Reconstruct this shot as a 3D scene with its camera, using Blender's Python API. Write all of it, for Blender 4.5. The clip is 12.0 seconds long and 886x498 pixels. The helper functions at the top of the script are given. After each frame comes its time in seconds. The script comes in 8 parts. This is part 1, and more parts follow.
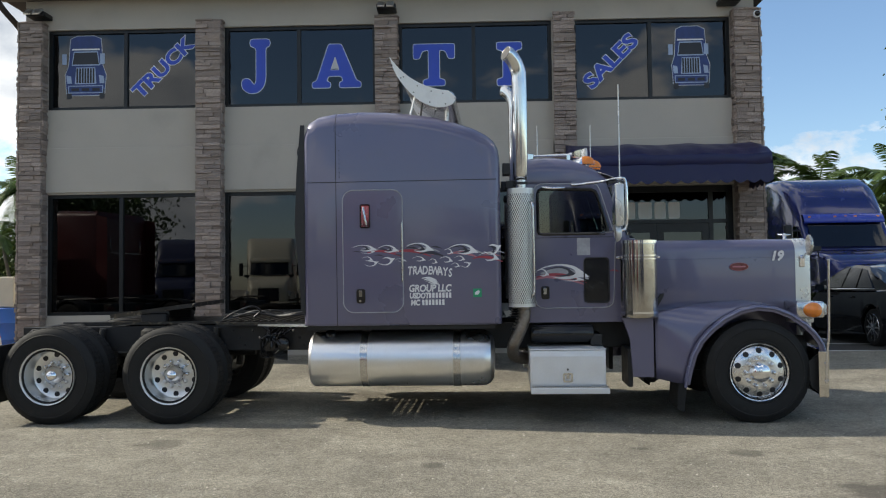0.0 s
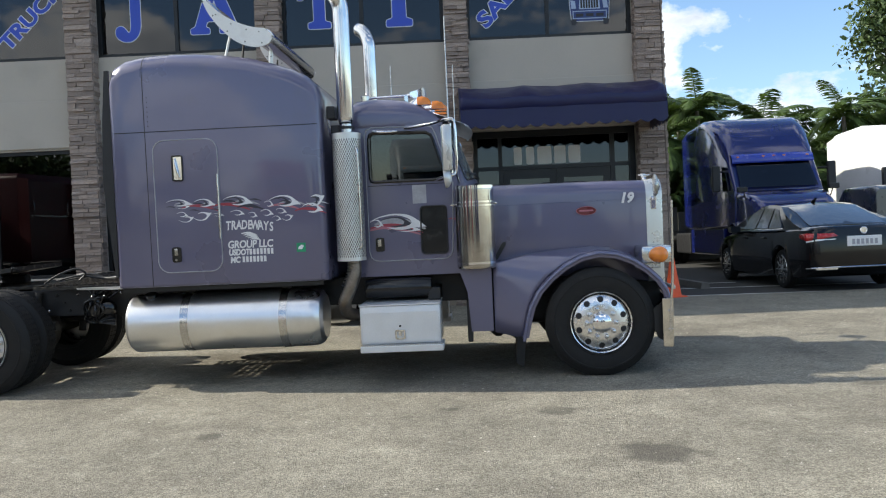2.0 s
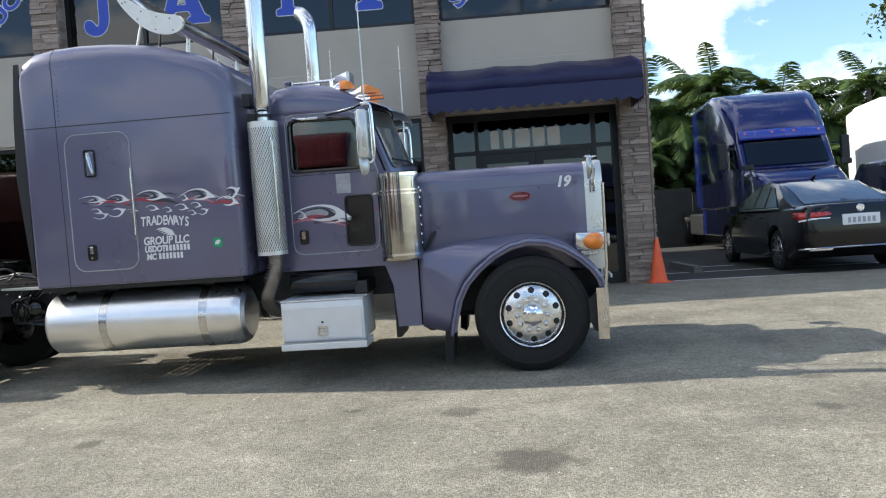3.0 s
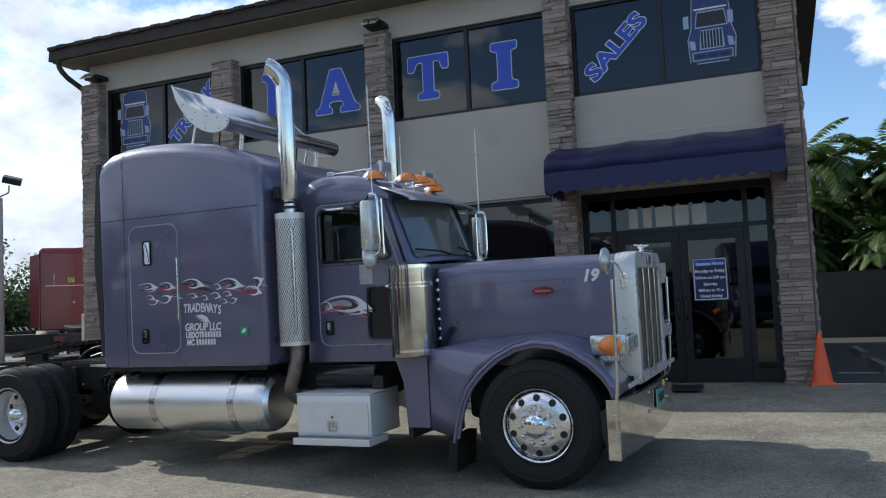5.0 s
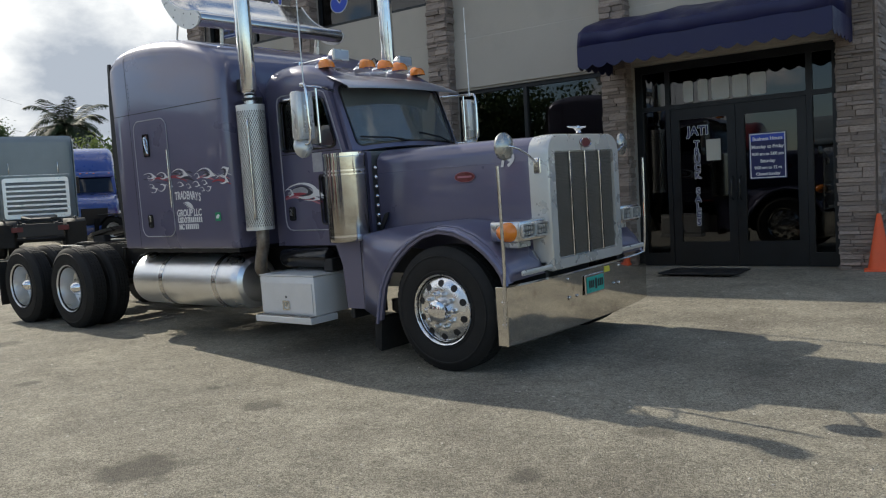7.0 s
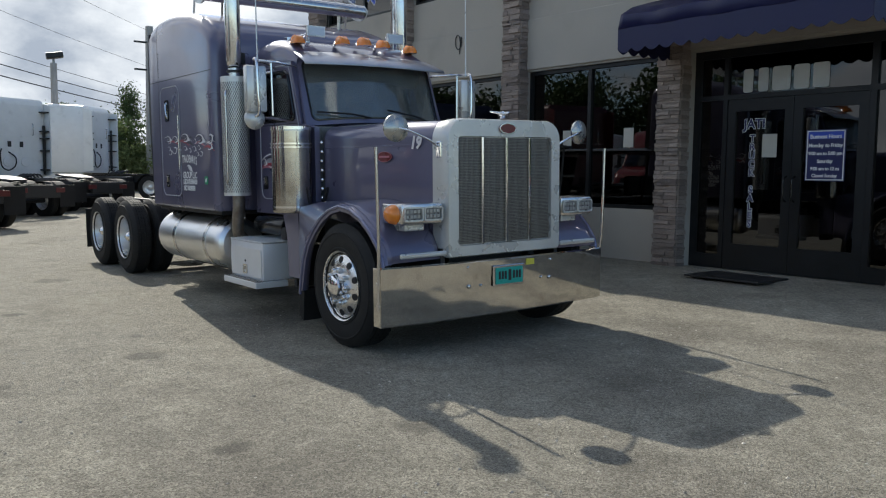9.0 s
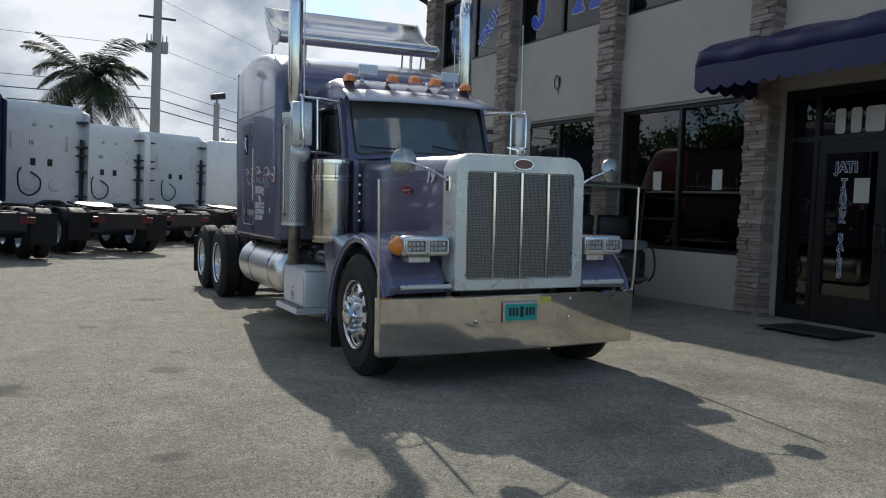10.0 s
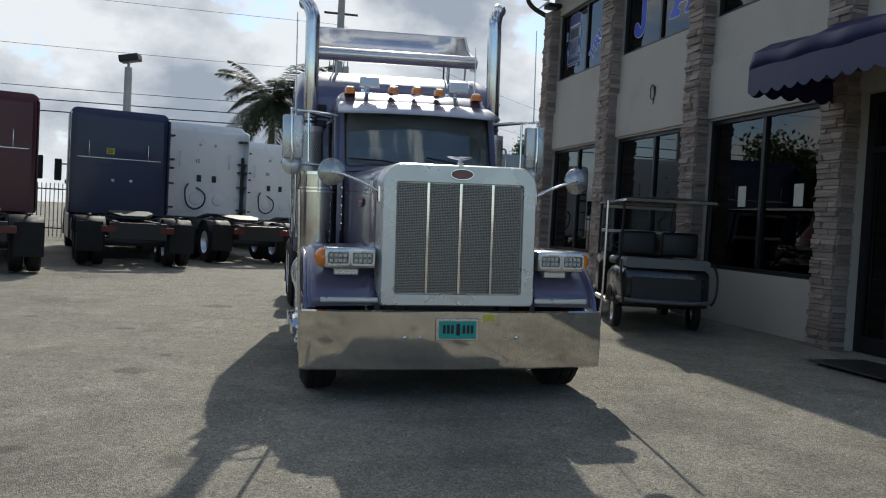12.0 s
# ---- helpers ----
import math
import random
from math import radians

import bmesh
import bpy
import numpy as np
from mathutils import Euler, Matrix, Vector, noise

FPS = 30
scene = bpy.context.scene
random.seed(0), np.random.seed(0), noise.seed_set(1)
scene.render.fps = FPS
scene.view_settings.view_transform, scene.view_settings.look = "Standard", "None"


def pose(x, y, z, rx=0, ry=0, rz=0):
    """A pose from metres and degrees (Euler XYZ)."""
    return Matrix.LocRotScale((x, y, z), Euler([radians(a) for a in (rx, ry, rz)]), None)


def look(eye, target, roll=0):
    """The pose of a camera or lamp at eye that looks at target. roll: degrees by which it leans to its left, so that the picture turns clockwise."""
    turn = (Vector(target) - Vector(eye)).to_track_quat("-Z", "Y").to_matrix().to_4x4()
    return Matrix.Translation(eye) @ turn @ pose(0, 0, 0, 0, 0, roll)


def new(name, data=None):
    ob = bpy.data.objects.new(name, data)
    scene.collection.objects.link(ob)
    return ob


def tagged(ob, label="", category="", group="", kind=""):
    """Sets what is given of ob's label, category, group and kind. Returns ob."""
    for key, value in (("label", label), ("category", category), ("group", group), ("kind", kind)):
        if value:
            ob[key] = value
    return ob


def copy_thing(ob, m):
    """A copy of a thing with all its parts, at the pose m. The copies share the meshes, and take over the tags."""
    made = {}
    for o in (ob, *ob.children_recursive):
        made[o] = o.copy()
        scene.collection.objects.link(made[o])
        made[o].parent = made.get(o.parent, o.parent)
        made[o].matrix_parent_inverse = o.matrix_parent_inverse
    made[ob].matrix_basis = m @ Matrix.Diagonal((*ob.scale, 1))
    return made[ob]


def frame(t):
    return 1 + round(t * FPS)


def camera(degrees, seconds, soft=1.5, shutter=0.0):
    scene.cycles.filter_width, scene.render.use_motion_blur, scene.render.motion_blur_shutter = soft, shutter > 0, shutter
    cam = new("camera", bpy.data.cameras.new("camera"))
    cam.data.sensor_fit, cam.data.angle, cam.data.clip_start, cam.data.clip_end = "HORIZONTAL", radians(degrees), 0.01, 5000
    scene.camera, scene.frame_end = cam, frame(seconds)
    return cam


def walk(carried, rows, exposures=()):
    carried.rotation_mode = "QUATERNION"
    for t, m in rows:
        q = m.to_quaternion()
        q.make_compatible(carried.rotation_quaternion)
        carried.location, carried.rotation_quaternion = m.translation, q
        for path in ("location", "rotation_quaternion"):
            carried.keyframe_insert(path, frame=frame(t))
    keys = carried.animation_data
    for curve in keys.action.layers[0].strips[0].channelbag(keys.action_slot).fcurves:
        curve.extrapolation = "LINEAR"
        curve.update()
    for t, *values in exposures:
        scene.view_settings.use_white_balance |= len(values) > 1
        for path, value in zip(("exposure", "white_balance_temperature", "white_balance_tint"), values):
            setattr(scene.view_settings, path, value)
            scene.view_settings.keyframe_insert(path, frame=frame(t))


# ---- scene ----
cam = camera(56.32, 12.0, 1.15)
PATH = [
    (0, (0.473, 1.000, 1.429), (0.349, 2.995, 1.517), -0.76),
    (0.5, (0.700, 1.070, 1.434), (0.534, 3.063, 1.458), -2.31),
    (1, (1.065, 1.244, 1.428), (0.749, 3.219, 1.437), -2.26),
    (1.5, (1.414, 1.495, 1.391), (1.233, 3.486, 1.353), -2.73),
    (2, (1.977, 1.663, 1.384), (1.887, 3.660, 1.356), -2.53),
    (2.5, (2.485, 1.884, 1.357), (2.366, 3.880, 1.319), -2.18),
    (2.7, (2.708, 1.990, 1.356), (2.576, 3.985, 1.310), -3.08),
    (4.3, (4.419, 2.752, 1.415), (3.741, 4.631, 1.321), -2.92),
    (4.5, (4.621, 2.858, 1.442), (3.885, 4.717, 1.397), -2.57),
    (5, (5.159, 3.164, 1.472), (4.337, 4.981, 1.616), -2.54),
    (5.5, (5.662, 3.387, 1.478), (4.755, 5.162, 1.646), -3.22),
    (6, (6.160, 3.686, 1.464), (5.083, 5.371, 1.503), -3.64),
    (6.5, (6.704, 3.962, 1.456), (5.531, 5.581, 1.384), -3.55),
    (7, (7.208, 4.308, 1.451), (5.961, 5.866, 1.319), -3.14),
    (7.5, (7.760, 4.652, 1.448), (6.441, 6.148, 1.302), -2.10),
    (7.7, (7.971, 4.805, 1.510), (6.617, 6.267, 1.348), -1.51),
    (9.3, (9.131, 6.352, 1.412), (7.483, 7.477, 1.272), 1.26),
    (9.5, (9.295, 6.552, 1.402), (7.606, 7.618, 1.299), 1.80),
    (10, (9.562, 7.036, 1.410), (7.768, 7.916, 1.321), 2.34),
    (10.5, (9.779, 7.554, 1.414), (7.944, 8.344, 1.319), 2.39),
    (11, (9.936, 8.075, 1.403), (8.045, 8.726, 1.344), 2.79),
    (11.5, (9.974, 8.633, 1.430), (8.045, 9.157, 1.372), 2.95),
    (12, (10.023, 9.137, 1.459), (8.067, 9.546, 1.391), 3.09),
]
EXPOSURES = [(0, 0.27, 6450, 8), (1.0, 0.39, 6400, 8), (1.5, 0.37, 6350, 8), (2.5, 0.76, 6200, 8), (4.5, 0.60, 6050, 8), (5.0, 0.17, 5850, 8), (5.5, 0.07, 6000, 8), (6.2, 0.04, 6300, 8), (7.0, 0.11, 6450, 8), (7.5, 0.28, 6500, 8), (9.5, -0.08, 6100, 8), (12, -0.26, 6150, 8)]
walk(cam, [(t, look(eye, target, roll)) for t, eye, target, roll in PATH], EXPOSURES)

# ---- world, sun and exposure ----
SUN_DIR = Vector((-2.5, 0.36, 1.78)).normalized()
world = bpy.data.worlds.new("world")
scene.world = world
world.use_nodes = True
wn, wl = world.node_tree.nodes, world.node_tree.links
wn.clear()
w_out = wn.new("ShaderNodeOutputWorld")
w_bg = wn.new("ShaderNodeBackground")
w_sky = wn.new("ShaderNodeTexSky")
w_sky.sky_type = "NISHITA"
w_sky.sun_disc = False
w_sky.sun_elevation = math.asin(SUN_DIR.z)
w_sky.sun_rotation = math.atan2(SUN_DIR.x, SUN_DIR.y)
w_sky.dust_density, w_sky.ozone_density, w_sky.altitude = 0.5, 3.0, 0
w_tc = wn.new("ShaderNodeTexCoord")
w_map = wn.new("ShaderNodeMapping")
w_map.inputs["Scale"].default_value = (1.0, 1.0, 1.7)
w_map.inputs["Location"].default_value = (0.9, 0.6, 0.3)
w_noise = wn.new("ShaderNodeTexNoise")
w_noise.inputs["Scale"].default_value = 3.0
w_noise.inputs["Detail"].default_value = 8
w_noise.inputs["Roughness"].default_value = 0.6
w_ramp = wn.new("ShaderNodeValToRGB")
w_ramp.color_ramp.elements[0].position = 0.50
w_ramp.color_ramp.elements[1].position = 0.55
w_shade = wn.new("ShaderNodeTexNoise")
w_shade.inputs["Scale"].default_value = 4.6
w_shade.inputs["Detail"].default_value = 9
w_cl = wn.new("ShaderNodeValToRGB")
w_cl.color_ramp.elements[0].position, w_cl.color_ramp.elements[0].color = 0.34, (3.0, 3.3, 3.8, 1)
w_cl.color_ramp.elements[1].position, w_cl.color_ramp.elements[1].color = 0.60, (7.2, 7.2, 7.15, 1)
w_mix = wn.new("ShaderNodeMixRGB")
wl.new(w_tc.outputs["Generated"], w_map.inputs[0])
wl.new(w_map.outputs[0], w_noise.inputs["Vector"])
wl.new(w_map.outputs[0], w_shade.inputs["Vector"])
w_sep = wn.new("ShaderNodeSeparateXYZ")
w_cover = wn.new("ShaderNodeMath")
w_cover.operation = "MULTIPLY_ADD"
w_cover.inputs[1].default_value = -0.105
wl.new(w_tc.outputs["Generated"], w_sep.inputs[0])
wl.new(w_sep.outputs["X"], w_cover.inputs[0])
wl.new(w_noise.outputs["Fac"], w_cover.inputs[2])
wl.new(w_cover.outputs[0], w_ramp.inputs[0])
w_thick = wn.new("ShaderNodeMath")
w_thick.operation = "MULTIPLY_ADD"
w_thick.inputs[1].default_value, w_thick.inputs[2].default_value = -1.1, 0.67
w_sum = wn.new("ShaderNodeMath")
w_sum.operation = "ADD"
wl.new(w_cover.outputs[0], w_thick.inputs[0])
wl.new(w_thick.outputs[0], w_sum.inputs[0])
wl.new(w_shade.outputs["Fac"], w_sum.inputs[1])
wl.new(w_sum.outputs[0], w_cl.inputs[0])
wl.new(w_ramp.outputs[0], w_mix.inputs[0])
wl.new(w_sky.outputs[0], w_mix.inputs[1])
wl.new(w_cl.outputs[0], w_mix.inputs[2])
wl.new(w_mix.outputs[0], w_bg.inputs[0])
wl.new(w_bg.outputs[0], w_out.inputs[0])
w_bg.inputs[1].default_value = 0.145

sun = new("sun", bpy.data.lights.new("sun", "SUN"))
sun.data.energy, sun.data.angle, sun.data.color = 4.7, radians(0.53), (1.0, 0.92, 0.78)
sun.matrix_world = look((0, 0, 30), Vector((0, 0, 30)) - SUN_DIR)


# ---- materials ----
def material(name, base, rough=0.5, metal=0.0, vary=0.12, scale=6.0, bump=0.0, bump_scale=60.0, coat=0.0,
             random_amount=0.0, stain=None, island=0.0, spec=0.5, rough_vary=0.08):
    """A node material: base colour varied at two scales, optional stain colour, bump and clear coat."""
    m = bpy.data.materials.new(name)
    m.use_nodes = True
    n, l = m.node_tree.nodes, m.node_tree.links
    p = n["Principled BSDF"]
    tc = n.new("ShaderNodeTexCoord")
    big = n.new("ShaderNodeTexNoise")
    big.inputs["Scale"].default_value, big.inputs["Detail"].default_value = scale, 5
    fine = n.new("ShaderNodeTexNoise")
    fine.inputs["Scale"].default_value, fine.inputs["Detail"].default_value = bump_scale, 6
    l.new(tc.outputs["Object"], big.inputs["Vector"])
    l.new(tc.outputs["Object"], fine.inputs["Vector"])
    ramp = n.new("ShaderNodeMapRange")
    ramp.inputs[1].default_value, ramp.inputs[2].default_value = 0.3, 0.7
    ramp.inputs[3].default_value, ramp.inputs[4].default_value = 1 - vary, 1 + vary
    add = n.new("ShaderNodeMath")
    add.operation = "MULTIPLY_ADD"
    add.inputs[1].default_value, add.inputs[2].default_value = 0.6, 0.0
    l.new(big.outputs["Fac"], add.inputs[0])
    add2 = n.new("ShaderNodeMath")
    add2.operation = "MULTIPLY_ADD"
    add2.inputs[1].default_value = 0.4
    l.new(fine.outputs["Fac"], add2.inputs[0])
    l.new(add.outputs[0], add2.inputs[2])
    l.new(add2.outputs[0], ramp.inputs[0])
    value = ramp.outputs[0]
    if random_amount or island:
        info = n.new("ShaderNodeObjectInfo") if random_amount else n.new("ShaderNodeNewGeometry")
        rr = n.new("ShaderNodeMapRange")
        k = random_amount or island
        rr.inputs[3].default_value, rr.inputs[4].default_value = 1 - k, 1 + k
        l.new(info.outputs["Random"] if random_amount else info.outputs["Random Per Island"], rr.inputs[0])
        mul = n.new("ShaderNodeMath")
        mul.operation = "MULTIPLY"
        l.new(value, mul.inputs[0])
        l.new(rr.outputs[0], mul.inputs[1])
        value = mul.outputs[0]
    col = n.new("ShaderNodeMixRGB")
    col.blend_type = "MULTIPLY"
    col.inputs[0].default_value = 1
    col.inputs[1].default_value = (*base, 1)
    l.new(value, col.inputs[2])
    colour = col.outputs[0]
    if stain:
        sn = n.new("ShaderNodeTexNoise")
        sn.inputs["Scale"].default_value, sn.inputs["Detail"].default_value = stain[1], 7
        l.new(tc.outputs["Object"], sn.inputs["Vector"])
        sr = n.new("ShaderNodeMapRange")
        sr.inputs[1].default_value, sr.inputs[2].default_value = stain[2], stain[2] + 0.15
        sr.inputs[3].default_value, sr.inputs[4].default_value = 0, stain[3]
        l.new(sn.outputs["Fac"], sr.inputs[0])
        mx = n.new("ShaderNodeMixRGB")
        l.new(sr.outputs[0], mx.inputs[0])
        l.new(colour, mx.inputs[1])
        mx.inputs[2].default_value = (*stain[0], 1)
        colour = mx.outputs[0]
    l.new(colour, p.inputs["Base Color"])
    rm = n.new("ShaderNodeMapRange")
    rm.inputs[1].default_value, rm.inputs[2].default_value = 0.3, 0.7
    rm.inputs[3].default_value, rm.inputs[4].default_value = max(rough - rough_vary, 0.02), min(rough + rough_vary, 1)
    l.new(big.outputs["Fac"], rm.inputs[0])
    l.new(rm.outputs[0], p.inputs["Roughness"])
    p.inputs["Metallic"].default_value = metal
    p.inputs["Specular IOR Level"].default_value = spec
    p.inputs["Coat Weight"].default_value = coat
    p.inputs["Coat Roughness"].default_value = 0.06
    if bump:
        b = n.new("ShaderNodeBump")
        b.inputs["Strength"].default_value, b.inputs["Distance"].default_value = bump, 0.01
        l.new(fine.outputs["Fac"], b.inputs["Height"])
        l.new(b.outputs[0], p.inputs["Normal"])
    return m


def glass_material(name, tint, gloss_rough=0.01, base_gloss=0.05, dust_veil=0.0, ior=1.55):
    """Thin tinted glass: what lies behind it, darkened, under a reflection that grows towards grazing."""
    m = bpy.data.materials.new(name)
    m.use_nodes = True
    n, l = m.node_tree.nodes, m.node_tree.links
    n.clear()
    out = n.new("ShaderNodeOutputMaterial")
    tr = n.new("ShaderNodeBsdfTransparent")
    tr.inputs[0].default_value = (*tint, 1)
    gl = n.new("ShaderNodeBsdfGlossy")
    gl.inputs["Roughness"].default_value = gloss_rough
    fr = n.new("ShaderNodeFresnel")
    fr.inputs["IOR"].default_value = ior
    ad = n.new("ShaderNodeMath")
    ad.operation = "ADD"
    ad.use_clamp = True
    ad.inputs[1].default_value = base_gloss
    l.new(fr.outputs[0], ad.inputs[0])
    mx = n.new("ShaderNodeMixShader")
    l.new(ad.outputs[0], mx.inputs[0])
    l.new(tr.outputs[0], mx.inputs[1])
    l.new(gl.outputs[0], mx.inputs[2])
    shader = mx.outputs[0]
    # pale diffuse film: dust on the glass plus painted veil of sky glare
    if dust_veil:
        tc = n.new("ShaderNodeTexCoord")
        nz = n.new("ShaderNodeTexNoise")
        nz.inputs["Scale"].default_value, nz.inputs["Detail"].default_value = 3.5, 6
        l.new(tc.outputs["Object"], nz.inputs["Vector"])
        mr = n.new("ShaderNodeMapRange")
        mr.inputs[1].default_value, mr.inputs[2].default_value = 0.3, 0.7
        mr.inputs[3].default_value, mr.inputs[4].default_value = dust_veil * 0.6, dust_veil * 1.4
        l.new(nz.outputs["Fac"], mr.inputs[0])
        film = n.new("ShaderNodeBsdfDiffuse")
        film.inputs[0].default_value = (0.55, 0.57, 0.55, 1)
        md = n.new("ShaderNodeMixShader")
        l.new(mr.outputs[0], md.inputs[0])
        l.new(shader, md.inputs[1])
        l.new(film.outputs[0], md.inputs[2])
        shader = md.outputs[0]
    l.new(shader, out.inputs[0])
    return m


def let_light_through(m, share, colour):
    """Thin leaves: part of the light passes through the blade."""
    n, l = m.node_tree.nodes, m.node_tree.links
    tl = n.new("ShaderNodeBsdfTranslucent")
    tl.inputs[0].default_value = (*colour, 1)
    mx = n.new("ShaderNodeMixShader")
    mx.inputs[0].default_value = share
    l.new(n["Principled BSDF"].outputs[0], mx.inputs[1])
    l.new(tl.outputs[0], mx.inputs[2])
    l.new(mx.outputs[0], n["Material Output"].inputs[0])


PAINT = material("slate_violet_paint", (0.121, 0.116, 0.186), 0.32, 0.25, 0.06, 1.5, 0.02, 220, coat=0.8, stain=((0.12, 0.115, 0.14), 3.0, 0.60, 0.35))
# lighter copy of the body paint: painted highlight for wing lip and hood crease
PAINT_HIGHLIGHT = material("violet_paint_highlight", (0.14, 0.145, 0.24), 0.25, 0.3, 0.05, 2, coat=0.8)
SEAM = material("seam_black", (0.012, 0.012, 0.014), 0.6)
CHROME = material("chrome", (0.78, 0.78, 0.79), 0.07, 1.0, 0.03, 3, 0.01, 40, rough_vary=0.03)
STEEL = material("brushed_stainless", (0.62, 0.61, 0.60), 0.2, 1.0, 0.06, 4, 0.03, 90, rough_vary=0.06)
BUMPER_CHROME = material("weathered_chrome", (0.62, 0.60, 0.56), 0.06, 1.0, 0.08, 2.2, 0.035, 4, stain=((0.25, 0.2, 0.15), 7.0, 0.62, 0.5), rough_vary=0.03)
ALU = material("tank_aluminium", (0.80, 0.80, 0.80), 0.32, 1.0, 0.05, 2.5, 0.03, 60, stain=((0.62, 0.61, 0.59), 4, 0.6, 0.4), rough_vary=0.06)
ALU_RIM = material("polished_rim", (0.78, 0.78, 0.78), 0.26, 1.0, 0.06, 8, 0.02, 60)
ALU_DULL = material("dull_rim", (0.78, 0.78, 0.77), 0.34, 0.92, 0.05, 9, 0.04, 60, stain=((0.5, 0.48, 0.45), 14, 0.64, 0.3))
MIRROR_BACK = material("worn_mirror_back", (0.42, 0.42, 0.40), 0.28, 0.8, 0.1, 9)
BOX_GREY = material("box_aluminium", (0.72, 0.72, 0.72), 0.4, 0.25, 0.06, 5, 0.04, 80)
SHELL = material("satin_shell", (0.62, 0.62, 0.60), 0.3, 0.55, 0.05, 5, 0.02, 70)
RUBBER = material("tyre_rubber", (0.011, 0.011, 0.011), 0.7, 0, 0.25, 7, 0.2, 70, stain=((0.03, 0.028, 0.025), 9, 0.58, 0.4), spec=0.35)
BLACK = material("chassis_black", (0.014, 0.014, 0.015), 0.5, 0, 0.3, 9, 0.15, 60, stain=((0.035, 0.031, 0.028), 11, 0.6, 0.5))
BLACK_GLOSS = material("gloss_black", (0.012, 0.012, 0.013), 0.15, 0, 0.2, 9)
GREASE = material("greasy_plate", (0.03, 0.028, 0.025), 0.42, 0.4, 0.4, 8, 0.3, 40, stain=((0.22, 0.19, 0.14), 18, 0.55, 0.7))
AMBER = material("amber_lens", (0.75, 0.22, 0.02), 0.2, 0, 0.1, 20, coat=0.6)
RED_LENS = material("red_lens", (0.45, 0.02, 0.02), 0.25, 0, 0.1, 20, coat=0.6)
WHITE_PAINT = material("white_paint", (0.78, 0.78, 0.76), 0.35, 0, 0.06, 3, 0.02, 60, coat=0.3, stain=((0.5, 0.49, 0.46), 2.5, 0.6, 0.5))
DECAL_WHITE = material("decal_white", (0.72, 0.72, 0.74), 0.4, 0, 0.05, 8)
DECAL_GREY = material("decal_grey", (0.35, 0.35, 0.38), 0.4, 0, 0.2, 12)
DECAL_RED = material("decal_red", (0.32, 0.04, 0.06), 0.4, 0, 0.1, 8)
DECAL_PINK = material("decal_pink", (0.42, 0.16, 0.20), 0.4, 0, 0.15, 8)
DECAL_SHADE = material("decal_shade", (0.03, 0.03, 0.045), 0.4, 0, 0.1, 8)
DECAL_BLACK = material("decal_black", (0.015, 0.015, 0.02), 0.4, 0, 0.1, 8)
DECAL_GREEN = material("decal_green", (0.02, 0.28, 0.13), 0.4, 0, 0.1, 8)
TAIL_DARK = material("dark_red_lens", (0.10, 0.012, 0.012), 0.4, 0, 0.2, 20)
STACK_CHROME = material("stack_chrome", (0.72, 0.72, 0.71), 0.16, 1.0, 0.04, 3, 0.015, 40, stain=((0.5, 0.46, 0.4), 3, 0.6, 0.4), rough_vary=0.06)
VISOR_STEEL = material("satin_visor_steel", (0.44, 0.45, 0.50), 0.36, 0.85, 0.08, 3, 0.03, 60)
ELBOW = material("rusty_pipe", (0.24, 0.215, 0.19), 0.42, 0.8, 0.3, 8, 0.2, 40, stain=((0.1, 0.07, 0.05), 7, 0.55, 0.5))
TARP = material("dark_windbreak", (0.06, 0.062, 0.06), 0.85, 0, 0.2, 3, 0.3, 120, spec=0.2)
CLEANER_STEEL = material("cleaner_steel", (0.50, 0.48, 0.45), 0.13, 1.0, 0.1, 3, 0.02, 30, stain=((0.30, 0.27, 0.23), 4, 0.55, 0.6), rough_vary=0.08)
TEAL_PLATE = material("teal_plate", (0.02, 0.36, 0.30), 0.35, 0, 0.1, 30)
YELLOW = material("yellow_sticker", (0.6, 0.55, 0.06), 0.5, 0, 0.1, 30)
LED = material("led_lens", (0.50, 0.50, 0.48), 0.2, 0.4, 0.2, 40, coat=1.0)
LAMP_BACK = material("lamp_reflector", (0.16, 0.16, 0.16), 0.3, 0.7, 0.2, 30)
SEAT = material("grey_seat_fabric", (0.12, 0.13, 0.13), 0.85, 0, 0.15, 20, 0.2, 200)
CAB_GLASS = glass_material("cab_glass", (0.27, 0.33, 0.31), 0.01, 0.055)
# its film is dust and also stands in for pale sky reflection
WIND_GLASS = glass_material("windscreen_glass", (0.45, 0.53, 0.50), 0.02, 0.10, 0.17)
GUARD = material("pale_guard_steel", (0.74, 0.74, 0.72), 0.40, 0.6, 0.08, 5, 0.03, 70)
BADGE_RED = material("badge_red", (0.13, 0.014, 0.017), 0.3, 0, 0.1, 8, coat=0.6)
DARK_GLASS = glass_material("tinted_window", (0.09, 0.10, 0.12), 0.012, 0.035, 0.0, 1.5)
MESH_DARK = material("grille_mesh_dark", (0.02, 0.02, 0.02), 0.5, 0.3, 0.2, 20)
MESH_GREY = material("grille_mesh", (0.30, 0.285, 0.265), 0.4, 0.8, 0.1, 20)
GROUND = material("worn_concrete", (0.266, 0.246, 0.200), 0.78, 0, 0.28, 0.8, 1.0, 120, stain=((0.15, 0.135, 0.112), 0.6, 0.52, 0.62), spec=0.08, rough_vary=0.1)
STUCCO = material("grey_stucco", (0.45, 0.412, 0.356), 0.9, 0, 0.06, 1.4, 0.25, 90, stain=((0.33, 0.30, 0.26), 0.9, 0.56, 0.5), spec=0.2)
# stucco colour darkened: the eave's shade is put into the soffit's colour
STUCCO_SHADE = material("shaded_soffit", (0.16, 0.145, 0.125), 0.9, 0, 0.1, 1.5, 0.2, 70, spec=0.2)
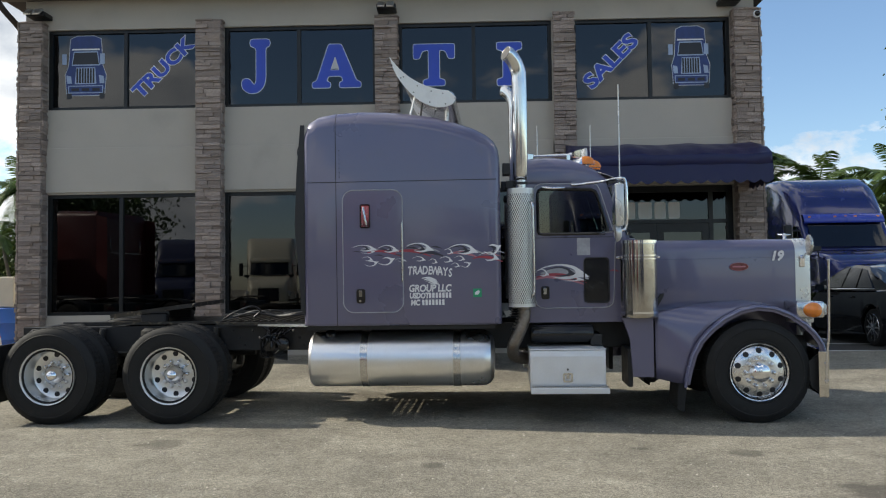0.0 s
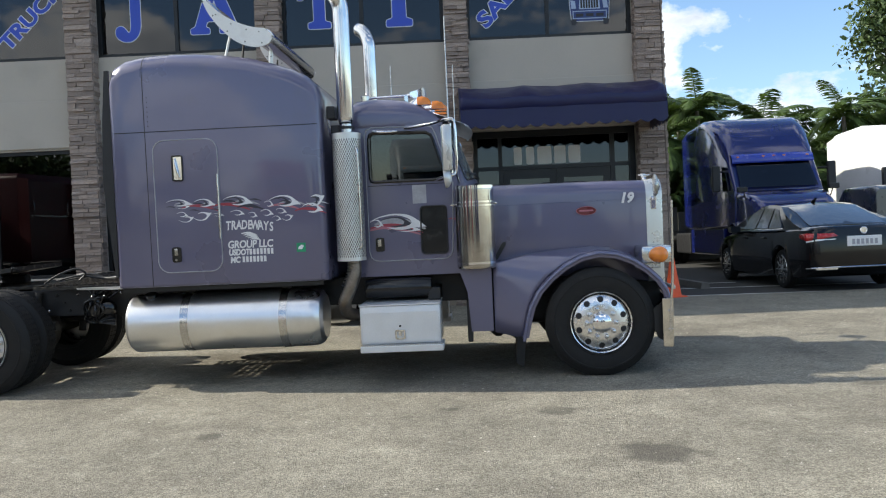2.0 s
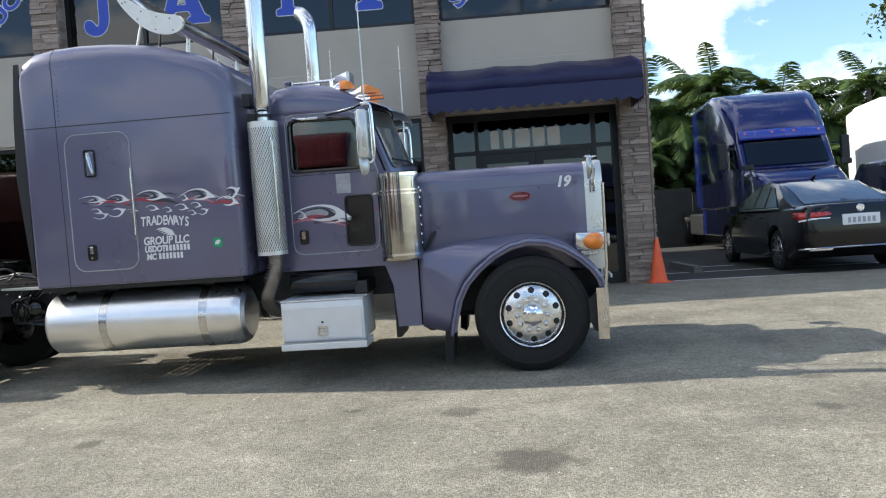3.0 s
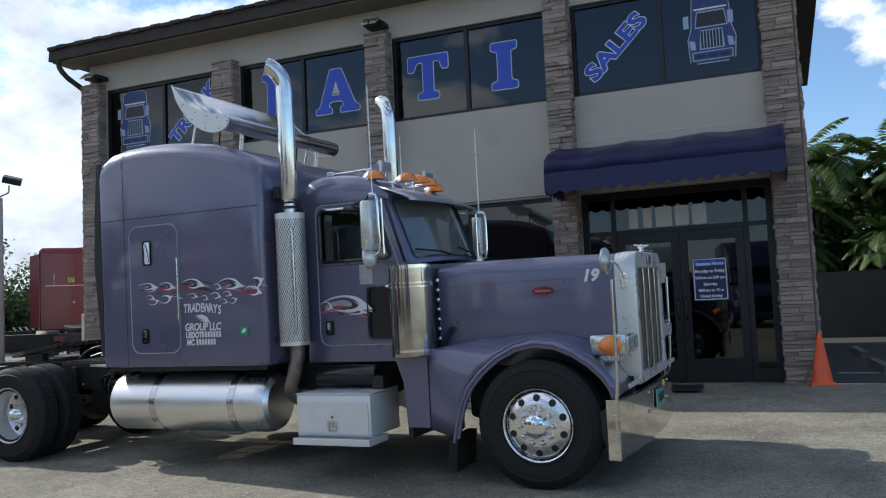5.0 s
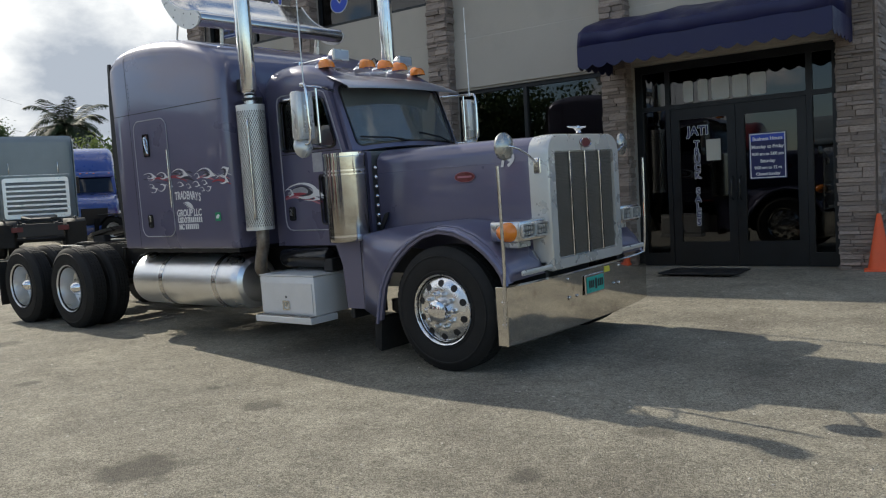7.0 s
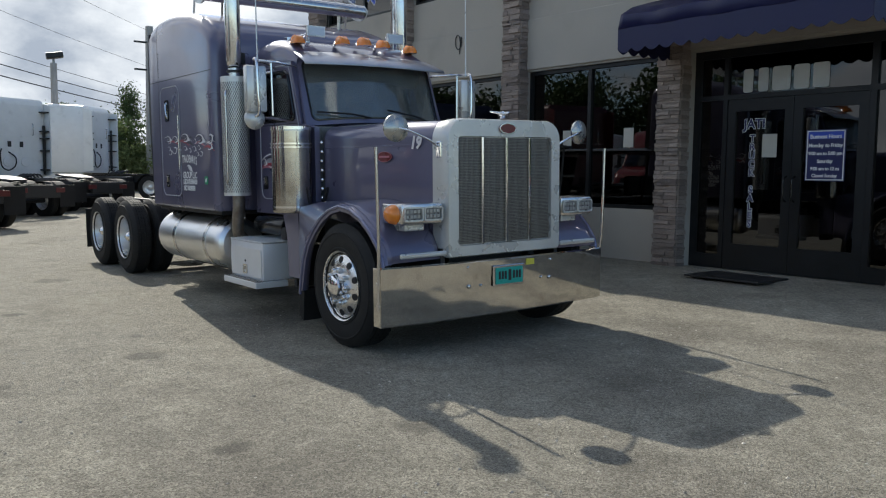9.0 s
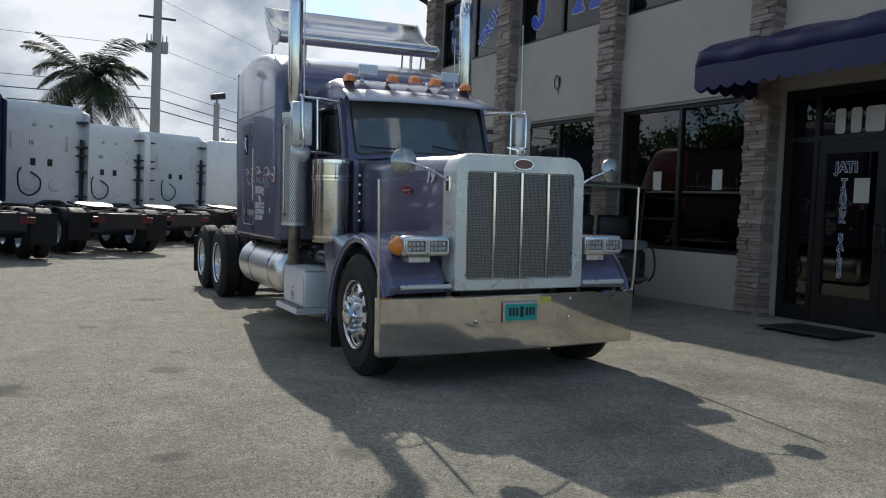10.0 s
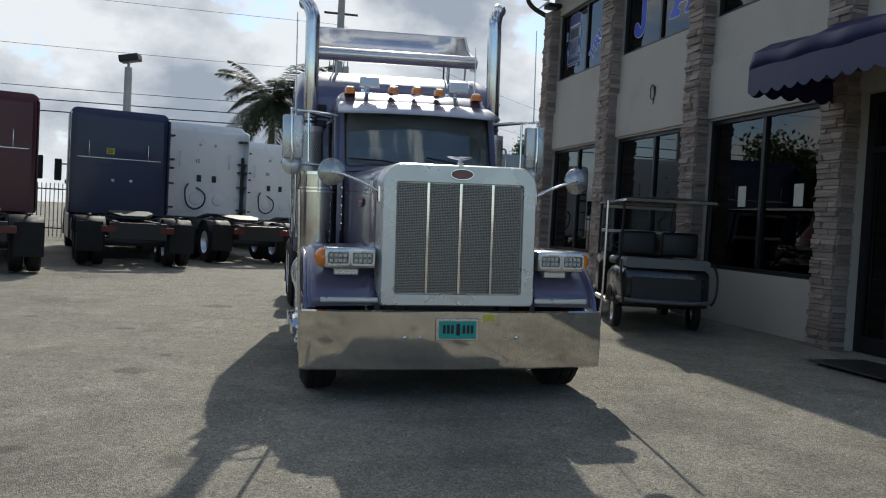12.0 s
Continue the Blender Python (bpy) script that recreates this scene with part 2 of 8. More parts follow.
STONE = material("ledge_stone", (0.35, 0.285, 0.245), 0.9, 0, 0.25, 7, 0.8, 30, random_amount=0.30, stain=((0.22, 0.17, 0.145), 5, 0.5, 0.45), spec=0.2)
MORTAR = material("stone_backing", (0.17, 0.14, 0.12), 0.95, 0, 0.2, 9, 0.3, 60, spec=0.2)
ROOF = material("brown_roof", (0.055, 0.045, 0.04), 0.85, 0, 0.3, 4, 0.4, 30, spec=0.2)
FRAME_BLACK = material("window_frame_black", (0.012, 0.013, 0.014), 0.4, 0.2, 0.2, 8)
CANVAS = material("navy_canvas", (0.009, 0.011, 0.06), 0.40, 0, 0.12, 3, 0.12, 150, spec=0.4)
SIGN_BLUE = material("sign_blue", (0.03, 0.075, 0.50), 0.45, 0, 0.08, 4)
SIGN_NAVY = material("sign_navy", (0.016, 0.02, 0.10), 0.45, 0, 0.08, 4)
PRINT_BLUE = material("print_blue", (0.022, 0.045, 0.17), 0.45, 0, 0.35, 9)
PRINT_LINE = material("print_line", (0.34, 0.42, 0.58), 0.45, 0, 0.2, 9)
SIGN_WHITE = material("sign_white", (0.78, 0.78, 0.78), 0.5, 0, 0.04, 6)
NUMBER_GREY = material("number_silver", (0.58, 0.58, 0.56), 0.5, 0, 0.05, 8)
# near-black base puts the darkness of unlit rooms into slabs and inner wall
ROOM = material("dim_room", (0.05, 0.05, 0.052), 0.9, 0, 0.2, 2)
PAPER = material("paper", (0.5, 0.48, 0.42), 0.8, 0, 0.05, 8)
CONE = material("cone_orange", (0.78, 0.11, 0.03), 0.55, 0, 0.1, 6, 0.05, 60, stain=((0.4, 0.1, 0.05), 9, 0.6, 0.4))
CONCRETE = material("pale_concrete", (0.42, 0.40, 0.36), 0.9, 0, 0.15, 3, 0.3, 50, spec=0.2)
CONCRETE_POLE = material("pole_concrete", (0.36, 0.35, 0.33), 0.9, 0, 0.15, 3, 0.3, 50, spec=0.2)
PALM_TRUNK = material("palm_trunk", (0.17, 0.15, 0.12), 0.9, 0, 0.3, 9, 0.5, 30)
LEAF = material("palm_leaf", (0.07, 0.112, 0.03), 0.5, 0, 0.3, 3, island=0.45, spec=0.35)
LEAF_DARK = material("tree_leaf", (0.08, 0.118, 0.045), 0.6, 0, 0.35, 3, island=0.5, spec=0.3)
TRUCK_BLUE = material("deep_blue_paint", (0.008, 0.015, 0.125), 0.22, 0.2, 0.06, 2, coat=1.0)
TRUCK_RED = material("red_paint", (0.20, 0.012, 0.018), 0.35, 0, 0.1, 2, coat=0.5)
TRUCK_CRIMSON = material("crimson_paint", (0.085, 0.006, 0.010), 0.45, 0, 0.1, 2, coat=0.2)
TRUCK_NAVY = material("navy_back_wall", (0.016, 0.022, 0.07), 0.45, 0, 0.15, 2, coat=0.3)
# leaf green darkened so the palm's against-the-light silhouette sits in its colour
PALM_DARK = material("backlit_palm_leaf", (0.028, 0.042, 0.018), 0.6, 0, 0.3, 3, island=0.4, spec=0.2)
CAR_BLACK = material("black_car_paint", (0.005, 0.005, 0.006), 0.14, 0, 0.1, 3, coat=0.3, spec=0.3)
# leaf colour lightened: haze over the far trees is mixed into it
HAZE_GREEN = material("hazy_hedge_leaf", (0.17, 0.20, 0.08), 0.7, 0, 0.3, 3, island=0.5, spec=0.2)


let_light_through(LEAF, 0.25, (0.09, 0.14, 0.025))
let_light_through(LEAF_DARK, 0.14, (0.08, 0.12, 0.025))
let_light_through(HAZE_GREEN, 0.3, (0.15, 0.2, 0.05))


def add_ground_wear(m, spots):
    """Pebble grain and oil stains with soft ragged edges."""
    n, l = m.node_tree.nodes, m.node_tree.links
    p = n["Principled BSDF"]
    colour = p.inputs["Base Color"].links[0].from_socket
    tc = n.new("ShaderNodeTexCoord")
    for scale, low, high in ((125.0, 0.60, 1.42), (42.0, 0.86, 1.14)):
        v = n.new("ShaderNodeTexVoronoi")
        v.inputs["Scale"].default_value = scale
        l.new(tc.outputs["Object"], v.inputs["Vector"])
        sep = n.new("ShaderNodeSeparateColor")
        l.new(v.outputs["Color"], sep.inputs[0])
        mr = n.new("ShaderNodeMapRange")
        mr.inputs[3].default_value, mr.inputs[4].default_value = low, high
        l.new(sep.outputs[0], mr.inputs[0])
        mul = n.new("ShaderNodeMixRGB")
        mul.blend_type = "MULTIPLY"
        mul.inputs[0].default_value = 1
        l.new(colour, mul.inputs[1])
        l.new(mr.outputs[0], mul.inputs[2])
        colour = mul.outputs[0]
    for scale, low, high in ((3.2, 0.90, 1.1), (11.0, 0.90, 1.1)):
        patch = n.new("ShaderNodeTexNoise")
        patch.inputs["Scale"].default_value, patch.inputs["Detail"].default_value, patch.inputs["Roughness"].default_value = scale, 7, 0.62
        l.new(tc.outputs["Object"], patch.inputs["Vector"])
        mr = n.new("ShaderNodeMapRange")
        mr.inputs[1].default_value, mr.inputs[2].default_value = 0.32, 0.68
        mr.inputs[3].default_value, mr.inputs[4].default_value = low, high
        l.new(patch.outputs["Fac"], mr.inputs[0])
        mul = n.new("ShaderNodeMixRGB")
        mul.blend_type = "MULTIPLY"
        mul.inputs[0].default_value = 1
        l.new(colour, mul.inputs[1])
        l.new(mr.outputs[0], mul.inputs[2])
        colour = mul.outputs[0]
    grit = n.new("ShaderNodeTexVoronoi")
    grit.inputs["Scale"].default_value = 110.0
    l.new(tc.outputs["Object"], grit.inputs["Vector"])
    gb = n.new("ShaderNodeBump")
    gb.invert = True
    gb.inputs["Strength"].default_value, gb.inputs["Distance"].default_value = 0.6, 0.011
    l.new(grit.outputs["Distance"], gb.inputs["Height"])
    l.new(p.inputs["Normal"].links[0].from_socket, gb.inputs["Normal"])
    l.new(gb.outputs[0], p.inputs["Normal"])
    warp = n.new("ShaderNodeTexNoise")
    warp.inputs["Scale"].default_value, warp.inputs["Detail"].default_value = 6.0, 6
    l.new(tc.outputs["Object"], warp.inputs["Vector"])
    for x, y, r, k in spots:
        d = n.new("ShaderNodeVectorMath")
        d.operation = "DISTANCE"
        d.inputs[1].default_value = (x, y * 1.0, 0.02)
        l.new(tc.outputs["Object"], d.inputs[0])
        ad = n.new("ShaderNodeMath")
        ad.operation = "MULTIPLY_ADD"
        ad.inputs[1].default_value = r * 1.6
        l.new(warp.outputs["Fac"], ad.inputs[0])
        l.new(d.outputs["Value"], ad.inputs[2])
        mr = n.new("ShaderNodeMapRange")
        mr.inputs[1].default_value, mr.inputs[2].default_value = r * 1.35, r * 1.85
        mr.inputs[3].default_value, mr.inputs[4].default_value = k, 0
        l.new(ad.outputs[0], mr.inputs[0])
        mx = n.new("ShaderNodeMixRGB")
        l.new(mr.outputs[0], mx.inputs[0])
        l.new(colour, mx.inputs[1])
        mx.inputs[2].default_value = (0.085, 0.078, 0.068, 1)
        colour = mx.outputs[0]
    l.new(colour, p.inputs["Base Color"])


add_ground_wear(GROUND, [(3.03, 6.75, 0.30, 0.7), (-2.6, 8.4, 0.26, 0.5), (-0.03, 7.54, 0.12, 0.6), (5.17, 8.7, 0.14, 0.5), (-0.9, 6.3, 0.09, 0.6), (4.95, 7.7, 0.12, 0.6), (1.7, 8.2, 0.09, 0.6), (2.5, 8.0, 0.16, 0.55), (7.3, 6.9, 0.12, 0.5), (6.3, 9.9, 0.2, 0.35), (8.0, 8.4, 0.09, 0.5), (1.2, 5.9, 0.08, 0.5)])


# ---- mesh helpers ----
def part(name, bm, mat, parent=None, label="", smooth=None):
    """Links a bmesh as one mesh object under a thing or a part."""
    bmesh.ops.recalc_face_normals(bm, faces=bm.faces)
    me = bpy.data.meshes.new(name)
    bm.to_mesh(me)
    bm.free()
    me.materials.append(mat)
    if smooth is not None:
        me.shade_smooth()
        me.set_sharp_from_angle(angle=radians(smooth))
    ob = new(name, me)
    if parent is not None:
        ob.parent = parent
    if label:
        tagged(ob, label)
    return ob


def share(name, me, parent, m):
    ob = new(name, me)
    ob.parent = parent
    ob.matrix_local = m
    return ob


def thing(name, label, category, m=None, group="", kind=""):
    ob = new(name)
    ob.empty_display_size = 0.2
    if m is not None:
        ob.matrix_world = m
    return tagged(ob, label, category, group, kind)


def B():
    return bmesh.new()


def box(bm, x0, x1, y0, y1, z0, z1, bevel=0.0, m=None):
    vs = [bm.verts.new((x, y, z)) for x in (x0, x1) for y in (y0, y1) for z in (z0, z1)]
    fs = []
    for q in ((0, 1, 3, 2), (4, 6, 7, 5), (0, 4, 5, 1), (2, 3, 7, 6), (0, 2, 6, 4), (1, 5, 7, 3)):
        fs.append(bm.faces.new([vs[i] for i in q]))
    if m is not None:
        bmesh.ops.transform(bm, matrix=m, verts=vs)
    if bevel:
        es = list({e for f in fs for e in f.edges})
        bmesh.ops.bevel(bm, geom=es, offset=bevel, segments=2, affect="EDGES", profile=0.5)
    return bm


def loft(bm, rings, cap=True, closed=True):
    rows = [[bm.verts.new(p) for p in r] for r in rings]
    n = len(rows[0])
    for a, b in zip(rows, rows[1:]):
        for i in range(n if closed else n - 1):
            k = (i + 1) % n
            try:
                bm.faces.new((a[i], a[k], b[k], b[i]))
            except ValueError:
                pass
    if cap and closed:
        bm.faces.new(rows[0][::-1])
        bm.faces.new(rows[-1])
    return bm


def frame_axes(d):
    d = Vector(d).normalized()
    up = Vector((0, 0, 1)) if abs(d.z) < 0.95 else Vector((1, 0, 0))
    a = d.cross(up).normalized()
    return a, d.cross(a).normalized()


def tube(bm, pts, r, seg=10, cap=True):
    """A tube along points; r is one radius or one for each point."""
    pts = [Vector(p) for p in pts]
    rs = r if isinstance(r, (list, tuple)) else [r] * len(pts)
    rings, a, b = [], None, None
    for i, p in enumerate(pts):
        d = (pts[min(i + 1, len(pts) - 1)] - pts[max(i - 1, 0)])
        if a is None:
            a, b = frame_axes(d)
        else:
            d = d.normalized()
            a = (a - d * a.dot(d)).normalized()
            b = d.cross(a)
        rings.append([p + rs[i] * (math.cos(2 * math.pi * k / seg) * a + math.sin(2 * math.pi * k / seg) * b) for k in range(seg)])
    return loft(bm, rings, cap)


def smooth_path(pts, n=6):
    """Points of a Catmull-Rom curve through pts."""
    pts = [Vector(p) for p in pts]
    out = []
    for i in range(len(pts) - 1):
        p0, p1, p2, p3 = pts[max(i - 1, 0)], pts[i], pts[i + 1], pts[min(i + 2, len(pts) - 1)]
        for k in range(n):
            t = k / n
            out.append(0.5 * ((2 * p1) + (p2 - p0) * t + (2 * p0 - 5 * p1 + 4 * p2 - p3) * t * t + (3 * p1 - p0 - 3 * p2 + p3) * t ** 3))
    return out + [pts[-1]]


def lathe(bm, profile, origin=(0, 0, 0), axis=(0, 0, 1), seg=32, cap=True):
    """Turns (radius, height) pairs about an axis."""
    a, b = frame_axes(axis)
    d, o = Vector(axis).normalized(), Vector(origin)
    rings = [[o + d * h + max(r, 0.0005) * (math.cos(2 * math.pi * k / seg) * a + math.sin(2 * math.pi * k / seg) * b) for k in range(seg)] for r, h in profile]
    return loft(bm, rings, cap)


def round_rect(x0, x1, z0, z1, r, n=5):
    out = []
    for cx, cz, a0 in ((x1 - r, z1 - r, 0), (x0 + r, z1 - r, 90), (x0 + r, z0 + r, 180), (x1 - r, z0 + r, 270)):
        for k in range(n + 1):
            a = radians(a0 + 90 * k / n)
            out.append((cx + r * math.cos(a), cz + r * math.sin(a)))
    return out


def plate(bm, outer, holes, y0, y1, m=None):
    """A flat plate in the x-z plane between y0 and y1, with holes through it."""
    vs, es = [], []
    for loop in [outer, *holes]:
        lv = [bm.verts.new((x, y0, z)) for x, z in loop]
        es += [bm.edges.new((lv[i], lv[(i + 1) % len(lv)])) for i in range(len(lv))]
        vs += lv
    geo = bmesh.ops.triangle_fill(bm, use_beauty=True, use_dissolve=False, edges=es)
    faces = [g for g in geo["geom"] if isinstance(g, bmesh.types.BMFace)]
    ext = bmesh.ops.extrude_face_region(bm, geom=faces)
    nv = [g for g in ext["geom"] if isinstance(g, bmesh.types.BMVert)]
    bmesh.ops.translate(bm, vec=(0, y1 - y0, 0), verts=nv)
    if m is not None:
        bmesh.ops.transform(bm, matrix=m, verts=vs + nv)
    return bm


def section(hw, z0, z1, rt, rb, x, n=5):
    """A rounded upright section across the truck at x."""
    out = []
    for cy, cz, r, a0 in ((hw - rt, z1 - rt, rt, 0), (-hw + rt, z1 - rt, rt, 90), (-hw + rb, z0 + rb, rb, 180), (hw - rb, z0 + rb, rb, 270)):
        for k in range(n + 1):
            a = radians(a0 + 90 * k / n)
            out.append((x, cy + r * math.cos(a), cz + r * math.sin(a)))
    return out


def crowned(ring, hw, z1, rise):
    """A section whose top swells up towards the middle."""
    return [(x, y, z + rise * (1 - (y / hw) ** 2) * (z > z1 - 0.16)) for x, y, z in ring]


def lettering(name, text, size, mat, parent, m, offset=0.0, depth=0.002, align="LEFT", spacing=1.0, shear=0.0, squeeze=1.0, label=""):
    """Words in the built-in font as a mesh, standing in the x-z plane of m and facing -y."""
    cu = bpy.data.curves.new(name, "FONT")
    cu.body, cu.size, cu.offset, cu.extrude, cu.align_x, cu.space_character, cu.shear = text, size, offset, depth, align, spacing, shear
    cu.resolution_u = 3
    tmp = bpy.data.objects.new(name, cu)
    scene.collection.objects.link(tmp)
    dg = bpy.context.evaluated_depsgraph_get()
    me = bpy.data.meshes.new_from_object(tmp.evaluated_get(dg))
    bpy.data.objects.remove(tmp)
    me.transform(pose(0, 0, 0, 90) @ Matrix.Diagonal((squeeze, 1, 1, 1)))
    me.materials.clear()
    me.materials.append(mat)
    ob = new(name, me)
    ob.parent = parent
    ob.matrix_local = m
    if label:
        tagged(ob, label)
    return ob


def outline_shape(name, loops, mat, parent, m, offset=0.0, depth=0.002, label=""):
    """Flat filled outlines in the x-z plane of m, widened by offset."""
    cu = bpy.data.curves.new(name, "CURVE")
    cu.dimensions, cu.fill_mode, cu.offset, cu.extrude = "2D", "BOTH", offset, depth
    for loop in loops:
        sp = cu.splines.new("POLY")
        sp.points.add(len(loop) - 1)
        for q, (x, z) in zip(sp.points, loop):
            q.co = (x, z, 0, 1)
        sp.use_cyclic_u = True
    tmp = bpy.data.objects.new(name, cu)
    scene.collection.objects.link(tmp)
    dg = bpy.context.evaluated_depsgraph_get()
    me = bpy.data.meshes.new_from_object(tmp.evaluated_get(dg))
    bpy.data.objects.remove(tmp)
    me.transform(pose(0, 0, 0, 90))
    me.materials.clear()
    me.materials.append(mat)
    ob = new(name, me)
    ob.parent = parent
    ob.matrix_local = m
    if label:
        tagged(ob, label)
    return ob


def ribbon(bm, pts, widths, y):
    """A flat tapering ribbon along (x, z) points at depth y."""
    rows = []
    for i, (x, z) in enumerate(pts):
        x0, z0 = pts[max(i - 1, 0)]
        x1, z1 = pts[min(i + 1, len(pts) - 1)]
        d = Vector((x1 - x0, z1 - z0)).normalized()
        w = widths[i] / 2
        rows.append([bm.verts.new((x - d.y * w, y, z + d.x * w)), bm.verts.new((x + d.y * w, y, z - d.x * w))])
    for a, b in zip(rows, rows[1:]):
        bm.faces.new((a[0], a[1], b[1], b[0]))
    return bm


# ---- ground ----
GX, GY = (-600, -60, -20, -8, 0, 8, 20, 60, 600), (-600, -60, -10, 0, 6, 9.3, 11.9, 15.1, 24, 60, 600)


def ground_height(y):
    return 0.02 + 0.06 * min(max((y - 9.3) / 2.6, 0), 1) + 0.165 * min(max((y - 11.9) / 3.2, 0), 1)


bm = B()
grid = [[bm.verts.new((x, y, ground_height(y))) for x in GX] for y in GY]
for j in range(len(GY) - 1):
    for i in range(len(GX) - 1):
        bm.faces.new((grid[j][i], grid[j][i + 1], grid[j + 1][i + 1], grid[j + 1][i]))
ground = tagged(part("ground", bm, GROUND), "worn pale concrete yard with dark stains and fine gravel", "ground", kind="structure")


# ---- building ----
FACADE = pose(0.62, 15.481, 0.172, 0, 0, 2.091) @ Matrix.Scale(1.042, 4)
building = thing("building", "two-storey grey stucco office with stone pillars and dark windows", "building", FACADE, kind="structure")
PILLARS = [(-8.11, -7.73), (-5.12, -4.69), (-2.10, -1.715), (0.875, 1.235), (3.865, 4.265)]
BAYS = [(-7.73, -5.12), (-4.69, -2.10), (-1.715, 0.875), (1.235, 3.865)]
SILL, HEAD, BAND, LINTEL, LOW_SILL = 4.28, 5.66, 3.62, 2.83, 0.78
WALL_TOP, DEEP, RIGHT, LEFT = 6.35, 9.0, 4.265, -8.11


def on_facade(ob, label="", category="", group=""):
    """Sets a mesh made in the facade's own axes at its place."""
    ob.matrix_world = FACADE.copy()
    return tagged(ob, label, category, group)


# front wall with its real openings
openings = [[(a, SILL), (b, SILL), (b, HEAD), (a, HEAD)] for a, b in BAYS]
openings += [[(a, LOW_SILL), (b, LOW_SILL), (b, LINTEL), (a, LINTEL)] for a, b in BAYS[:3]]
openings += [[(BAYS[3][0], -0.2), (BAYS[3][1], -0.2), (BAYS[3][1], LINTEL), (BAYS[3][0], LINTEL)]]
bm = B()
door = openings.pop()
outer = [(LEFT, -0.2), (door[0][0], -0.2), (door[0][0], LINTEL), (door[1][0], LINTEL), (door[1][0], -0.2), (RIGHT, -0.2), (RIGHT, WALL_TOP), (LEFT, WALL_TOP)]
plate(bm, outer, openings, -0.05, 0.22)
part("wall_front", bm, STUCCO, building, "grey stucco front wall")
for a, b in BAYS:
    bm = B()
    box(bm, a + 0.003, b - 0.003, -0.085, -0.052, LINTEL + 0.03, BAND, 0.008)
    part("spandrel", bm, STUCCO, building, "raised grey stucco panel")
bm = B()
box(bm, LEFT, LEFT + 0.2, 0.225, DEEP, -0.2, WALL_TOP)
part("wall_side", bm, STUCCO, building)
bm = B()
box(bm, RIGHT - 0.2, RIGHT, 0.225, DEEP, -0.2, WALL_TOP)
part("wall_side", bm, STUCCO, building)
bm = B()
box(bm, LEFT, RIGHT, DEEP + 0.003, DEEP + 0.2, -0.2, WALL_TOP)
part("wall_back", bm, STUCCO, building)
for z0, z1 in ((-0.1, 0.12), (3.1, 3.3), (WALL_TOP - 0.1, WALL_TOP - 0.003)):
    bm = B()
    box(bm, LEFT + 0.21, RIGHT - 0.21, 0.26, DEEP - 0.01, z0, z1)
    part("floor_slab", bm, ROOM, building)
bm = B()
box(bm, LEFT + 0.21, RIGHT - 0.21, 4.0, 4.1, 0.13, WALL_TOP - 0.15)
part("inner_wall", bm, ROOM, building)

# roof with a deep dark eave
bm = B()
EV = -0.62
rings = []
for u in (LEFT - 0.45, RIGHT + 0.5):
    rings.append([(u, EV, 6.20), (u, EV + 0.02, 6.42), (u, 3.8, 7.3), (u, DEEP + 0.5, 6.42), (u, DEEP + 0.5, 6.20), (u, 0.2, 6.24)])
loft(bm, rings)
part("roof", bm, ROOF, building, "dark brown shingle roof with deep eave")
for k in range(60):
    bm = B()
    u = LEFT - 0.45 + k * (RIGHT + 0.5 - LEFT + 0.45) / 60
    box(bm, u + 0.006, u + 0.215, EV - 0.03, EV + 0.25, 6.40 + 0.012 * (k % 3), 6.46 + 0.012 * (k % 2), 0, None)
    part("shingle", bm, ROOF, building)
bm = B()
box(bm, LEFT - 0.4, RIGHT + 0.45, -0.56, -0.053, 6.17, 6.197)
part("soffit", bm, STUCCO_SHADE, building)
bm = B()
tube(bm, smooth_path([(LEFT - 0.22, -0.58, 6.2), (LEFT - 0.22, -0.57, 6.06), (LEFT - 0.17, -0.44, 5.90), (LEFT - 0.11, -0.14, 5.74), (LEFT - 0.09, 0.02, 5.62), (LEFT - 0.085, 0.06, 5.4)]), 0.05, 10)
tube(bm, [(LEFT - 0.085, 0.06, 5.42), (LEFT - 0.085, 0.06, 0.1)], 0.045, 10)
part("downspout", bm, ROOF, building, "dark rain pipe", 40)


def window_set(u0, u1, z0, z1, mullions, name="window"):
    """A window of its own: frame, mullions and one pane a light."""
    w = thing(name, "wide dark tinted window in a black metal frame", "window", kind="structure")
    w.matrix_world = FACADE.copy()
    f = 0.055
    bm = B()
    plate(bm, [(u0, z0), (u1, z0), (u1, z1), (u0, z1)], [[(u0 + f, z0 + f), (u1 - f, z0 + f), (u1 - f, z1 - f), (u0 + f, z1 - f)]], 0.0, 0.09)
    part("window_frame", bm, FRAME_BLACK, w)
    edges = [u0 + f, *mullions, u1 - f]
    for q in mullions:
        bm = B()
        box(bm, q - 0.03, q + 0.03, 0.004, 0.086, z0 + f + 0.001, z1 - f - 0.001)
        part("mullion", bm, FRAME_BLACK, w)
    for a, b in zip(edges, edges[1:]):
        bm = B()
        box(bm, a + 0.002, b - 0.002, 0.042, 0.048, z0 + f, z1 - f)
        part("pane", bm, DARK_GLASS, w)
    return w


for (a, b), q in zip(BAYS, (-6.40, -3.42, -0.44, 2.53)):
    window_set(a + 0.002, b - 0.002, SILL, HEAD, [q])
for (a, b), q in zip(BAYS[:3], (-6.47, -3.38, -0.50)):
    window_set(a + 0.002, b - 0.002, LOW_SILL, LINTEL, [q])

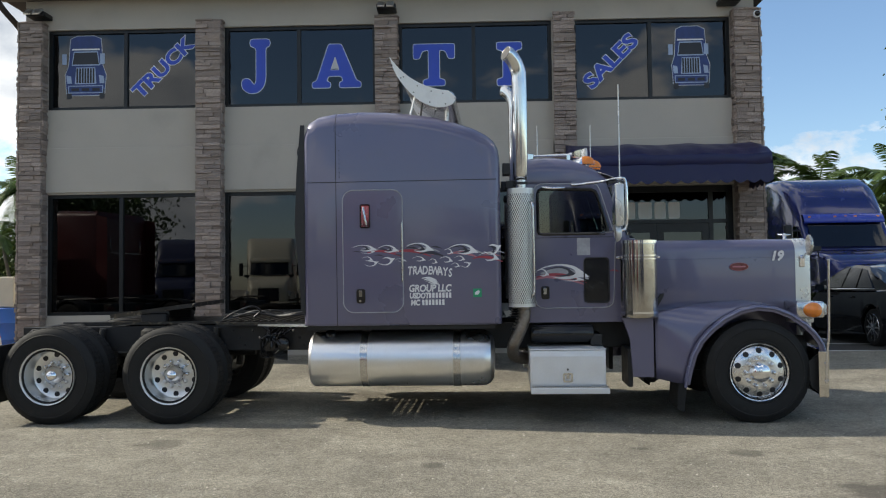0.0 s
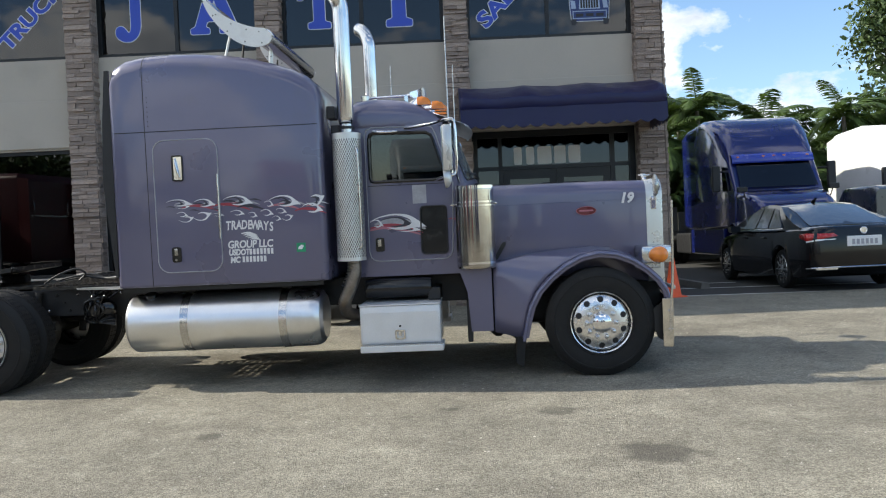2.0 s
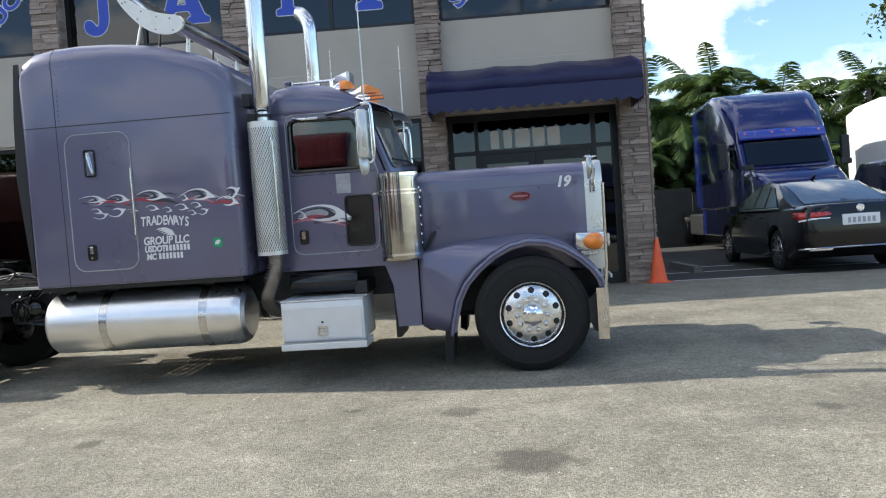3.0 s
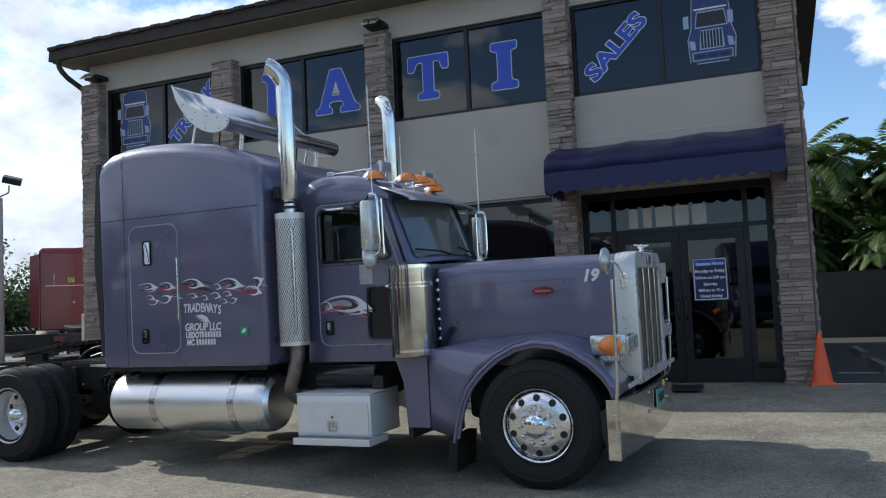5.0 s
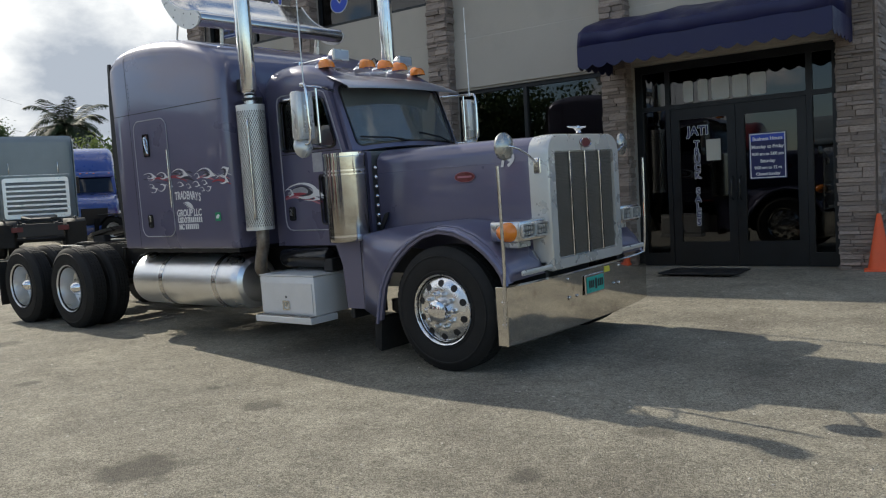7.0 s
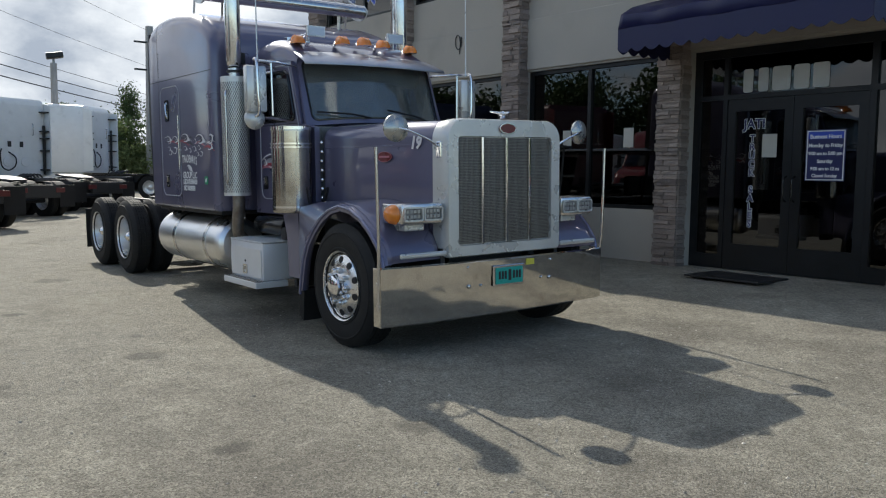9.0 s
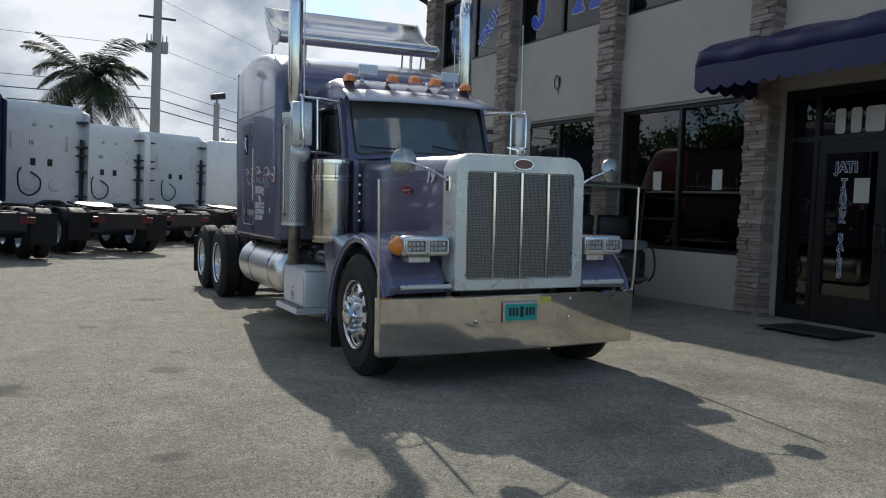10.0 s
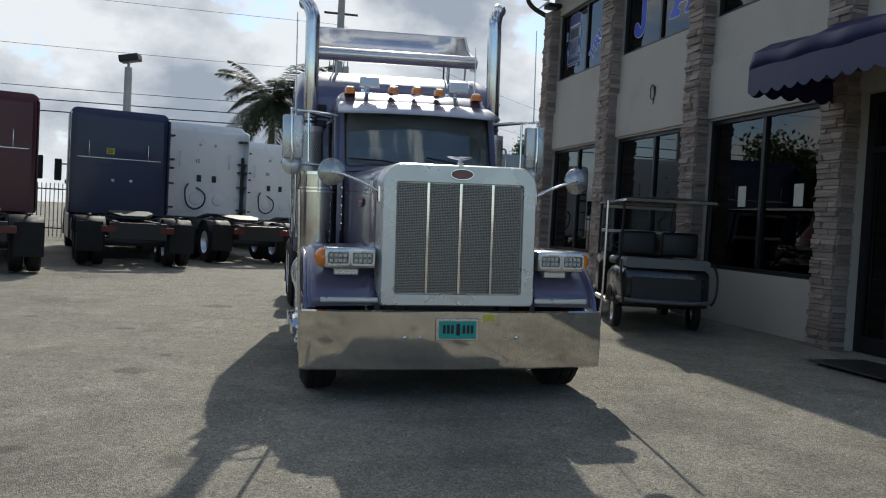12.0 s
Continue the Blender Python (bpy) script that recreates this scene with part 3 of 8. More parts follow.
# entrance: storefront frame, two glazed doors, transom and side lights
entrance = thing("entrance", "black metal storefront with two glazed doors", "storefront", kind="structure")
entrance.matrix_world = FACADE.copy()
E0, E1, GZ = 1.237, 3.863, 0.075
lights = [(1.33, 1.66), (1.72, 3.46), (3.53, 3.76)]
holes = [round_rect(a, b, 2.26, 2.72, 0.01, 1) for a, b in lights]
holes += [round_rect(1.33, 1.66, 0.25, 2.20, 0.01, 1), round_rect(3.53, 3.76, 0.25, 2.20, 0.01, 1), [(1.72, GZ + 0.004), (3.46, GZ + 0.004), (3.46, 2.20), (1.72, 2.20)]]
bm = B()
plate(bm, [(E0, GZ), (E1, GZ), (E1, LINTEL - 0.003), (E0, LINTEL - 0.003)], holes, 0.06, 0.14)
part("door_frame", bm, FRAME_BLACK, entrance)
for a, b in lights:
    bm = B()
    box(bm, a, b, 0.095, 0.101, 2.26, 2.72)
    part("transom_pane", bm, DARK_GLASS, entrance)
for a, b in (lights[0], lights[2]):
    bm = B()
    box(bm, a, b, 0.095, 0.101, 0.25, 2.20)
    part("side_pane", bm, DARK_GLASS, entrance)
for k, (a, b) in enumerate(((1.726, 2.587), (2.593, 3.454))):
    leaf = new("door_leaf")
    leaf.parent = entrance
    bm = B()
    plate(bm, [(a, GZ + 0.006), (b, GZ + 0.006), (b, 2.196), (a, 2.196)], [[(a + 0.11, 0.40), (b - 0.11, 0.40), (b - 0.11, 2.05), (a + 0.11, 2.05)]], 0.07, 0.125)
    part("leaf_frame", bm, FRAME_BLACK, leaf)
    bm = B()
    box(bm, a + 0.11, b - 0.11, 0.095, 0.101, 0.40, 2.05)
    part("leaf_pane", bm, DARK_GLASS, leaf)
    bm = B()
    hx = b - 0.05 if k == 0 else a + 0.05
    tube(bm, smooth_path([(hx, 0.065, 0.95), (hx, 0.0, 0.99), (hx, -0.005, 1.1), (hx, 0.0, 1.21), (hx, 0.065, 1.25)]), 0.011, 8)
    part("pull_handle", bm, BLACK_GLOSS, leaf, "dark pull handle", 50)
# writing on the doors
bm = B()
box(bm, 2.75, 3.21, 0.086, 0.092, 1.20, 1.79)
hours = on_facade(part("hours_sign", bm, SIGN_NAVY), "blue opening-hours sign with white border and lettering", "sign")
bm = B()
plate(bm, [(2.76, 1.21), (3.20, 1.21), (3.20, 1.78), (2.76, 1.78)], [[(2.772, 1.222), (3.188, 1.222), (3.188, 1.768), (2.772, 1.768)]], 0.083, 0.0855)
part("border", bm, SIGN_WHITE, hours)
bm = B()
box(bm, 2.774, 3.186, 0.0842, 0.0852, 1.685, 1.766)
part("header_band", bm, SIGN_BLUE, hours, "bright blue header band")
for z, t, s in ((1.71, "Business Hours", 0.062), (1.61, "Monday to Friday", 0.058), (1.52, "9:00 am to 5:00 pm", 0.052), (1.43, "Saturday", 0.055), (1.345, "9:00 am to 12 m", 0.052), (1.265, "Closed Sunday", 0.052)):
    words = [lettering("hours_word", w, s * 1.04, SIGN_WHITE, hours, pose(0, 0, 0), 0.0018, 0.001, "LEFT", 0.92) for w in t.split()]
    widths = [max(v.co.x for v in w.data.vertices) for w in words]
    x = 2.98 - (sum(widths) + 0.24 * s * (len(words) - 1)) / 2
    for w, width in zip(words, widths):
        w.matrix_local = pose(x, 0.083, z - 0.02)
        x += width + 0.24 * s
door_words = thing("door_lettering", "white-edged blue lettering down the glazed door", "lettering", FACADE.copy())
lettering("word", "JATI", 0.16, SIGN_NAVY, door_words, pose(2.085, 0.086, 1.835), 0.004, 0.001, "CENTER")
lettering("word_edge", "JATI", 0.16, SIGN_WHITE, door_words, pose(2.085, 0.0885, 1.835), 0.010, 0.001, "CENTER")
for k, ch in enumerate("TRUCK SALES"):
    if ch != " ":
        z = 1.675 - 0.105 * k
        lettering("letter", ch, 0.115, SIGN_NAVY, door_words, pose(2.065, 0.086, z), 0.003, 0.001, "CENTER")
        lettering("letter_edge", ch, 0.115, SIGN_WHITE, door_words, pose(2.065, 0.0885, z), 0.009, 0.001, "CENTER")
for u, z, w, h in ((2.29, 1.62, 0.19, 0.28), (-0.94, 1.77, 0.17, 0.27), (0.207, 1.77, 0.17, 0.27)):
    bm = B()
    box(bm, u - w / 2, u + w / 2, 0.034 if u < 1 else 0.088, 0.036 if u < 1 else 0.09, z - h / 2, z + h / 2)
    on_facade(part("paper_notice", bm, PAPER), "cream paper notice stuck to the glass", "notice", "paper notices")
# number over the door: five plain bars
for u0, u1 in ((1.91, 2.04), (2.11, 2.24), (2.29, 2.52), (2.56, 2.75), (2.79, 2.985)):
    bm = B()
    plate(bm, round_rect(u0, u1, 2.275, 2.56, 0.03, 3), [], 0.084, 0.088)
    on_facade(part("number_bar", bm, NUMBER_GREY), "silver number bar on the transom glass", "number", "transom number")
bm = B()
box(bm, 1.9, 2.85, -1.0, -0.35, GZ - 0.005, GZ + 0.015, 0.005)
on_facade(part("door_mat", bm, BLACK), "black rubber door mat before the entrance", "mat")

# big window letters
LET = {
    "J": ([[(0.16, 0.98), (0.52, 0.98), (0.52, 0.85), (0.44, 0.83), (0.44, 0.24), (0.40, 0.10), (0.29, 0.0), (0.13, 0.0), (0.03, 0.07), (0.0, 0.17), (0.03, 0.26), (0.13, 0.27), (0.19, 0.20), (0.23, 0.14), (0.27, 0.2), (0.27, 0.83), (0.16, 0.85)]], -4.415, 4.53, 0.95),
    "A": ([[(0.0, 0.0), (0.37, 0.0), (0.37, 0.11), (0.29, 0.13), (0.33, 0.24), (0.60, 0.24), (0.64, 0.13), (0.56, 0.11), (0.56, 0.0), (1.0, 0.0), (1.0, 0.11), (0.91, 0.14), (0.60, 0.9), (0.34, 0.9), (0.09, 0.14), (0.0, 0.11)], [(0.37, 0.36), (0.47, 0.66), (0.56, 0.36)]], -3.195, 4.60, 0.83),
    "T": ([[(0.0, 0.86), (0.84, 0.86), (0.84, 0.56), (0.72, 0.56), (0.66, 0.72), (0.53, 0.74), (0.53, 0.14), (0.64, 0.12), (0.64, 0.0), (0.2, 0.0), (0.2, 0.12), (0.31, 0.14), (0.31, 0.74), (0.18, 0.72), (0.12, 0.56), (0.0, 0.56)]], -1.465, 4.60, 0.83),
    "I": ([[(0.0, 0.88), (0.5, 0.88), (0.5, 0.74), (0.38, 0.71), (0.38, 0.16), (0.5, 0.13), (0.5, 0.0), (0.0, 0.0), (0.0, 0.13), (0.12, 0.16), (0.12, 0.71), (0.0, 0.74)]], -0.045, 4.58, 0.84),
}


def eased(loop, cut=0.035):
    """The same outline with its corners rounded."""
    pts = []
    for k, (x, y) in enumerate(loop):
        (ax, ay), (bx, by) = loop[k - 1], loop[(k + 1) % len(loop)]
        la, lb = math.hypot(ax - x, ay - y), math.hypot(bx - x, by - y)
        ta, tb = min(cut, la * 0.45) / la, min(cut, lb * 0.45) / lb
        p, q = (x + (ax - x) * ta, y + (ay - y) * ta), (x + (bx - x) * tb, y + (by - y) * tb)
        pts += [p, ((p[0] + q[0]) / 4 + x / 2, (p[1] + q[1]) / 4 + y / 2), q]
    return pts


for ch, (loops, u, z, s) in LET.items():
    loops = [[(x * s, y * s) for x, y in (eased(lp, 0.06) if ch == "J" else eased(lp))] for lp in loops]
    sign = thing("sign_letter", "large blue slab-serif letter with a white edge on the window", "letter", group="window letters")
    sign.matrix_world = FACADE @ pose(u, 0.036, z)
    outline_shape("face", loops, SIGN_BLUE, sign, pose(0, 0, 0), 0.0, 0.001)
    outline_shape("edge", loops, SIGN_WHITE, sign, pose(0, 0.003, 0), 0.011, 0.001)
for text, u0, z0, u1, z1, size, wide in (("TRUCK", -6.16, 4.47, -5.13, 5.47, 0.33, 1.2), ("SALES", 1.55, 4.48, 2.50, 5.42, 0.35, 1.26)):
    ang = math.degrees(math.atan2(z1 - z0, u1 - u0))
    sign = thing("sign_word", "blue white-edged word slanting across the window", "lettering", group="window words")
    sign.matrix_world = FACADE @ pose(u0, 0.036, z0) @ pose(0, 0, 0, 0, -ang, 0)
    lettering("face", text, size, SIGN_BLUE, sign, pose(0, 0, 0), 0.013, 0.001, squeeze=wide)
    lettering("edge", text, size, SIGN_WHITE, sign, pose(0, 0.003, 0), 0.024, 0.001, squeeze=wide)


def window_truck(u, z, w, h):
    """A flat printed picture of a lorry front on the glass, drawn as plain shapes."""
    t = thing("truck_picture", "printed blue lorry front on the window glass", "window print", group="window prints")
    t.matrix_world = FACADE @ pose(u, 0.036, z)
    body = [(0.1, 0.03), (0.16, 0.0), (0.84, 0.0), (0.9, 0.03), (0.93, 0.34), (0.86, 0.5), (0.82, 0.95), (0.68, 1.0), (0.32, 1.0), (0.18, 0.95), (0.14, 0.5), (0.07, 0.34)]
    sc = lambda lp: [(x * w, y * h) for x, y in lp]
    outline_shape("edge", [sc(body)], SIGN_WHITE, t, pose(0, 0.006, 0), 0.008, 0.0008)
    outline_shape("body", [sc(body)], PRINT_BLUE, t, pose(0, 0.0035, 0), 0, 0.0008)
    outline_shape("roof_line", [sc([(0.20, 0.76), (0.80, 0.76), (0.79, 0.785), (0.21, 0.785)])], SIGN_WHITE, t, pose(0, 0.001, 0), 0, 0.0008)
    outline_shape("windscreen_edge", [sc([(0.20, 0.50), (0.80, 0.50), (0.755, 0.74), (0.245, 0.74)])], PRINT_LINE, t, pose(0, 0.0022, 0), 0, 0.0008)
    outline_shape("windscreen", [sc([(0.22, 0.52), (0.78, 0.52), (0.74, 0.72), (0.26, 0.72)])], DECAL_BLACK, t, pose(0, 0.001, 0), 0, 0.0008)
    outline_shape("grille", [sc([(0.27, 0.19), (0.73, 0.19), (0.70, 0.47), (0.30, 0.47)])], PRINT_LINE, t, pose(0, 0.001, 0), 0, 0.0008)
    for k in range(7):
        x = 0.305 + 0.057 * k
        outline_shape("grille_bar", [sc([(x, 0.205), (x + 0.04, 0.205), (x + 0.04, 0.455), (x, 0.455)])], DECAL_BLACK, t, pose(0, -0.0015, 0), 0, 0.0006)
    outline_shape("bumper_edge", [sc([(0.13, 0.035), (0.87, 0.035), (0.87, 0.165), (0.13, 0.165)])], PRINT_LINE, t, pose(0, 0.0022, 0), 0, 0.0008)
    outline_shape("bumper", [sc([(0.15, 0.05), (0.85, 0.05), (0.85, 0.15), (0.15, 0.15)])], PRINT_BLUE, t, pose(0, 0.001, 0), 0, 0.0008)
    for x, y0 in ((0.20, 0.07), (0.42, 0.07), (0.64, 0.07)):
        outline_shape("bumper_slot", [sc([(x, y0), (x + 0.16, y0), (x + 0.16, y0 + 0.05), (x, y0 + 0.05)])], DECAL_BLACK, t, pose(0, -0.0015, 0), 0, 0.0006)
    for x in (0.1, 0.79):
        outline_shape("wheel", [sc([(x, -0.06), (x + 0.11, -0.06), (x + 0.11, 0.1), (x, 0.1)])], DECAL_BLACK, t, pose(0, 0.0028, 0), 0, 0.0008)
        outline_shape("headlight", [sc([(x + 0.01, 0.2), (x + 0.11, 0.2), (x + 0.09, 0.32), (x - 0.01, 0.34)])], PRINT_LINE, t, pose(0, 0.001, 0), 0, 0.0008)
        outline_shape("mirror", [sc([(x * 1.17 - 0.12, 0.52), (x * 1.17 - 0.02, 0.52), (x * 1.17 - 0.02, 0.7), (x * 1.17 - 0.12, 0.7)])], PRINT_LINE, t, pose(0, 0.001, 0), 0, 0.0008)


window_truck(-7.52, 4.55, 0.82, 1.03)
window_truck(2.85, 4.53, 0.74, 1.0)

# awning with ribs, scalloped valance and open underside
awning = thing("awning", "navy blue canvas awning with scalloped edge over the entrance", "awning")
awning.matrix_world = FACADE.copy()
A0, A1, AD = 1.06, 4.05, -1.30
NA = 62
prof = [(-0.06, 3.52), (-0.35, 3.48), (-0.7, 3.39), (-1.06, 3.28), (-1.25, 3.17), (AD, 2.99)]


def canvas(scale_z, k):
    q = 3 * k / NA
    s = 0.05 * abs(math.sin(math.pi * q)) ** 0.8 + 0.010 * math.sin(17 * q) * math.sin(math.pi * q) ** 2
    return [(A0 + (A1 - A0) * k / NA, v + 0.012 * math.sin(9 * q + i), z - s * (0.35, 0.7, 1.0, 0.9, 0.5, 0.12)[i]) for i, (v, z) in enumerate(prof)]


bm = B()
rows = [canvas(1, k) for k in range(NA + 1)]
loft(bm, rows, False, False)
for u, sgn in ((A0, -1), (A1, 1)):
    bm.faces.new([bm.verts.new((u, v, z)) for v, z in prof] + [bm.verts.new((u, -0.06, 2.99))])
cover = part("canvas", bm, CANVAS, awning, smooth=35)
sol = cover.modifiers.new("thick", "SOLIDIFY")
sol.thickness = 0.006


def scallops(bm, p0, p1, n, z0, z1):
    p0, p1 = Vector(p0), Vector(p1)
    cols = []
    for k in range(n * 6 + 1):
        q = p0.lerp(p1, k / (n * 6))
        dz = 0.05 * math.sin(math.pi * ((k % 6) / 6)) if k % 6 else 0
        cols.append([(q.x, q.y, z0), (q.x, q.y, z1 + 0.05 - dz)])
    loft(bm, cols, False, False)


bm = B()
scallops(bm, (A0, AD, 0), (A1, AD, 0), 15, 2.991, 2.70)
scallops(bm, (A0, -0.1, 0), (A0, AD, 0), 6, 2.989, 2.70)
scallops(bm, (A1, -0.1, 0), (A1, AD, 0), 6, 2.989, 2.70)
val = part("valance", bm, CANVAS, awning, "scalloped navy valance")
sol = val.modifiers.new("thick", "SOLIDIFY")
sol.thickness = 0.005
for u in (A0 + 0.03, (2 * A0 + A1) / 3, (A0 + 2 * A1) / 3, A1 - 0.03):
    bm = B()
    tube(bm, [(u, v + 0.02, z - 0.03) for v, z in prof] + [(u, -0.06, 2.99)], 0.014, 6)
    part("rib", bm, STEEL, awning)


def floodlight(u):
    f = thing("floodlight", "grey twin-head wall floodlight under the eave", "lamp", group="wall floodlights")
    f.matrix_world = FACADE @ pose(u, -0.30, 5.88)
    bm = B()
    box(bm, -0.16, 0.16, -0.05, 0.24, -0.06, 0.02, 0.01)
    part("housing", bm, FRAME_BLACK, f)
    for dx in (-0.075, 0.075):
        bm = B()
        box(bm, -0.06, 0.06, -0.03, 0.0, -0.09, 0.09, 0.008, pose(dx, -0.1, -0.02, -50, 0, 0))
        part("lamp_head", bm, ALU_DULL, f)


for u in (-7.80, -1.89, 3.80):
    floodlight(u)
hose = B()
tube(hose, smooth_path([(-3.38 + 0.07 * math.cos(a) + 0.006 * a, -0.1, 3.47 + 0.12 * math.sin(a)) for a in [0.7 * k for k in range(11)]] + [(-3.32, -0.1, 3.27)], 3), 0.008, 6)
on_facade(part("cable_coil", hose, BLACK, smooth=60), "coiled black cable hanging on the stucco wall", "cable")

eye_cam = thing("security_camera", "small white dome camera on the stone pillar top", "camera")
eye_cam.matrix_world = FACADE @ pose(4.22, -0.30, 5.60)
bm = B()
lathe(bm, [(0.06, 0), (0.065, 0.03), (0.05, 0.05)], (0, 0, 0), (0, -1, 0), 16)
part("camera_base", bm, SIGN_WHITE, eye_cam, smooth=40)
bm = B()
lathe(bm, [(0.045, 0.05), (0.04, 0.075), (0.02, 0.092), (0.004, 0.096)], (0, 0, 0), (0, -1, 0), 16)
part("dome", bm, BLACK_GLOSS, eye_cam, smooth=60)


# ---- the lorry: x forward, y to its left, z up, from the ground under the front axle ----
truck = thing("semi_truck", "slate-violet long-nose sleeper tractor with chrome stacks and flame decals", "truck", pose(3.073, 9.50, 0.02, 1.4) @ Matrix.Translation((0, 1.1, -0.02)))
R = truck

# sleeper
ROOFLINE = [(-4.56, 2.90), (-4.55, 3.05), (-4.50, 3.15), (-4.40, 3.205), (-4.21, 3.235), (-3.95, 3.245), (-3.70, 3.235), (-3.45, 3.21), (-3.20, 3.17), (-2.99, 3.11), (-2.80, 3.045), (-2.67, 2.975), (-2.59, 2.905), (-2.55, 2.83), (-2.535, 2.75)]


def roof_z(x):
    for (a, za), (b, zb) in zip(ROOFLINE, ROOFLINE[1:]):
        if a <= x <= b:
            return za + (zb - za) * (x - a) / (b - a)
    return ROOFLINE[-1][1]


HS = 1.18


def sleeper_ring(x, grow=0.0):
    edge = min(x + 4.56, -2.535 - x)
    inset = 0.05 * (1 - min(max(edge, 0) / 0.05, 1)) ** 2
    return section(HS - inset + grow, 1.03 - grow, roof_z(x) + grow, 0.17, 0.03, x, 6)


bm = B()
xs = sorted({p[0] for p in ROOFLINE} | {-4.545, -4.53, -4.51, -2.57, -2.56, -2.54})
loft(bm, [sleeper_ring(x) for x in xs])
sleeper = part("sleeper", bm, PAINT, R, smooth=38)
bm = B()
for x in (-4.215,):
    ring = sleeper_ring(x, 0.0012)
    ring2 = [(x + 0.007, p[1], p[2]) for p in ring]
    loft(bm, [ring, ring2], False)
part("panel_seam", bm, SEAM, sleeper)
for y in (-HS - 0.0015, HS + 0.0015):
    bm = B()
    box(bm, -4.51, -2.57, y - 0.001, y + 0.001, 2.498, 2.505)
    part("panel_seam", bm, SEAM, sleeper)
for i in range(7):
    for y in (-HS - 0.002, HS + 0.002):
        bm = B()
        tube(bm, [(-4.175, y, 2.56 + 0.045 * i), (-4.175, y - 0.003 * (1 if y < 0 else -1), 2.55 + 0.045 * i)], 0.004, 6)
        part("rivet", bm, SEAM, sleeper)
for s in (-1, 1):
    bm = B()
    plate(bm, [(-4.55, 1.14), (-4.58, 1.15), (-4.65, 2.05), (-4.625, 2.6), (-4.58, 3.10), (-4.54, 3.10)], [], s * 1.16, s * 1.135)
    part("side_extender", bm, BLACK, sleeper, "black rubber side extender")
    bm = B()
    y = s * (HS + 0.001)
    plate(bm, round_rect(-4.145, -3.53, 1.165, 2.415, 0.11, 6), [], y, y + s * 0.004)
    hatch = part("luggage_door", bm, PAINT, sleeper)
    bm = B()
    loop = [(x, y + s * 0.003, z) for x, z in round_rect(-4.145, -3.53, 1.165, 2.415, 0.11, 8)]
    tube(bm, loop + [loop[0]], 0.006, 6, False)
    part("door_seal", bm, DECAL_GREY, hatch, "pale rubber edge", 60)
    bm = B()
    tube(bm, [(-3.537, y + s * 0.018, 1.47), (-3.537, y + s * 0.018, 2.08)], 0.010, 8)
    part("hinge_bar", bm, STEEL, hatch, smooth=60)
    bm = B()
    plate(bm, round_rect(-3.966, -3.861, 2.025, 2.27, 0.02, 3), [round_rect(-3.955, -3.872, 2.037, 2.258, 0.012, 3)], y, y + s * 0.02)
    vent = part("latch_frame", bm, BLACK_GLOSS, hatch)
    bm = B()
    tube(bm, smooth_path([(-3.935, y + s * 0.010, 2.24), (-3.928, y + s * 0.024, 2.20), (-3.912, y + s * 0.024, 2.11), (-3.90, y + s * 0.012, 2.06)], 4), 0.009, 8)
    part("latch_handle", bm, CHROME, vent, smooth=60)
    bm = B()
    box(bm, -3.955, -3.872, min(y + s * 0.004, y + s * 0.010), max(y + s * 0.004, y + s * 0.010), 2.037, 2.258, 0.003)
    part("latch_plate", bm, CHROME, vent, "polished flush latch plate")
    bm = B()
    plate(bm, round_rect(-4.01, -3.92, 1.26, 1.405, 0.022, 3), [], y + s * 0.001, y + s * 0.012)
    lock = part("latch_recess", bm, BLACK_GLOSS, hatch)
    bm = B()
    box(bm, -3.985, -3.95, min(y + s * 0.012, y + s * 0.022), max(y + s * 0.012, y + s * 0.022), 1.325, 1.39, 0.004)
    part("latch_lever", bm, CHROME, lock)
    bm = B()
    tube(bm, [(-3.97, y + s * 0.012, 1.285), (-3.97, y + s * 0.018, 1.285)], 0.012, 10)
    part("keyhole", bm, CHROME, lock)
bm = B()
box(bm, -4.54, -2.6, -1.1, 1.1, 0.985, 1.028)
part("sleeper_floor", bm, BLACK, sleeper)

# flame decals and lettering on both flanks
from mathutils.geometry import tessellate_polygon



def lick(name, shape, mat, parent, *values):
    """One flame lick as a part of its own."""
    bm = B()
    shape(bm, *values)
    return part(name, bm, mat, parent)


def crescent(bm, x, z, w, h, up, y):
    """A flame lick: two prongs that point back and meet in a thick pointed body."""
    arcs = ([(0, 0.55), (0.18, 0.85), (0.42, 1.0), (0.68, 0.90), (0.86, 0.52), (1.0, 0.10)], [(1.0, 0.10), (0.82, 0.10), (0.62, -0.02), (0.45, 0.0), (0.30, 0.16)], [(0.30, 0.16), (0.50, 0.12), (0.66, 0.20), (0.74, 0.40), (0.68, 0.68), (0.46, 0.90), (0.20, 0.79), (0, 0.55)])
    loop = []
    for arc in arcs:
        loop += smooth_path([(a, b, 0) for a, b in arc], 3)[:-1]
    flat = [Vector((x + p.x * w, z + (p.y if up > 0 else 1 - p.y) * h, 0)) for p in loop]
    vs = [bm.verts.new((p.x, y, p.y)) for p in flat]
    for tri in tessellate_polygon([flat]):
        bm.faces.new([vs[i] for i in tri])


def tongue(bm, x, z, s, y, w):
    pts = [(0.0, 0.0), (0.25, 0.05), (0.55, 0.03), (0.8, -0.04), (1.0, -0.12)]
    path = smooth_path([(x + a * s, z + b * s, 0) for a, b in pts], 4)
    n = len(path)
    ribbon(bm, [(p.x, p.y) for p in path], [w * s * (0.15 + 0.85 * (1 - abs(2 * k / n - 0.9))) for k in range(n)], y)


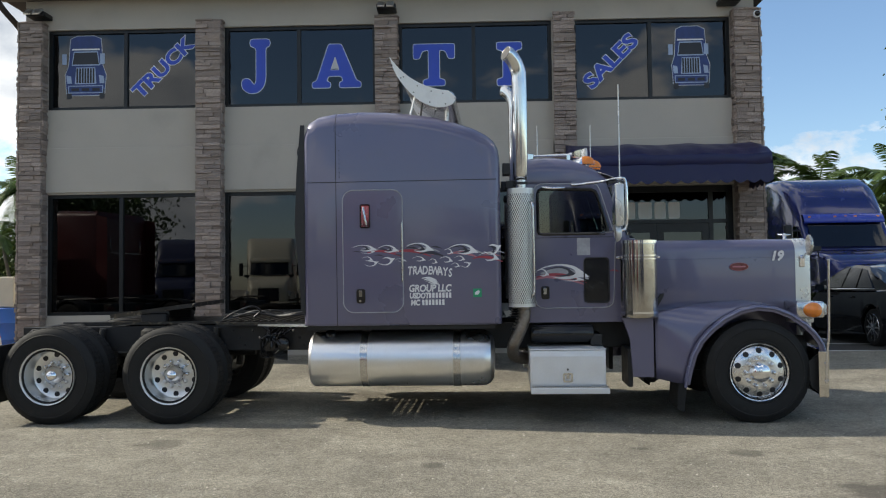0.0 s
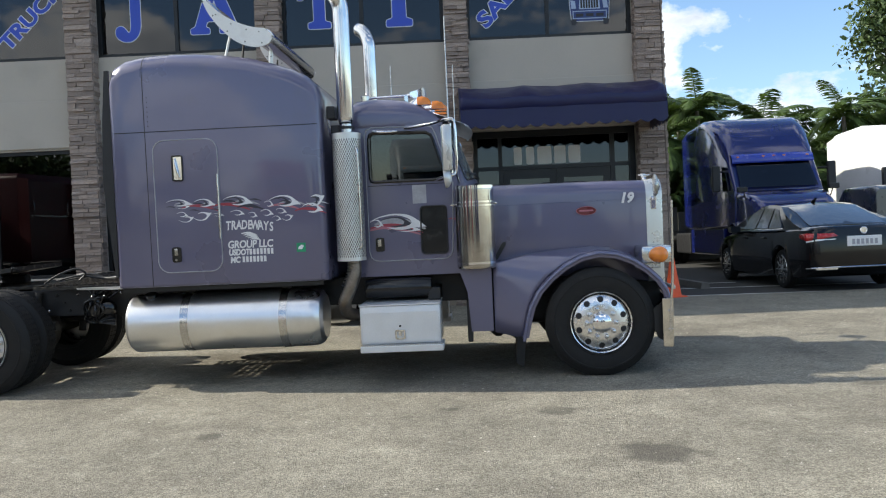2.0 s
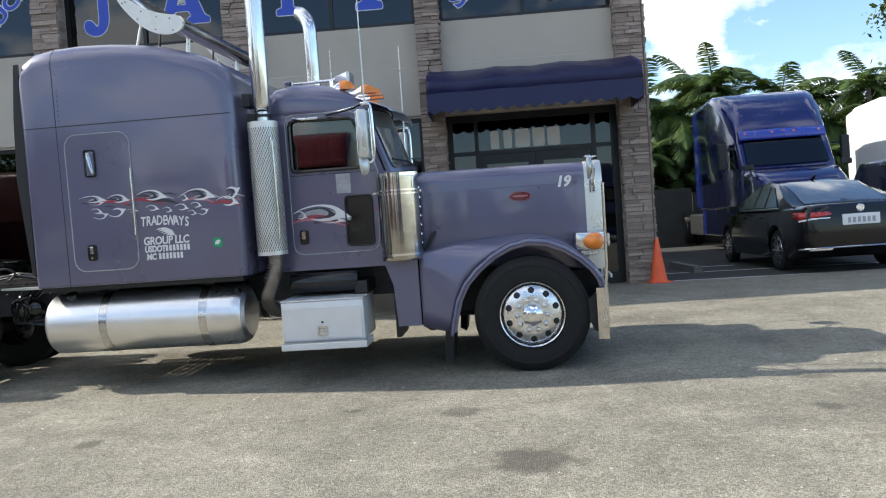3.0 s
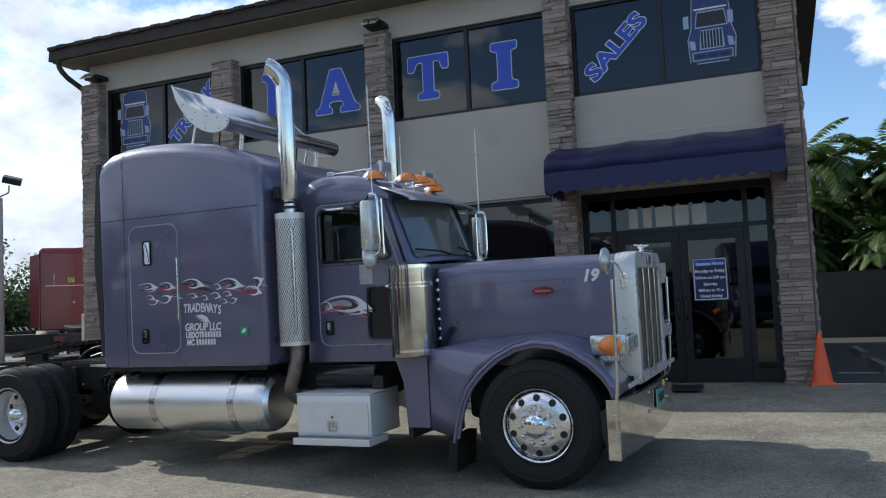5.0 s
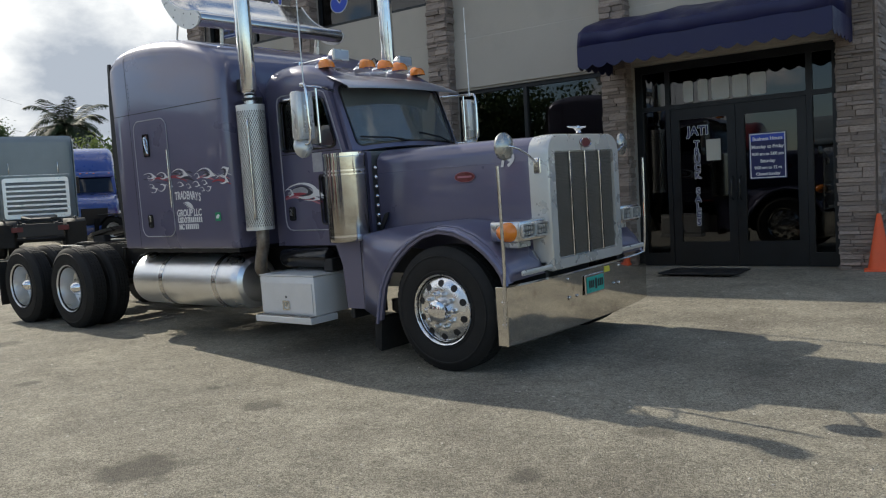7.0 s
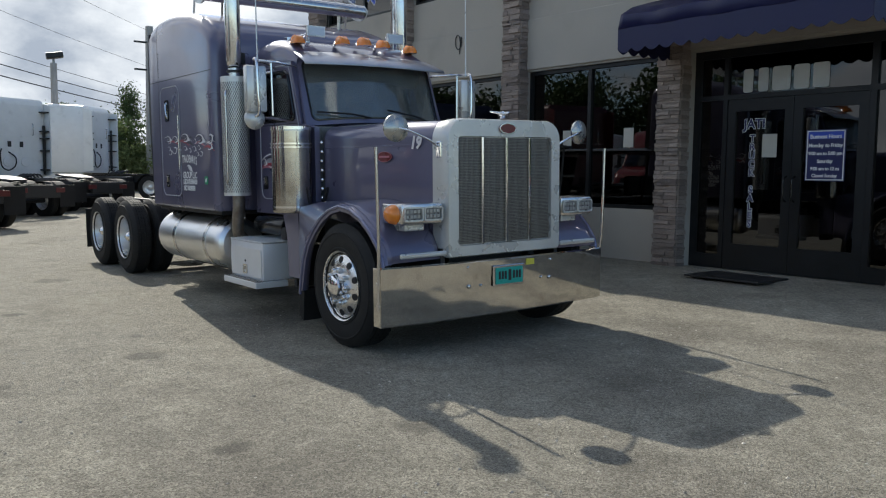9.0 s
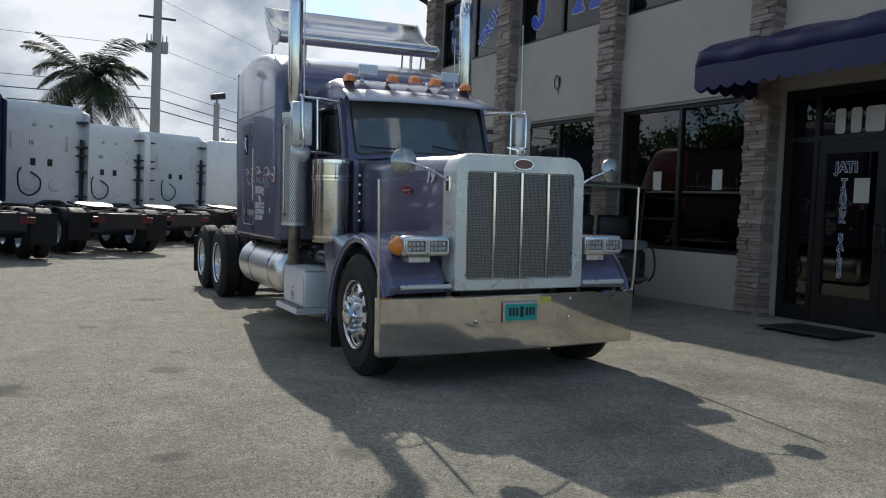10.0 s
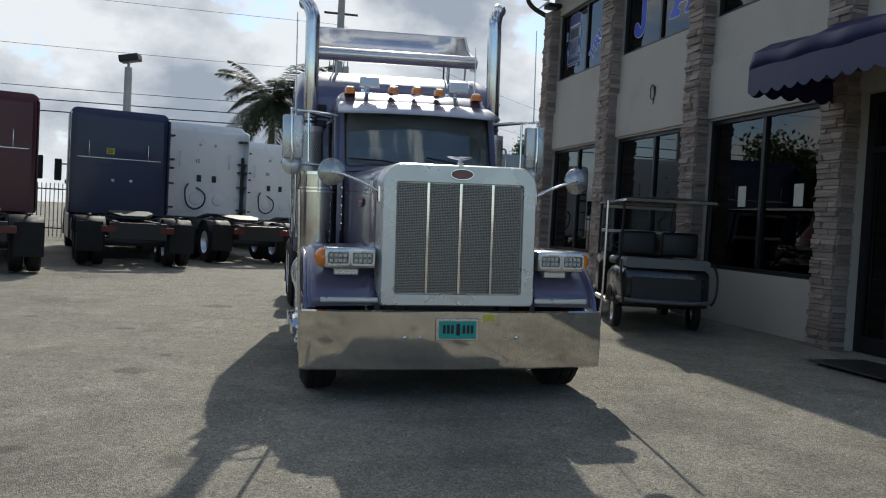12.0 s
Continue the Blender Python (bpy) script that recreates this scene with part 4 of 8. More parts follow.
UPPER = [(-4.055, 1.79, 0.265, 0.065, 1), (-3.79, 1.775, 0.22, 0.075, 1), (-3.51, 1.775, 0.30, 0.093, 1), (-3.075, 1.745, 0.315, 0.105, 1), (-2.715, 1.735, 0.185, 0.105, -1), (-2.765, 1.675, 0.215, 0.09, 1), (-3.115, 1.75, 0.10, 0.055, 1), (-3.96, 1.765, 0.15, 0.03, -1)]
LOWER = [(-3.955, 1.69, 0.12, 0.045, 1), (-3.93, 1.635, 0.15, 0.055, -1), (-3.80, 1.645, 0.19, 0.08, -1), (-3.62, 1.68, 0.13, 0.03, 1), (-3.44, 1.68, 0.145, 0.05, 1), (-3.27, 1.655, 0.095, 0.05, 1), (-3.16, 1.665, 0.14, 0.06, 1), (-3.01, 1.68, 0.115, 0.05, 1), (-3.04, 1.615, 0.09, 0.045, 1), (-2.95, 1.61, 0.115, 0.055, -1)]
DARK = [(-4.04, 1.785, 0.09), (-3.79, 1.805, 0.12), (-3.82, 1.745, 0.10), (-3.50, 1.815, 0.14), (-3.36, 1.755, 0.25), (-3.25, 1.82, 0.12), (-3.62, 1.745, 0.09), (-3.05, 1.825, 0.10), (-2.96, 1.79, 0.12)]
for s in (-1, 1):
    y = s * (HS + 0.007)
    for x, z, w, h, up in UPPER + LOWER:
        lick("flame_white", crescent, DECAL_WHITE, sleeper, x, z, w, h, up, y)
    for x, z, w, h, up in UPPER[:5]:
        lick("flame_shade", crescent, DECAL_SHADE, sleeper, x + 0.10 * w, z + 0.10 * h, w * 0.62, h * 0.74, up, y - s * 0.0010)
        lick("flame_grey", tongue, DECAL_GREY, sleeper, x + 0.35 * w, z + 0.30 * h, w * 0.85, y - s * 0.0018, 0.10)
        lick("flame_pink", tongue, DECAL_PINK, sleeper, x + 0.02 * w, z + 0.02 * h, w * 0.95, y - s * 0.0022, 0.11)
    for x, z, w in DARK:
        lick("flame_dark", tongue, DECAL_SHADE, sleeper, x, z, w, y - s * 0.0008, 0.13)
    for x, z, w, k in ((-3.90, 1.772, 0.36, 0.075), (-3.62, 1.772, 0.38, 0.085), (-2.82, 1.70, 0.30, 0.10)):
        lick("flame_red", tongue, DECAL_RED, sleeper, x, z, w, y - s * 0.0014, k)
    turn = pose(0, 0, 0) if s < 0 else pose(0, 0, 0, 0, 0, 180)

    def say(text, x, z, size, squeeze=0.85, shear=0.12, off=0.0035, lift=0.0):
        lettering("lettering", text, size, DECAL_WHITE, sleeper, pose(x, s * (HS + 0.006 + lift), z) @ turn, off, 0.0006, "CENTER", 0.95, shear, squeeze)

    arch = "TRADEWAYS"
    for i, ch in enumerate(arch):
        q = (i - 4) / 4
        xx = -3.257 - s * 0 + (q * 0.205) * (1 if s < 0 else -1)
        say(ch, xx, 1.545 + 0.014 * (1 - q * q) - 0.003 * i, 0.118, 0.66, 0.12, 0.003, 0.0008 * (i % 3))
    say("GROUP LLC", -3.26, 1.372, 0.10, 0.84, 0.12, 0.003)
    say("USDOT", -3.37, 1.305, 0.078, 0.78)
    say("MC", -3.41, 1.235, 0.078, 0.82)
    for i in range(7):
        for x0, z0 in ((-3.27, 1.305), (-3.34, 1.235)):
            bm = B()
            box(bm, x0 + i * 0.034, x0 + i * 0.034 + 0.023, min(y, y - s * 0.001), max(y, y - s * 0.001), z0, z0 + 0.055)
            part("number_bar", bm, DECAL_WHITE, sleeper)
    bm = B()
    for k in range(5):
        tongue(bm, -3.34 + 0.02 * k, 1.505 - 0.014 * k, 0.15 - 0.012 * k, y, 0.14)
    part("emblem", bm, DECAL_WHITE, sleeper, "white eagle-like emblem")
    bm = B()
    plate(bm, [(-2.82, 1.31), (-2.735, 1.31), (-2.735, 1.395), (-2.82, 1.395)], [], y - s * 0.003, y)
    st = part("sticker", bm, DECAL_GREEN, sleeper, "square green sticker")
    bm = B()
    plate(bm, [(-2.805, 1.335), (-2.77, 1.335), (-2.75, 1.365), (-2.77, 1.38), (-2.80, 1.36)], [], y, y + s * 0.001)
    part("sticker_mark", bm, DECAL_WHITE, st)

# cab
HC = 0.82
SIDE = [(-2.32, 1.02), (-1.02, 1.02), (-1.02, 1.86), (-1.28, 1.90), (-1.47, 2.50), (-2.32, 2.50)]
WINDOW = [(-2.10, 1.945), (-1.45, 1.945), (-1.415, 1.96), (-1.41, 2.0), (-1.51, 2.33), (-1.535, 2.385), (-1.58, 2.41), (-2.09, 2.425), (-2.125, 2.41), (-2.14, 2.37), (-2.14, 1.985), (-2.13, 1.955)]
cab = new("cab")
cab.parent = R
for s in (-1, 1):
    y = s * HC
    bm = B()
    plate(bm, SIDE, [WINDOW, round_rect(-1.66, -1.415, 1.23, 1.685, 0.035, 4)], y - s * 0.05, y)
    side = part("cab_side", bm, PAINT, cab)
    bm = B()
    plate(bm, WINDOW, [], y - s * 0.03, y - s * 0.025)
    part("door_glass", bm, CAB_GLASS, side)
    bm = B()
    plate(bm, round_rect(-1.66, -1.415, 1.23, 1.685, 0.035, 4), [], y - s * 0.03, y - s * 0.025)
    part("peep_glass", bm, BLACK_GLOSS, side, "near-black lower door window")
    bm = B()
    loop = [(x, y + s * 0.002, z) for x, z in round_rect(-1.665, -1.41, 1.225, 1.69, 0.035, 5)]
    tube(bm, loop + [loop[0]], 0.008, 6, False)
    part("peep_seal", bm, BLACK, side)
    bm = B()
    loop = [(x, y + s * 0.003, z) for x, z in WINDOW]
    tube(bm, loop + [loop[0]], 0.017, 6, False)
    part("window_seal", bm, BLACK_GLOSS, side)
    bm = B()
    door = [(-2.08, 1.17), (-1.46, 1.17), (-1.41, 1.18), (-1.375, 1.21), (-1.362, 1.26), (-1.335, 1.90), (-1.49, 2.40), (-1.515, 2.45), (-1.56, 2.472), (-2.11, 2.475), (-2.16, 2.455), (-2.18, 2.40), (-2.18, 1.27), (-2.165, 1.21), (-2.13, 1.18)]
    loop = [(x, y + s * 0.002, z) for x, z in door + door[:1]]
    tube(bm, loop, 0.0065, 6, False)
    part("door_seal", bm, DECAL_GREY, side, "pale rubber edge", 60)
    bm = B()
    box(bm, -2.17, -1.36, min(y, y + s * 0.002), max(y, y + s * 0.002), 1.905, 1.911)
    part("belt_seam", bm, SEAM, side)
    bm = B()
    plate(bm, round_rect(-2.115, -2.03, 1.265, 1.40, 0.02, 3), [], y, y + s * 0.012)
    lock = part("door_recess", bm, BLACK_GLOSS, side)
    bm = B()
    box(bm, -2.095, -2.06, min(y + s * 0.012, y + s * 0.024), max(y + s * 0.012, y + s * 0.024), 1.315, 1.385, 0.004)
    part("door_lever", bm, CHROME, lock)
    bm = B()
    box(bm, -1.735, -1.60, min(y, y + s * 0.003), max(y, y + s * 0.003), 1.72, 1.90)
    part("door_sticker", bm, DECAL_GREY, side, "pale cleaned patch")
    bm = B()
    loop = smooth_path([(-2.09, y + s * 0.02, 2.44), (-2.0, y + s * 0.05, 2.425), (-1.86, y + s * 0.02, 2.43)], 4)
    tube(bm, loop, 0.014, 8)
    part("vent_shade", bm, CHROME, side, smooth=50)
    yy = y + s * 0.004
    for x, z, w, h in ((-2.17, 1.475, 0.56, 0.155), (-2.17, 1.505, 0.14, 0.075), (-1.99, 1.45, 0.34, 0.05)):
        lick("flame_white", crescent, DECAL_WHITE, side, x, z, w, h, 1, yy)
    lick("flame_grey", tongue, DECAL_GREY, side, -2.12, 1.53, 0.50, yy - s * 0.0016, 0.16)
    lick("flame_shade", crescent, DECAL_SHADE, side, -2.08, 1.50, 0.34, 0.10, 1, yy - s * 0.0008)
    lick("flame_pink", tongue, DECAL_PINK, side, -2.17, 1.475, 0.50, yy - s * 0.0020, 0.10)
    lick("flame_red", tongue, DECAL_RED, side, -2.165, 1.495, 0.52, yy - s * 0.0012, 0.075)
    lick("flame_red", tongue, DECAL_RED, side, -1.395, 1.555, 0.09, yy, 0.2)
    lick("flame_dark", tongue, DECAL_SHADE, side, -1.98, 1.47, 0.3, yy - s * 0.0006, 0.07)
    # hinge line and cowl step bracket
    bm = B()
    plate(bm, [(-1.31, 1.075), (-1.0, 1.075), (-1.0, 0.47), (-1.21, 0.47), (-1.235, 0.85)], [], s * 1.02, s * 0.97)
    part("cowl_bracket", bm, PAINT, cab)
    bm = B()
    tube(bm, [(-0.995, s * 0.99, 0.47), (-0.995, s * 0.99, 1.06)], 0.012, 6)
    part("gap_seam", bm, SEAM, cab)
bm = B()
rings = []
for i, (x, z) in enumerate([(-2.335, 2.62), (-2.32, 2.70), (-2.26, 2.755), (-2.12, 2.775), (-1.95, 2.77), (-1.78, 2.745), (-1.63, 2.69), (-1.50, 2.61), (-1.42, 2.535)]):
    r = section(HC - 0.01 * abs(i - 4) * (i > 5), 2.465, z, min(0.2, (z - 2.465) * 0.6), 0.01, x, 6)
    rings.append(r)
loft(bm, rings)
part("cab_roof", bm, PAINT, cab, smooth=40)
bm = B()
box(bm, -2.32, -2.28, -HC + 0.051, HC - 0.051, 1.02, 2.47)
part("cab_back", bm, PAINT, cab)
bm = B()
box(bm, -2.27, -1.05, -HC + 0.051, HC - 0.051, 1.03, 1.07)
part("cab_floor", bm, BLACK, cab)
bm = B()
box(bm, -1.30, -1.06, -HC + 0.06, HC - 0.06, 1.08, 1.87, 0.04)
part("dashboard", bm, SEAT, cab)
bm = B()
lathe(bm, [(0.2, -0.012), (0.222, 0), (0.2, 0.012), (0.19, 0)], (-1.50, 0.38, 1.83), (-0.5, 0, 0.86), 24)
part("steering_wheel", bm, BLACK, cab, smooth=60)
for s in (-1, 1):
    seat = new("seat")
    seat.parent = cab
    bm = B()
    box(bm, -2.2, -1.75, s * 0.42 - 0.24, s * 0.42 + 0.24, 1.35, 1.5, 0.05)
    part("cushion", bm, SEAT, seat, smooth=50)
    bm = B()
    box(bm, -2.22, -2.08, s * 0.42 - 0.23, s * 0.42 + 0.23, 1.5, 2.2, 0.06)
    part("seat_back", bm, SEAT, seat, smooth=50)
# windscreen: raked, bowed frame with one pane
RAKE = Matrix.Translation((-1.235, 0, 1.885)) @ pose(0, 0, 0, 0, 0, 90) @ pose(0, 0, 0, -20.0, 0, 0)
BOW = 0.13


def bowed(x, y, z):
    return RAKE @ Vector((x, y - BOW * (1 - (x / 0.8) ** 2), z))


def dense(loop, step=0.07):
    pts = []
    for (ax, az), (bx, bz) in zip(loop, loop[1:] + loop[:1]):
        n = max(1, int(math.hypot(bx - ax, bz - az) / step))
        pts += [(ax + (bx - ax) * k / n, az + (bz - az) * k / n) for k in range(n)]
    return pts


pane = dense(round_rect(-0.735, 0.735, 0.03, 0.64, 0.06, 5))
bm = B()
plate(bm, dense([(-0.80, -0.02), (0.80, -0.02), (0.77, 0.68), (-0.77, 0.68)]), [pane], -0.02, 0.02)
for v in bm.verts:
    v.co = bowed(*v.co)
shield = part("windscreen_frame", bm, PAINT, cab)
bm = B()
loft(bm, [[bowed(x, y, z) for y, z in ((0.0, 0.02), (0.005, 0.02), (0.005, 0.65), (0.0, 0.65))] for x in [-0.75 + 0.05 * k for k in range(31)]])
part("windscreen_pane", bm, WIND_GLASS, shield, smooth=40)
bm = B()
loop = [bowed(x, -0.022, z) for x, z in pane]
tube(bm, loop + [loop[0]], 0.010, 6, False)
part("pane_seal", bm, BLACK_GLOSS, shield)
for c in (-0.37, 0.37):
    bm = B()
    tube(bm, [bowed(c + 0.20, -0.05, 0.02), bowed(c, -0.055, 0.06), bowed(c - 0.32, -0.035, 0.11)], 0.009, 6)
    part("wiper", bm, BLACK, shield)
# stainless sun visor
bm = B()
rows = []
for k in range(13):
    y = -0.80 + 1.60 * k / 12
    b = 0.06 * (1 - (y / 0.8) ** 2)
    rows.append([(-1.50 + b * 0.4, y * 0.97, 2.60 + b * 0.35), (-1.36 + b, y, 2.545 + b * 0.3), (-1.20 + b, y * 1.02, 2.475 + b * 0.2), (-1.185 + b, y * 1.02, 2.45 + b * 0.2)])
loft(bm, rows, False, False)
visor = part("sun_visor", bm, VISOR_STEEL, cab, "satin steel sun visor", 50)
sol = visor.modifiers.new("thick", "SOLIDIFY")
sol.thickness = 0.006
# marker lamps and horns
for x, y, z in ((-1.64, -0.67, 2.735), (-1.52, -0.24, 2.745), (-1.50, 0, 2.75), (-1.52, 0.24, 2.745), (-1.64, 0.66, 2.735)):
    lamp = new("marker_lamp")
    lamp.parent = cab
    bm = B()
    loft(bm, [[(x + dx, y + hw * a, z - 0.045 + max(b, 0) * hh) for a, b in ((-1, 0), (-0.9, 0.6), (-0.55, 1), (0.55, 1), (0.9, 0.6), (1, 0))] for dx, hw, hh in ((-0.13, 0.012, 0.012), (-0.085, 0.034, 0.036), (-0.04, 0.047, 0.062), (-0.015, 0.052, 0.074))])
    part("lamp_base", bm, CHROME, lamp, smooth=40)
    bm = B()
    loft(bm, [[(x + dx, y + hw * a, z - 0.045 + max(b, 0) * hh) for a, b in ((-1, 0), (-0.9, 0.6), (-0.55, 1), (0.55, 1), (0.9, 0.6), (1, 0))] for dx, hw, hh in ((-0.015, 0.054, 0.078), (0.035, 0.058, 0.086), (0.085, 0.055, 0.070), (0.11, 0.047, 0.046), (0.122, 0.03, 0.02))])
    part("amber_lens", bm, AMBER, lamp, "amber lens", 40)
for y in (-0.47, 0.47):
    horn = new("air_horn")
    horn.parent = cab
    bm = B()
    tube(bm, [(-2.2, y, 2.815), (-1.78, y, 2.82), (-1.72, y, 2.825)], [0.012, 0.016, 0.03], 10)
    part("trumpet", bm, CHROME, horn, smooth=50)
    bm = B()
    loft(bm, [[(x, y + a * w, 2.825 + b * h) for a, b in ((-1, -1), (1, -1), (1, 1), (-1, 1))] for x, w, h in ((-1.74, 0.03, 0.025), (-1.61, 0.098, 0.05))])
    part("bell", bm, CHROME, horn)
    bm = B()
    box(bm, -1.615, -1.585, y - 0.102, y + 0.102, 2.772, 2.878, 0.006)
    part("bell_mouth", bm, SHELL, horn)
    bm = B()
    box(bm, -1.584, -1.580, y - 0.088, y + 0.088, 2.786, 2.864)
    part("bell_grille", bm, VISOR_STEEL, horn)
    bm = B()
    box(bm, -2.24, -2.16, y - 0.03, y + 0.03, 2.73, 2.84, 0.006)
    part("horn_foot", bm, CHROME, horn)
    bm = B()
    box(bm, -1.80, -1.76, y - 0.02, y + 0.02, 2.70, 2.82, 0.004)
    part("horn_foot", bm, CHROME, horn)

# hood, radiator shell, grille
bm = B()
hood_rings = []
for x, hw, zt, zb in ((-0.985, 0.745, 1.865, 1.02), (-0.94, 0.755, 1.872, 1.02), (-0.4, 0.715, 1.87, 0.95), (0.2, 0.665, 1.868, 0.9), (0.54, 0.635, 1.86, 0.85), (0.565, 0.63, 1.855, 0.85)):
    hood_rings.append(crowned(section(hw, zb, zt - 0.015, 0.12, 0.02, x, 6), hw, zt, 0.03))
loft(bm, hood_rings)
hood = part("hood", bm, PAINT, R, smooth=40)
for s in (-1, 1):
    bm = B()
    tube(bm, [(-0.95, s * 0.757, 1.66), (-0.4, s * 0.718, 1.665), (0.2, s * 0.668, 1.67), (0.55, s * 0.637, 1.67)], 0.0022, 6)
    part("hood_crease", bm, PAINT_HIGHLIGHT, hood)
    bm = B()
    e = [(0.098 * math.cos(a), 0.042 * math.sin(a)) for a in [2 * math.pi * k / 28 for k in range(28)]]
    turn = Matrix.Translation((-0.04, s * 0.692, 1.575)) @ pose(0, 0, 0, 0, 0, 4.5 * -s if s < 0 else -4.5)
    plate(bm, e, [], -0.006, 0.006, turn)
    badge = part("badge", bm, BADGE_RED, hood, "red oval badge", 30)
    bm = B()
    tube(bm, [turn @ Vector((x, s * 0.006, z)) for x, z in e + e[:1]], 0.002, 6, False)
    part("badge_rim", bm, DECAL_PINK, badge)
    bm = B()
    plate(bm, round_rect(-0.07, 0.07, -0.007, 0.009, 0.006, 3), [], s * 0.006, s * 0.008, turn)
    part("badge_bar", bm, DECAL_PINK, badge)
    hx = 0.30
    lettering("unit_number", "19", 0.135, DECAL_WHITE, hood, Matrix.Translation((hx - 0.01 if s < 0 else hx + 0.14, s * 0.666, 1.64)) @ pose(0, 0, 0, 0, 0, (4.6 if s < 0 else 180 - 4.6)), 0.006, 0.0006, "LEFT", 1.0, 0.25)
    for k in range(8):
        bm = B()
        lathe(bm, [(0.018, 0), (0.018, 0.006), (0.010, 0.014), (0.003, 0.016)], (-0.978, s * 0.775, 1.12 + 0.085 * k), (0.5, s, 0), 10)
        part("hood_bolt", bm, CHROME, hood, smooth=40)
    bm = B()
    plate(bm, [(-0.97, 1.12), (-0.93, 1.14), (-0.85, 1.27), (-0.84, 1.31), (-0.88, 1.30), (-0.95, 1.18)], [], s * 0.78, s * 0.80)
    part("hood_latch", bm, BLACK, hood)
# shell
bm = B()
rings = [crowned(section(hw, zb, zt - 0.02, rt, 0.03, x, 6), hw, zt, 0.04) for hw, zb, zt, rt, x in ((0.635, 0.80, 1.865, 0.13, 0.558), (0.625, 0.78, 1.872, 0.14, 0.62), (0.612, 0.775, 1.872, 0.14, 0.70), (0.60, 0.785, 1.862, 0.135, 0.722))]
rings += [section(0.505, 0.865, 1.73, 0.03, 0.03, 0.722, 6), section(0.50, 0.87, 1.725, 0.03, 0.03, 0.692, 6)]
loft(bm, rings, True)
shell = part("radiator_shell", bm, SHELL, R, "satin metal radiator shell", 35)
bm = B()
box(bm, 0.6925, 0.6965, -0.495, 0.495, 0.875, 1.72)
part("grille_back", bm, MESH_DARK, shell)
bm = B()
for k in range(70):
    z = 0.878 + k * 0.0121
    box(bm, 0.697, 0.701, -0.495, 0.495, z, z + 0.005)
for k in range(78):
    y = -0.49 + k * 0.0127
    box(bm, 0.701, 0.704, y, y + 0.003, 0.875, 1.72)
part("grille_mesh", bm, MESH_GREY, shell, "fine steel grille mesh")
for y in (-0.255, 0.0, 0.255):
    bm = B()
    box(bm, 0.705, 0.722, y - 0.012, y + 0.012, 0.868, 1.728, 0.004)
    part("grille_bar", bm, CHROME, shell)
bm = B()
e = [(0.088 * math.cos(a), 0.04 * math.sin(a)) for a in [2 * math.pi * k / 24 for k in range(24)]]
turn = Matrix.Translation((0.722, 0, 1.795)) @ pose(0, 0, 0, 0, 0, 90)
plate(bm, e, [], -0.012, 0.0, turn)
badge = part("nose_badge", bm, BADGE_RED, shell, "red oval badge")
bm = B()
tube(bm, [turn @ Vector((x, -0.012, z)) for x, z in e + e[:1]], 0.005, 6, False)
part("badge_rim", bm, CHROME, badge)
bm = B()
lathe(bm, [(0.03, 0), (0.02, 0.012), (0.014, 0.04), (0.012, 0.06)], (0.67, 0, 1.878), (0, 0, 1), 12)
for s in (-1, 1):
    tube(bm, smooth_path([(0.69, 0, 1.915), (0.66, s * 0.05, 1.925), (0.62, s * 0.10, 1.935)], 4), [0.012, 0.012, 0.011, 0.011, 0.01, 0.009, 0.008, 0.006, 0.003], 8)
tube(bm, [(0.74, 0, 1.925), (0.64, 0, 1.915)], [0.006, 0.016], 8)
part("hood_ornament", bm, CHROME, shell, smooth=50)
for s in (-1, 1):
    bm = B()
    box(bm, 0.60, 0.66, s * 0.625 - 0.012, s * 0.625 + 0.012, 1.56, 1.69, 0.01)
    part("mirror_base", bm, CHROME, shell)
    mir = new("hood_mirror")
    mir.parent = shell
    bm = B()
    tube(bm, smooth_path([(0.63, s * 0.635, 1.65), (0.635, s * 0.75, 1.71), (0.63, s * 0.90, 1.765), (0.605, s * 0.985, 1.785)], 4), 0.010, 8)
    part("mirror_arm", bm, CHROME, mir, smooth=60)
    bm = B()
    lathe(bm, [(0.004, 0.028), (0.05, 0.022), (0.085, 0.010), (0.105, -0.004), (0.105, -0.022), (0.10, -0.024), (0.002, -0.022)], (0.585, s * 0.99, 1.785), (1, s * 0.12, 0), 28)
    part("mirror_dish", bm, MIRROR_BACK, mir, "round chrome convex mirror", 40)

# front wings with a rolled lip
ARCH = [(-0.735, 0.40), (-0.705, 0.55), (-0.66, 0.71), (-0.585, 0.85), (-0.47, 0.975), (-0.33, 1.085), (-0.17, 1.165), (0.0, 1.20), (0.17, 1.18), (0.33, 1.115), (0.47, 1.02), (0.57, 0.92), (0.63, 0.83), (0.65, 0.755)]
ROOT = [(-0.985, 1.03, 0.45), (-0.985, 1.03, 0.62), (-0.985, 1.03, 0.80), (-0.985, 1.025, 0.98), (-0.985, 1.02, 1.115), (-0.68, 0.98, 1.175), (-0.34, 0.73, 1.205), (-0.02, 0.688, 1.218), (0.18, 0.667, 1.198), (0.35, 0.655, 1.135), (0.49, 0.643, 1.045), (0.56, 0.637, 0.95), (0.61, 0.635, 0.87), (0.66, 0.635, 0.765)]
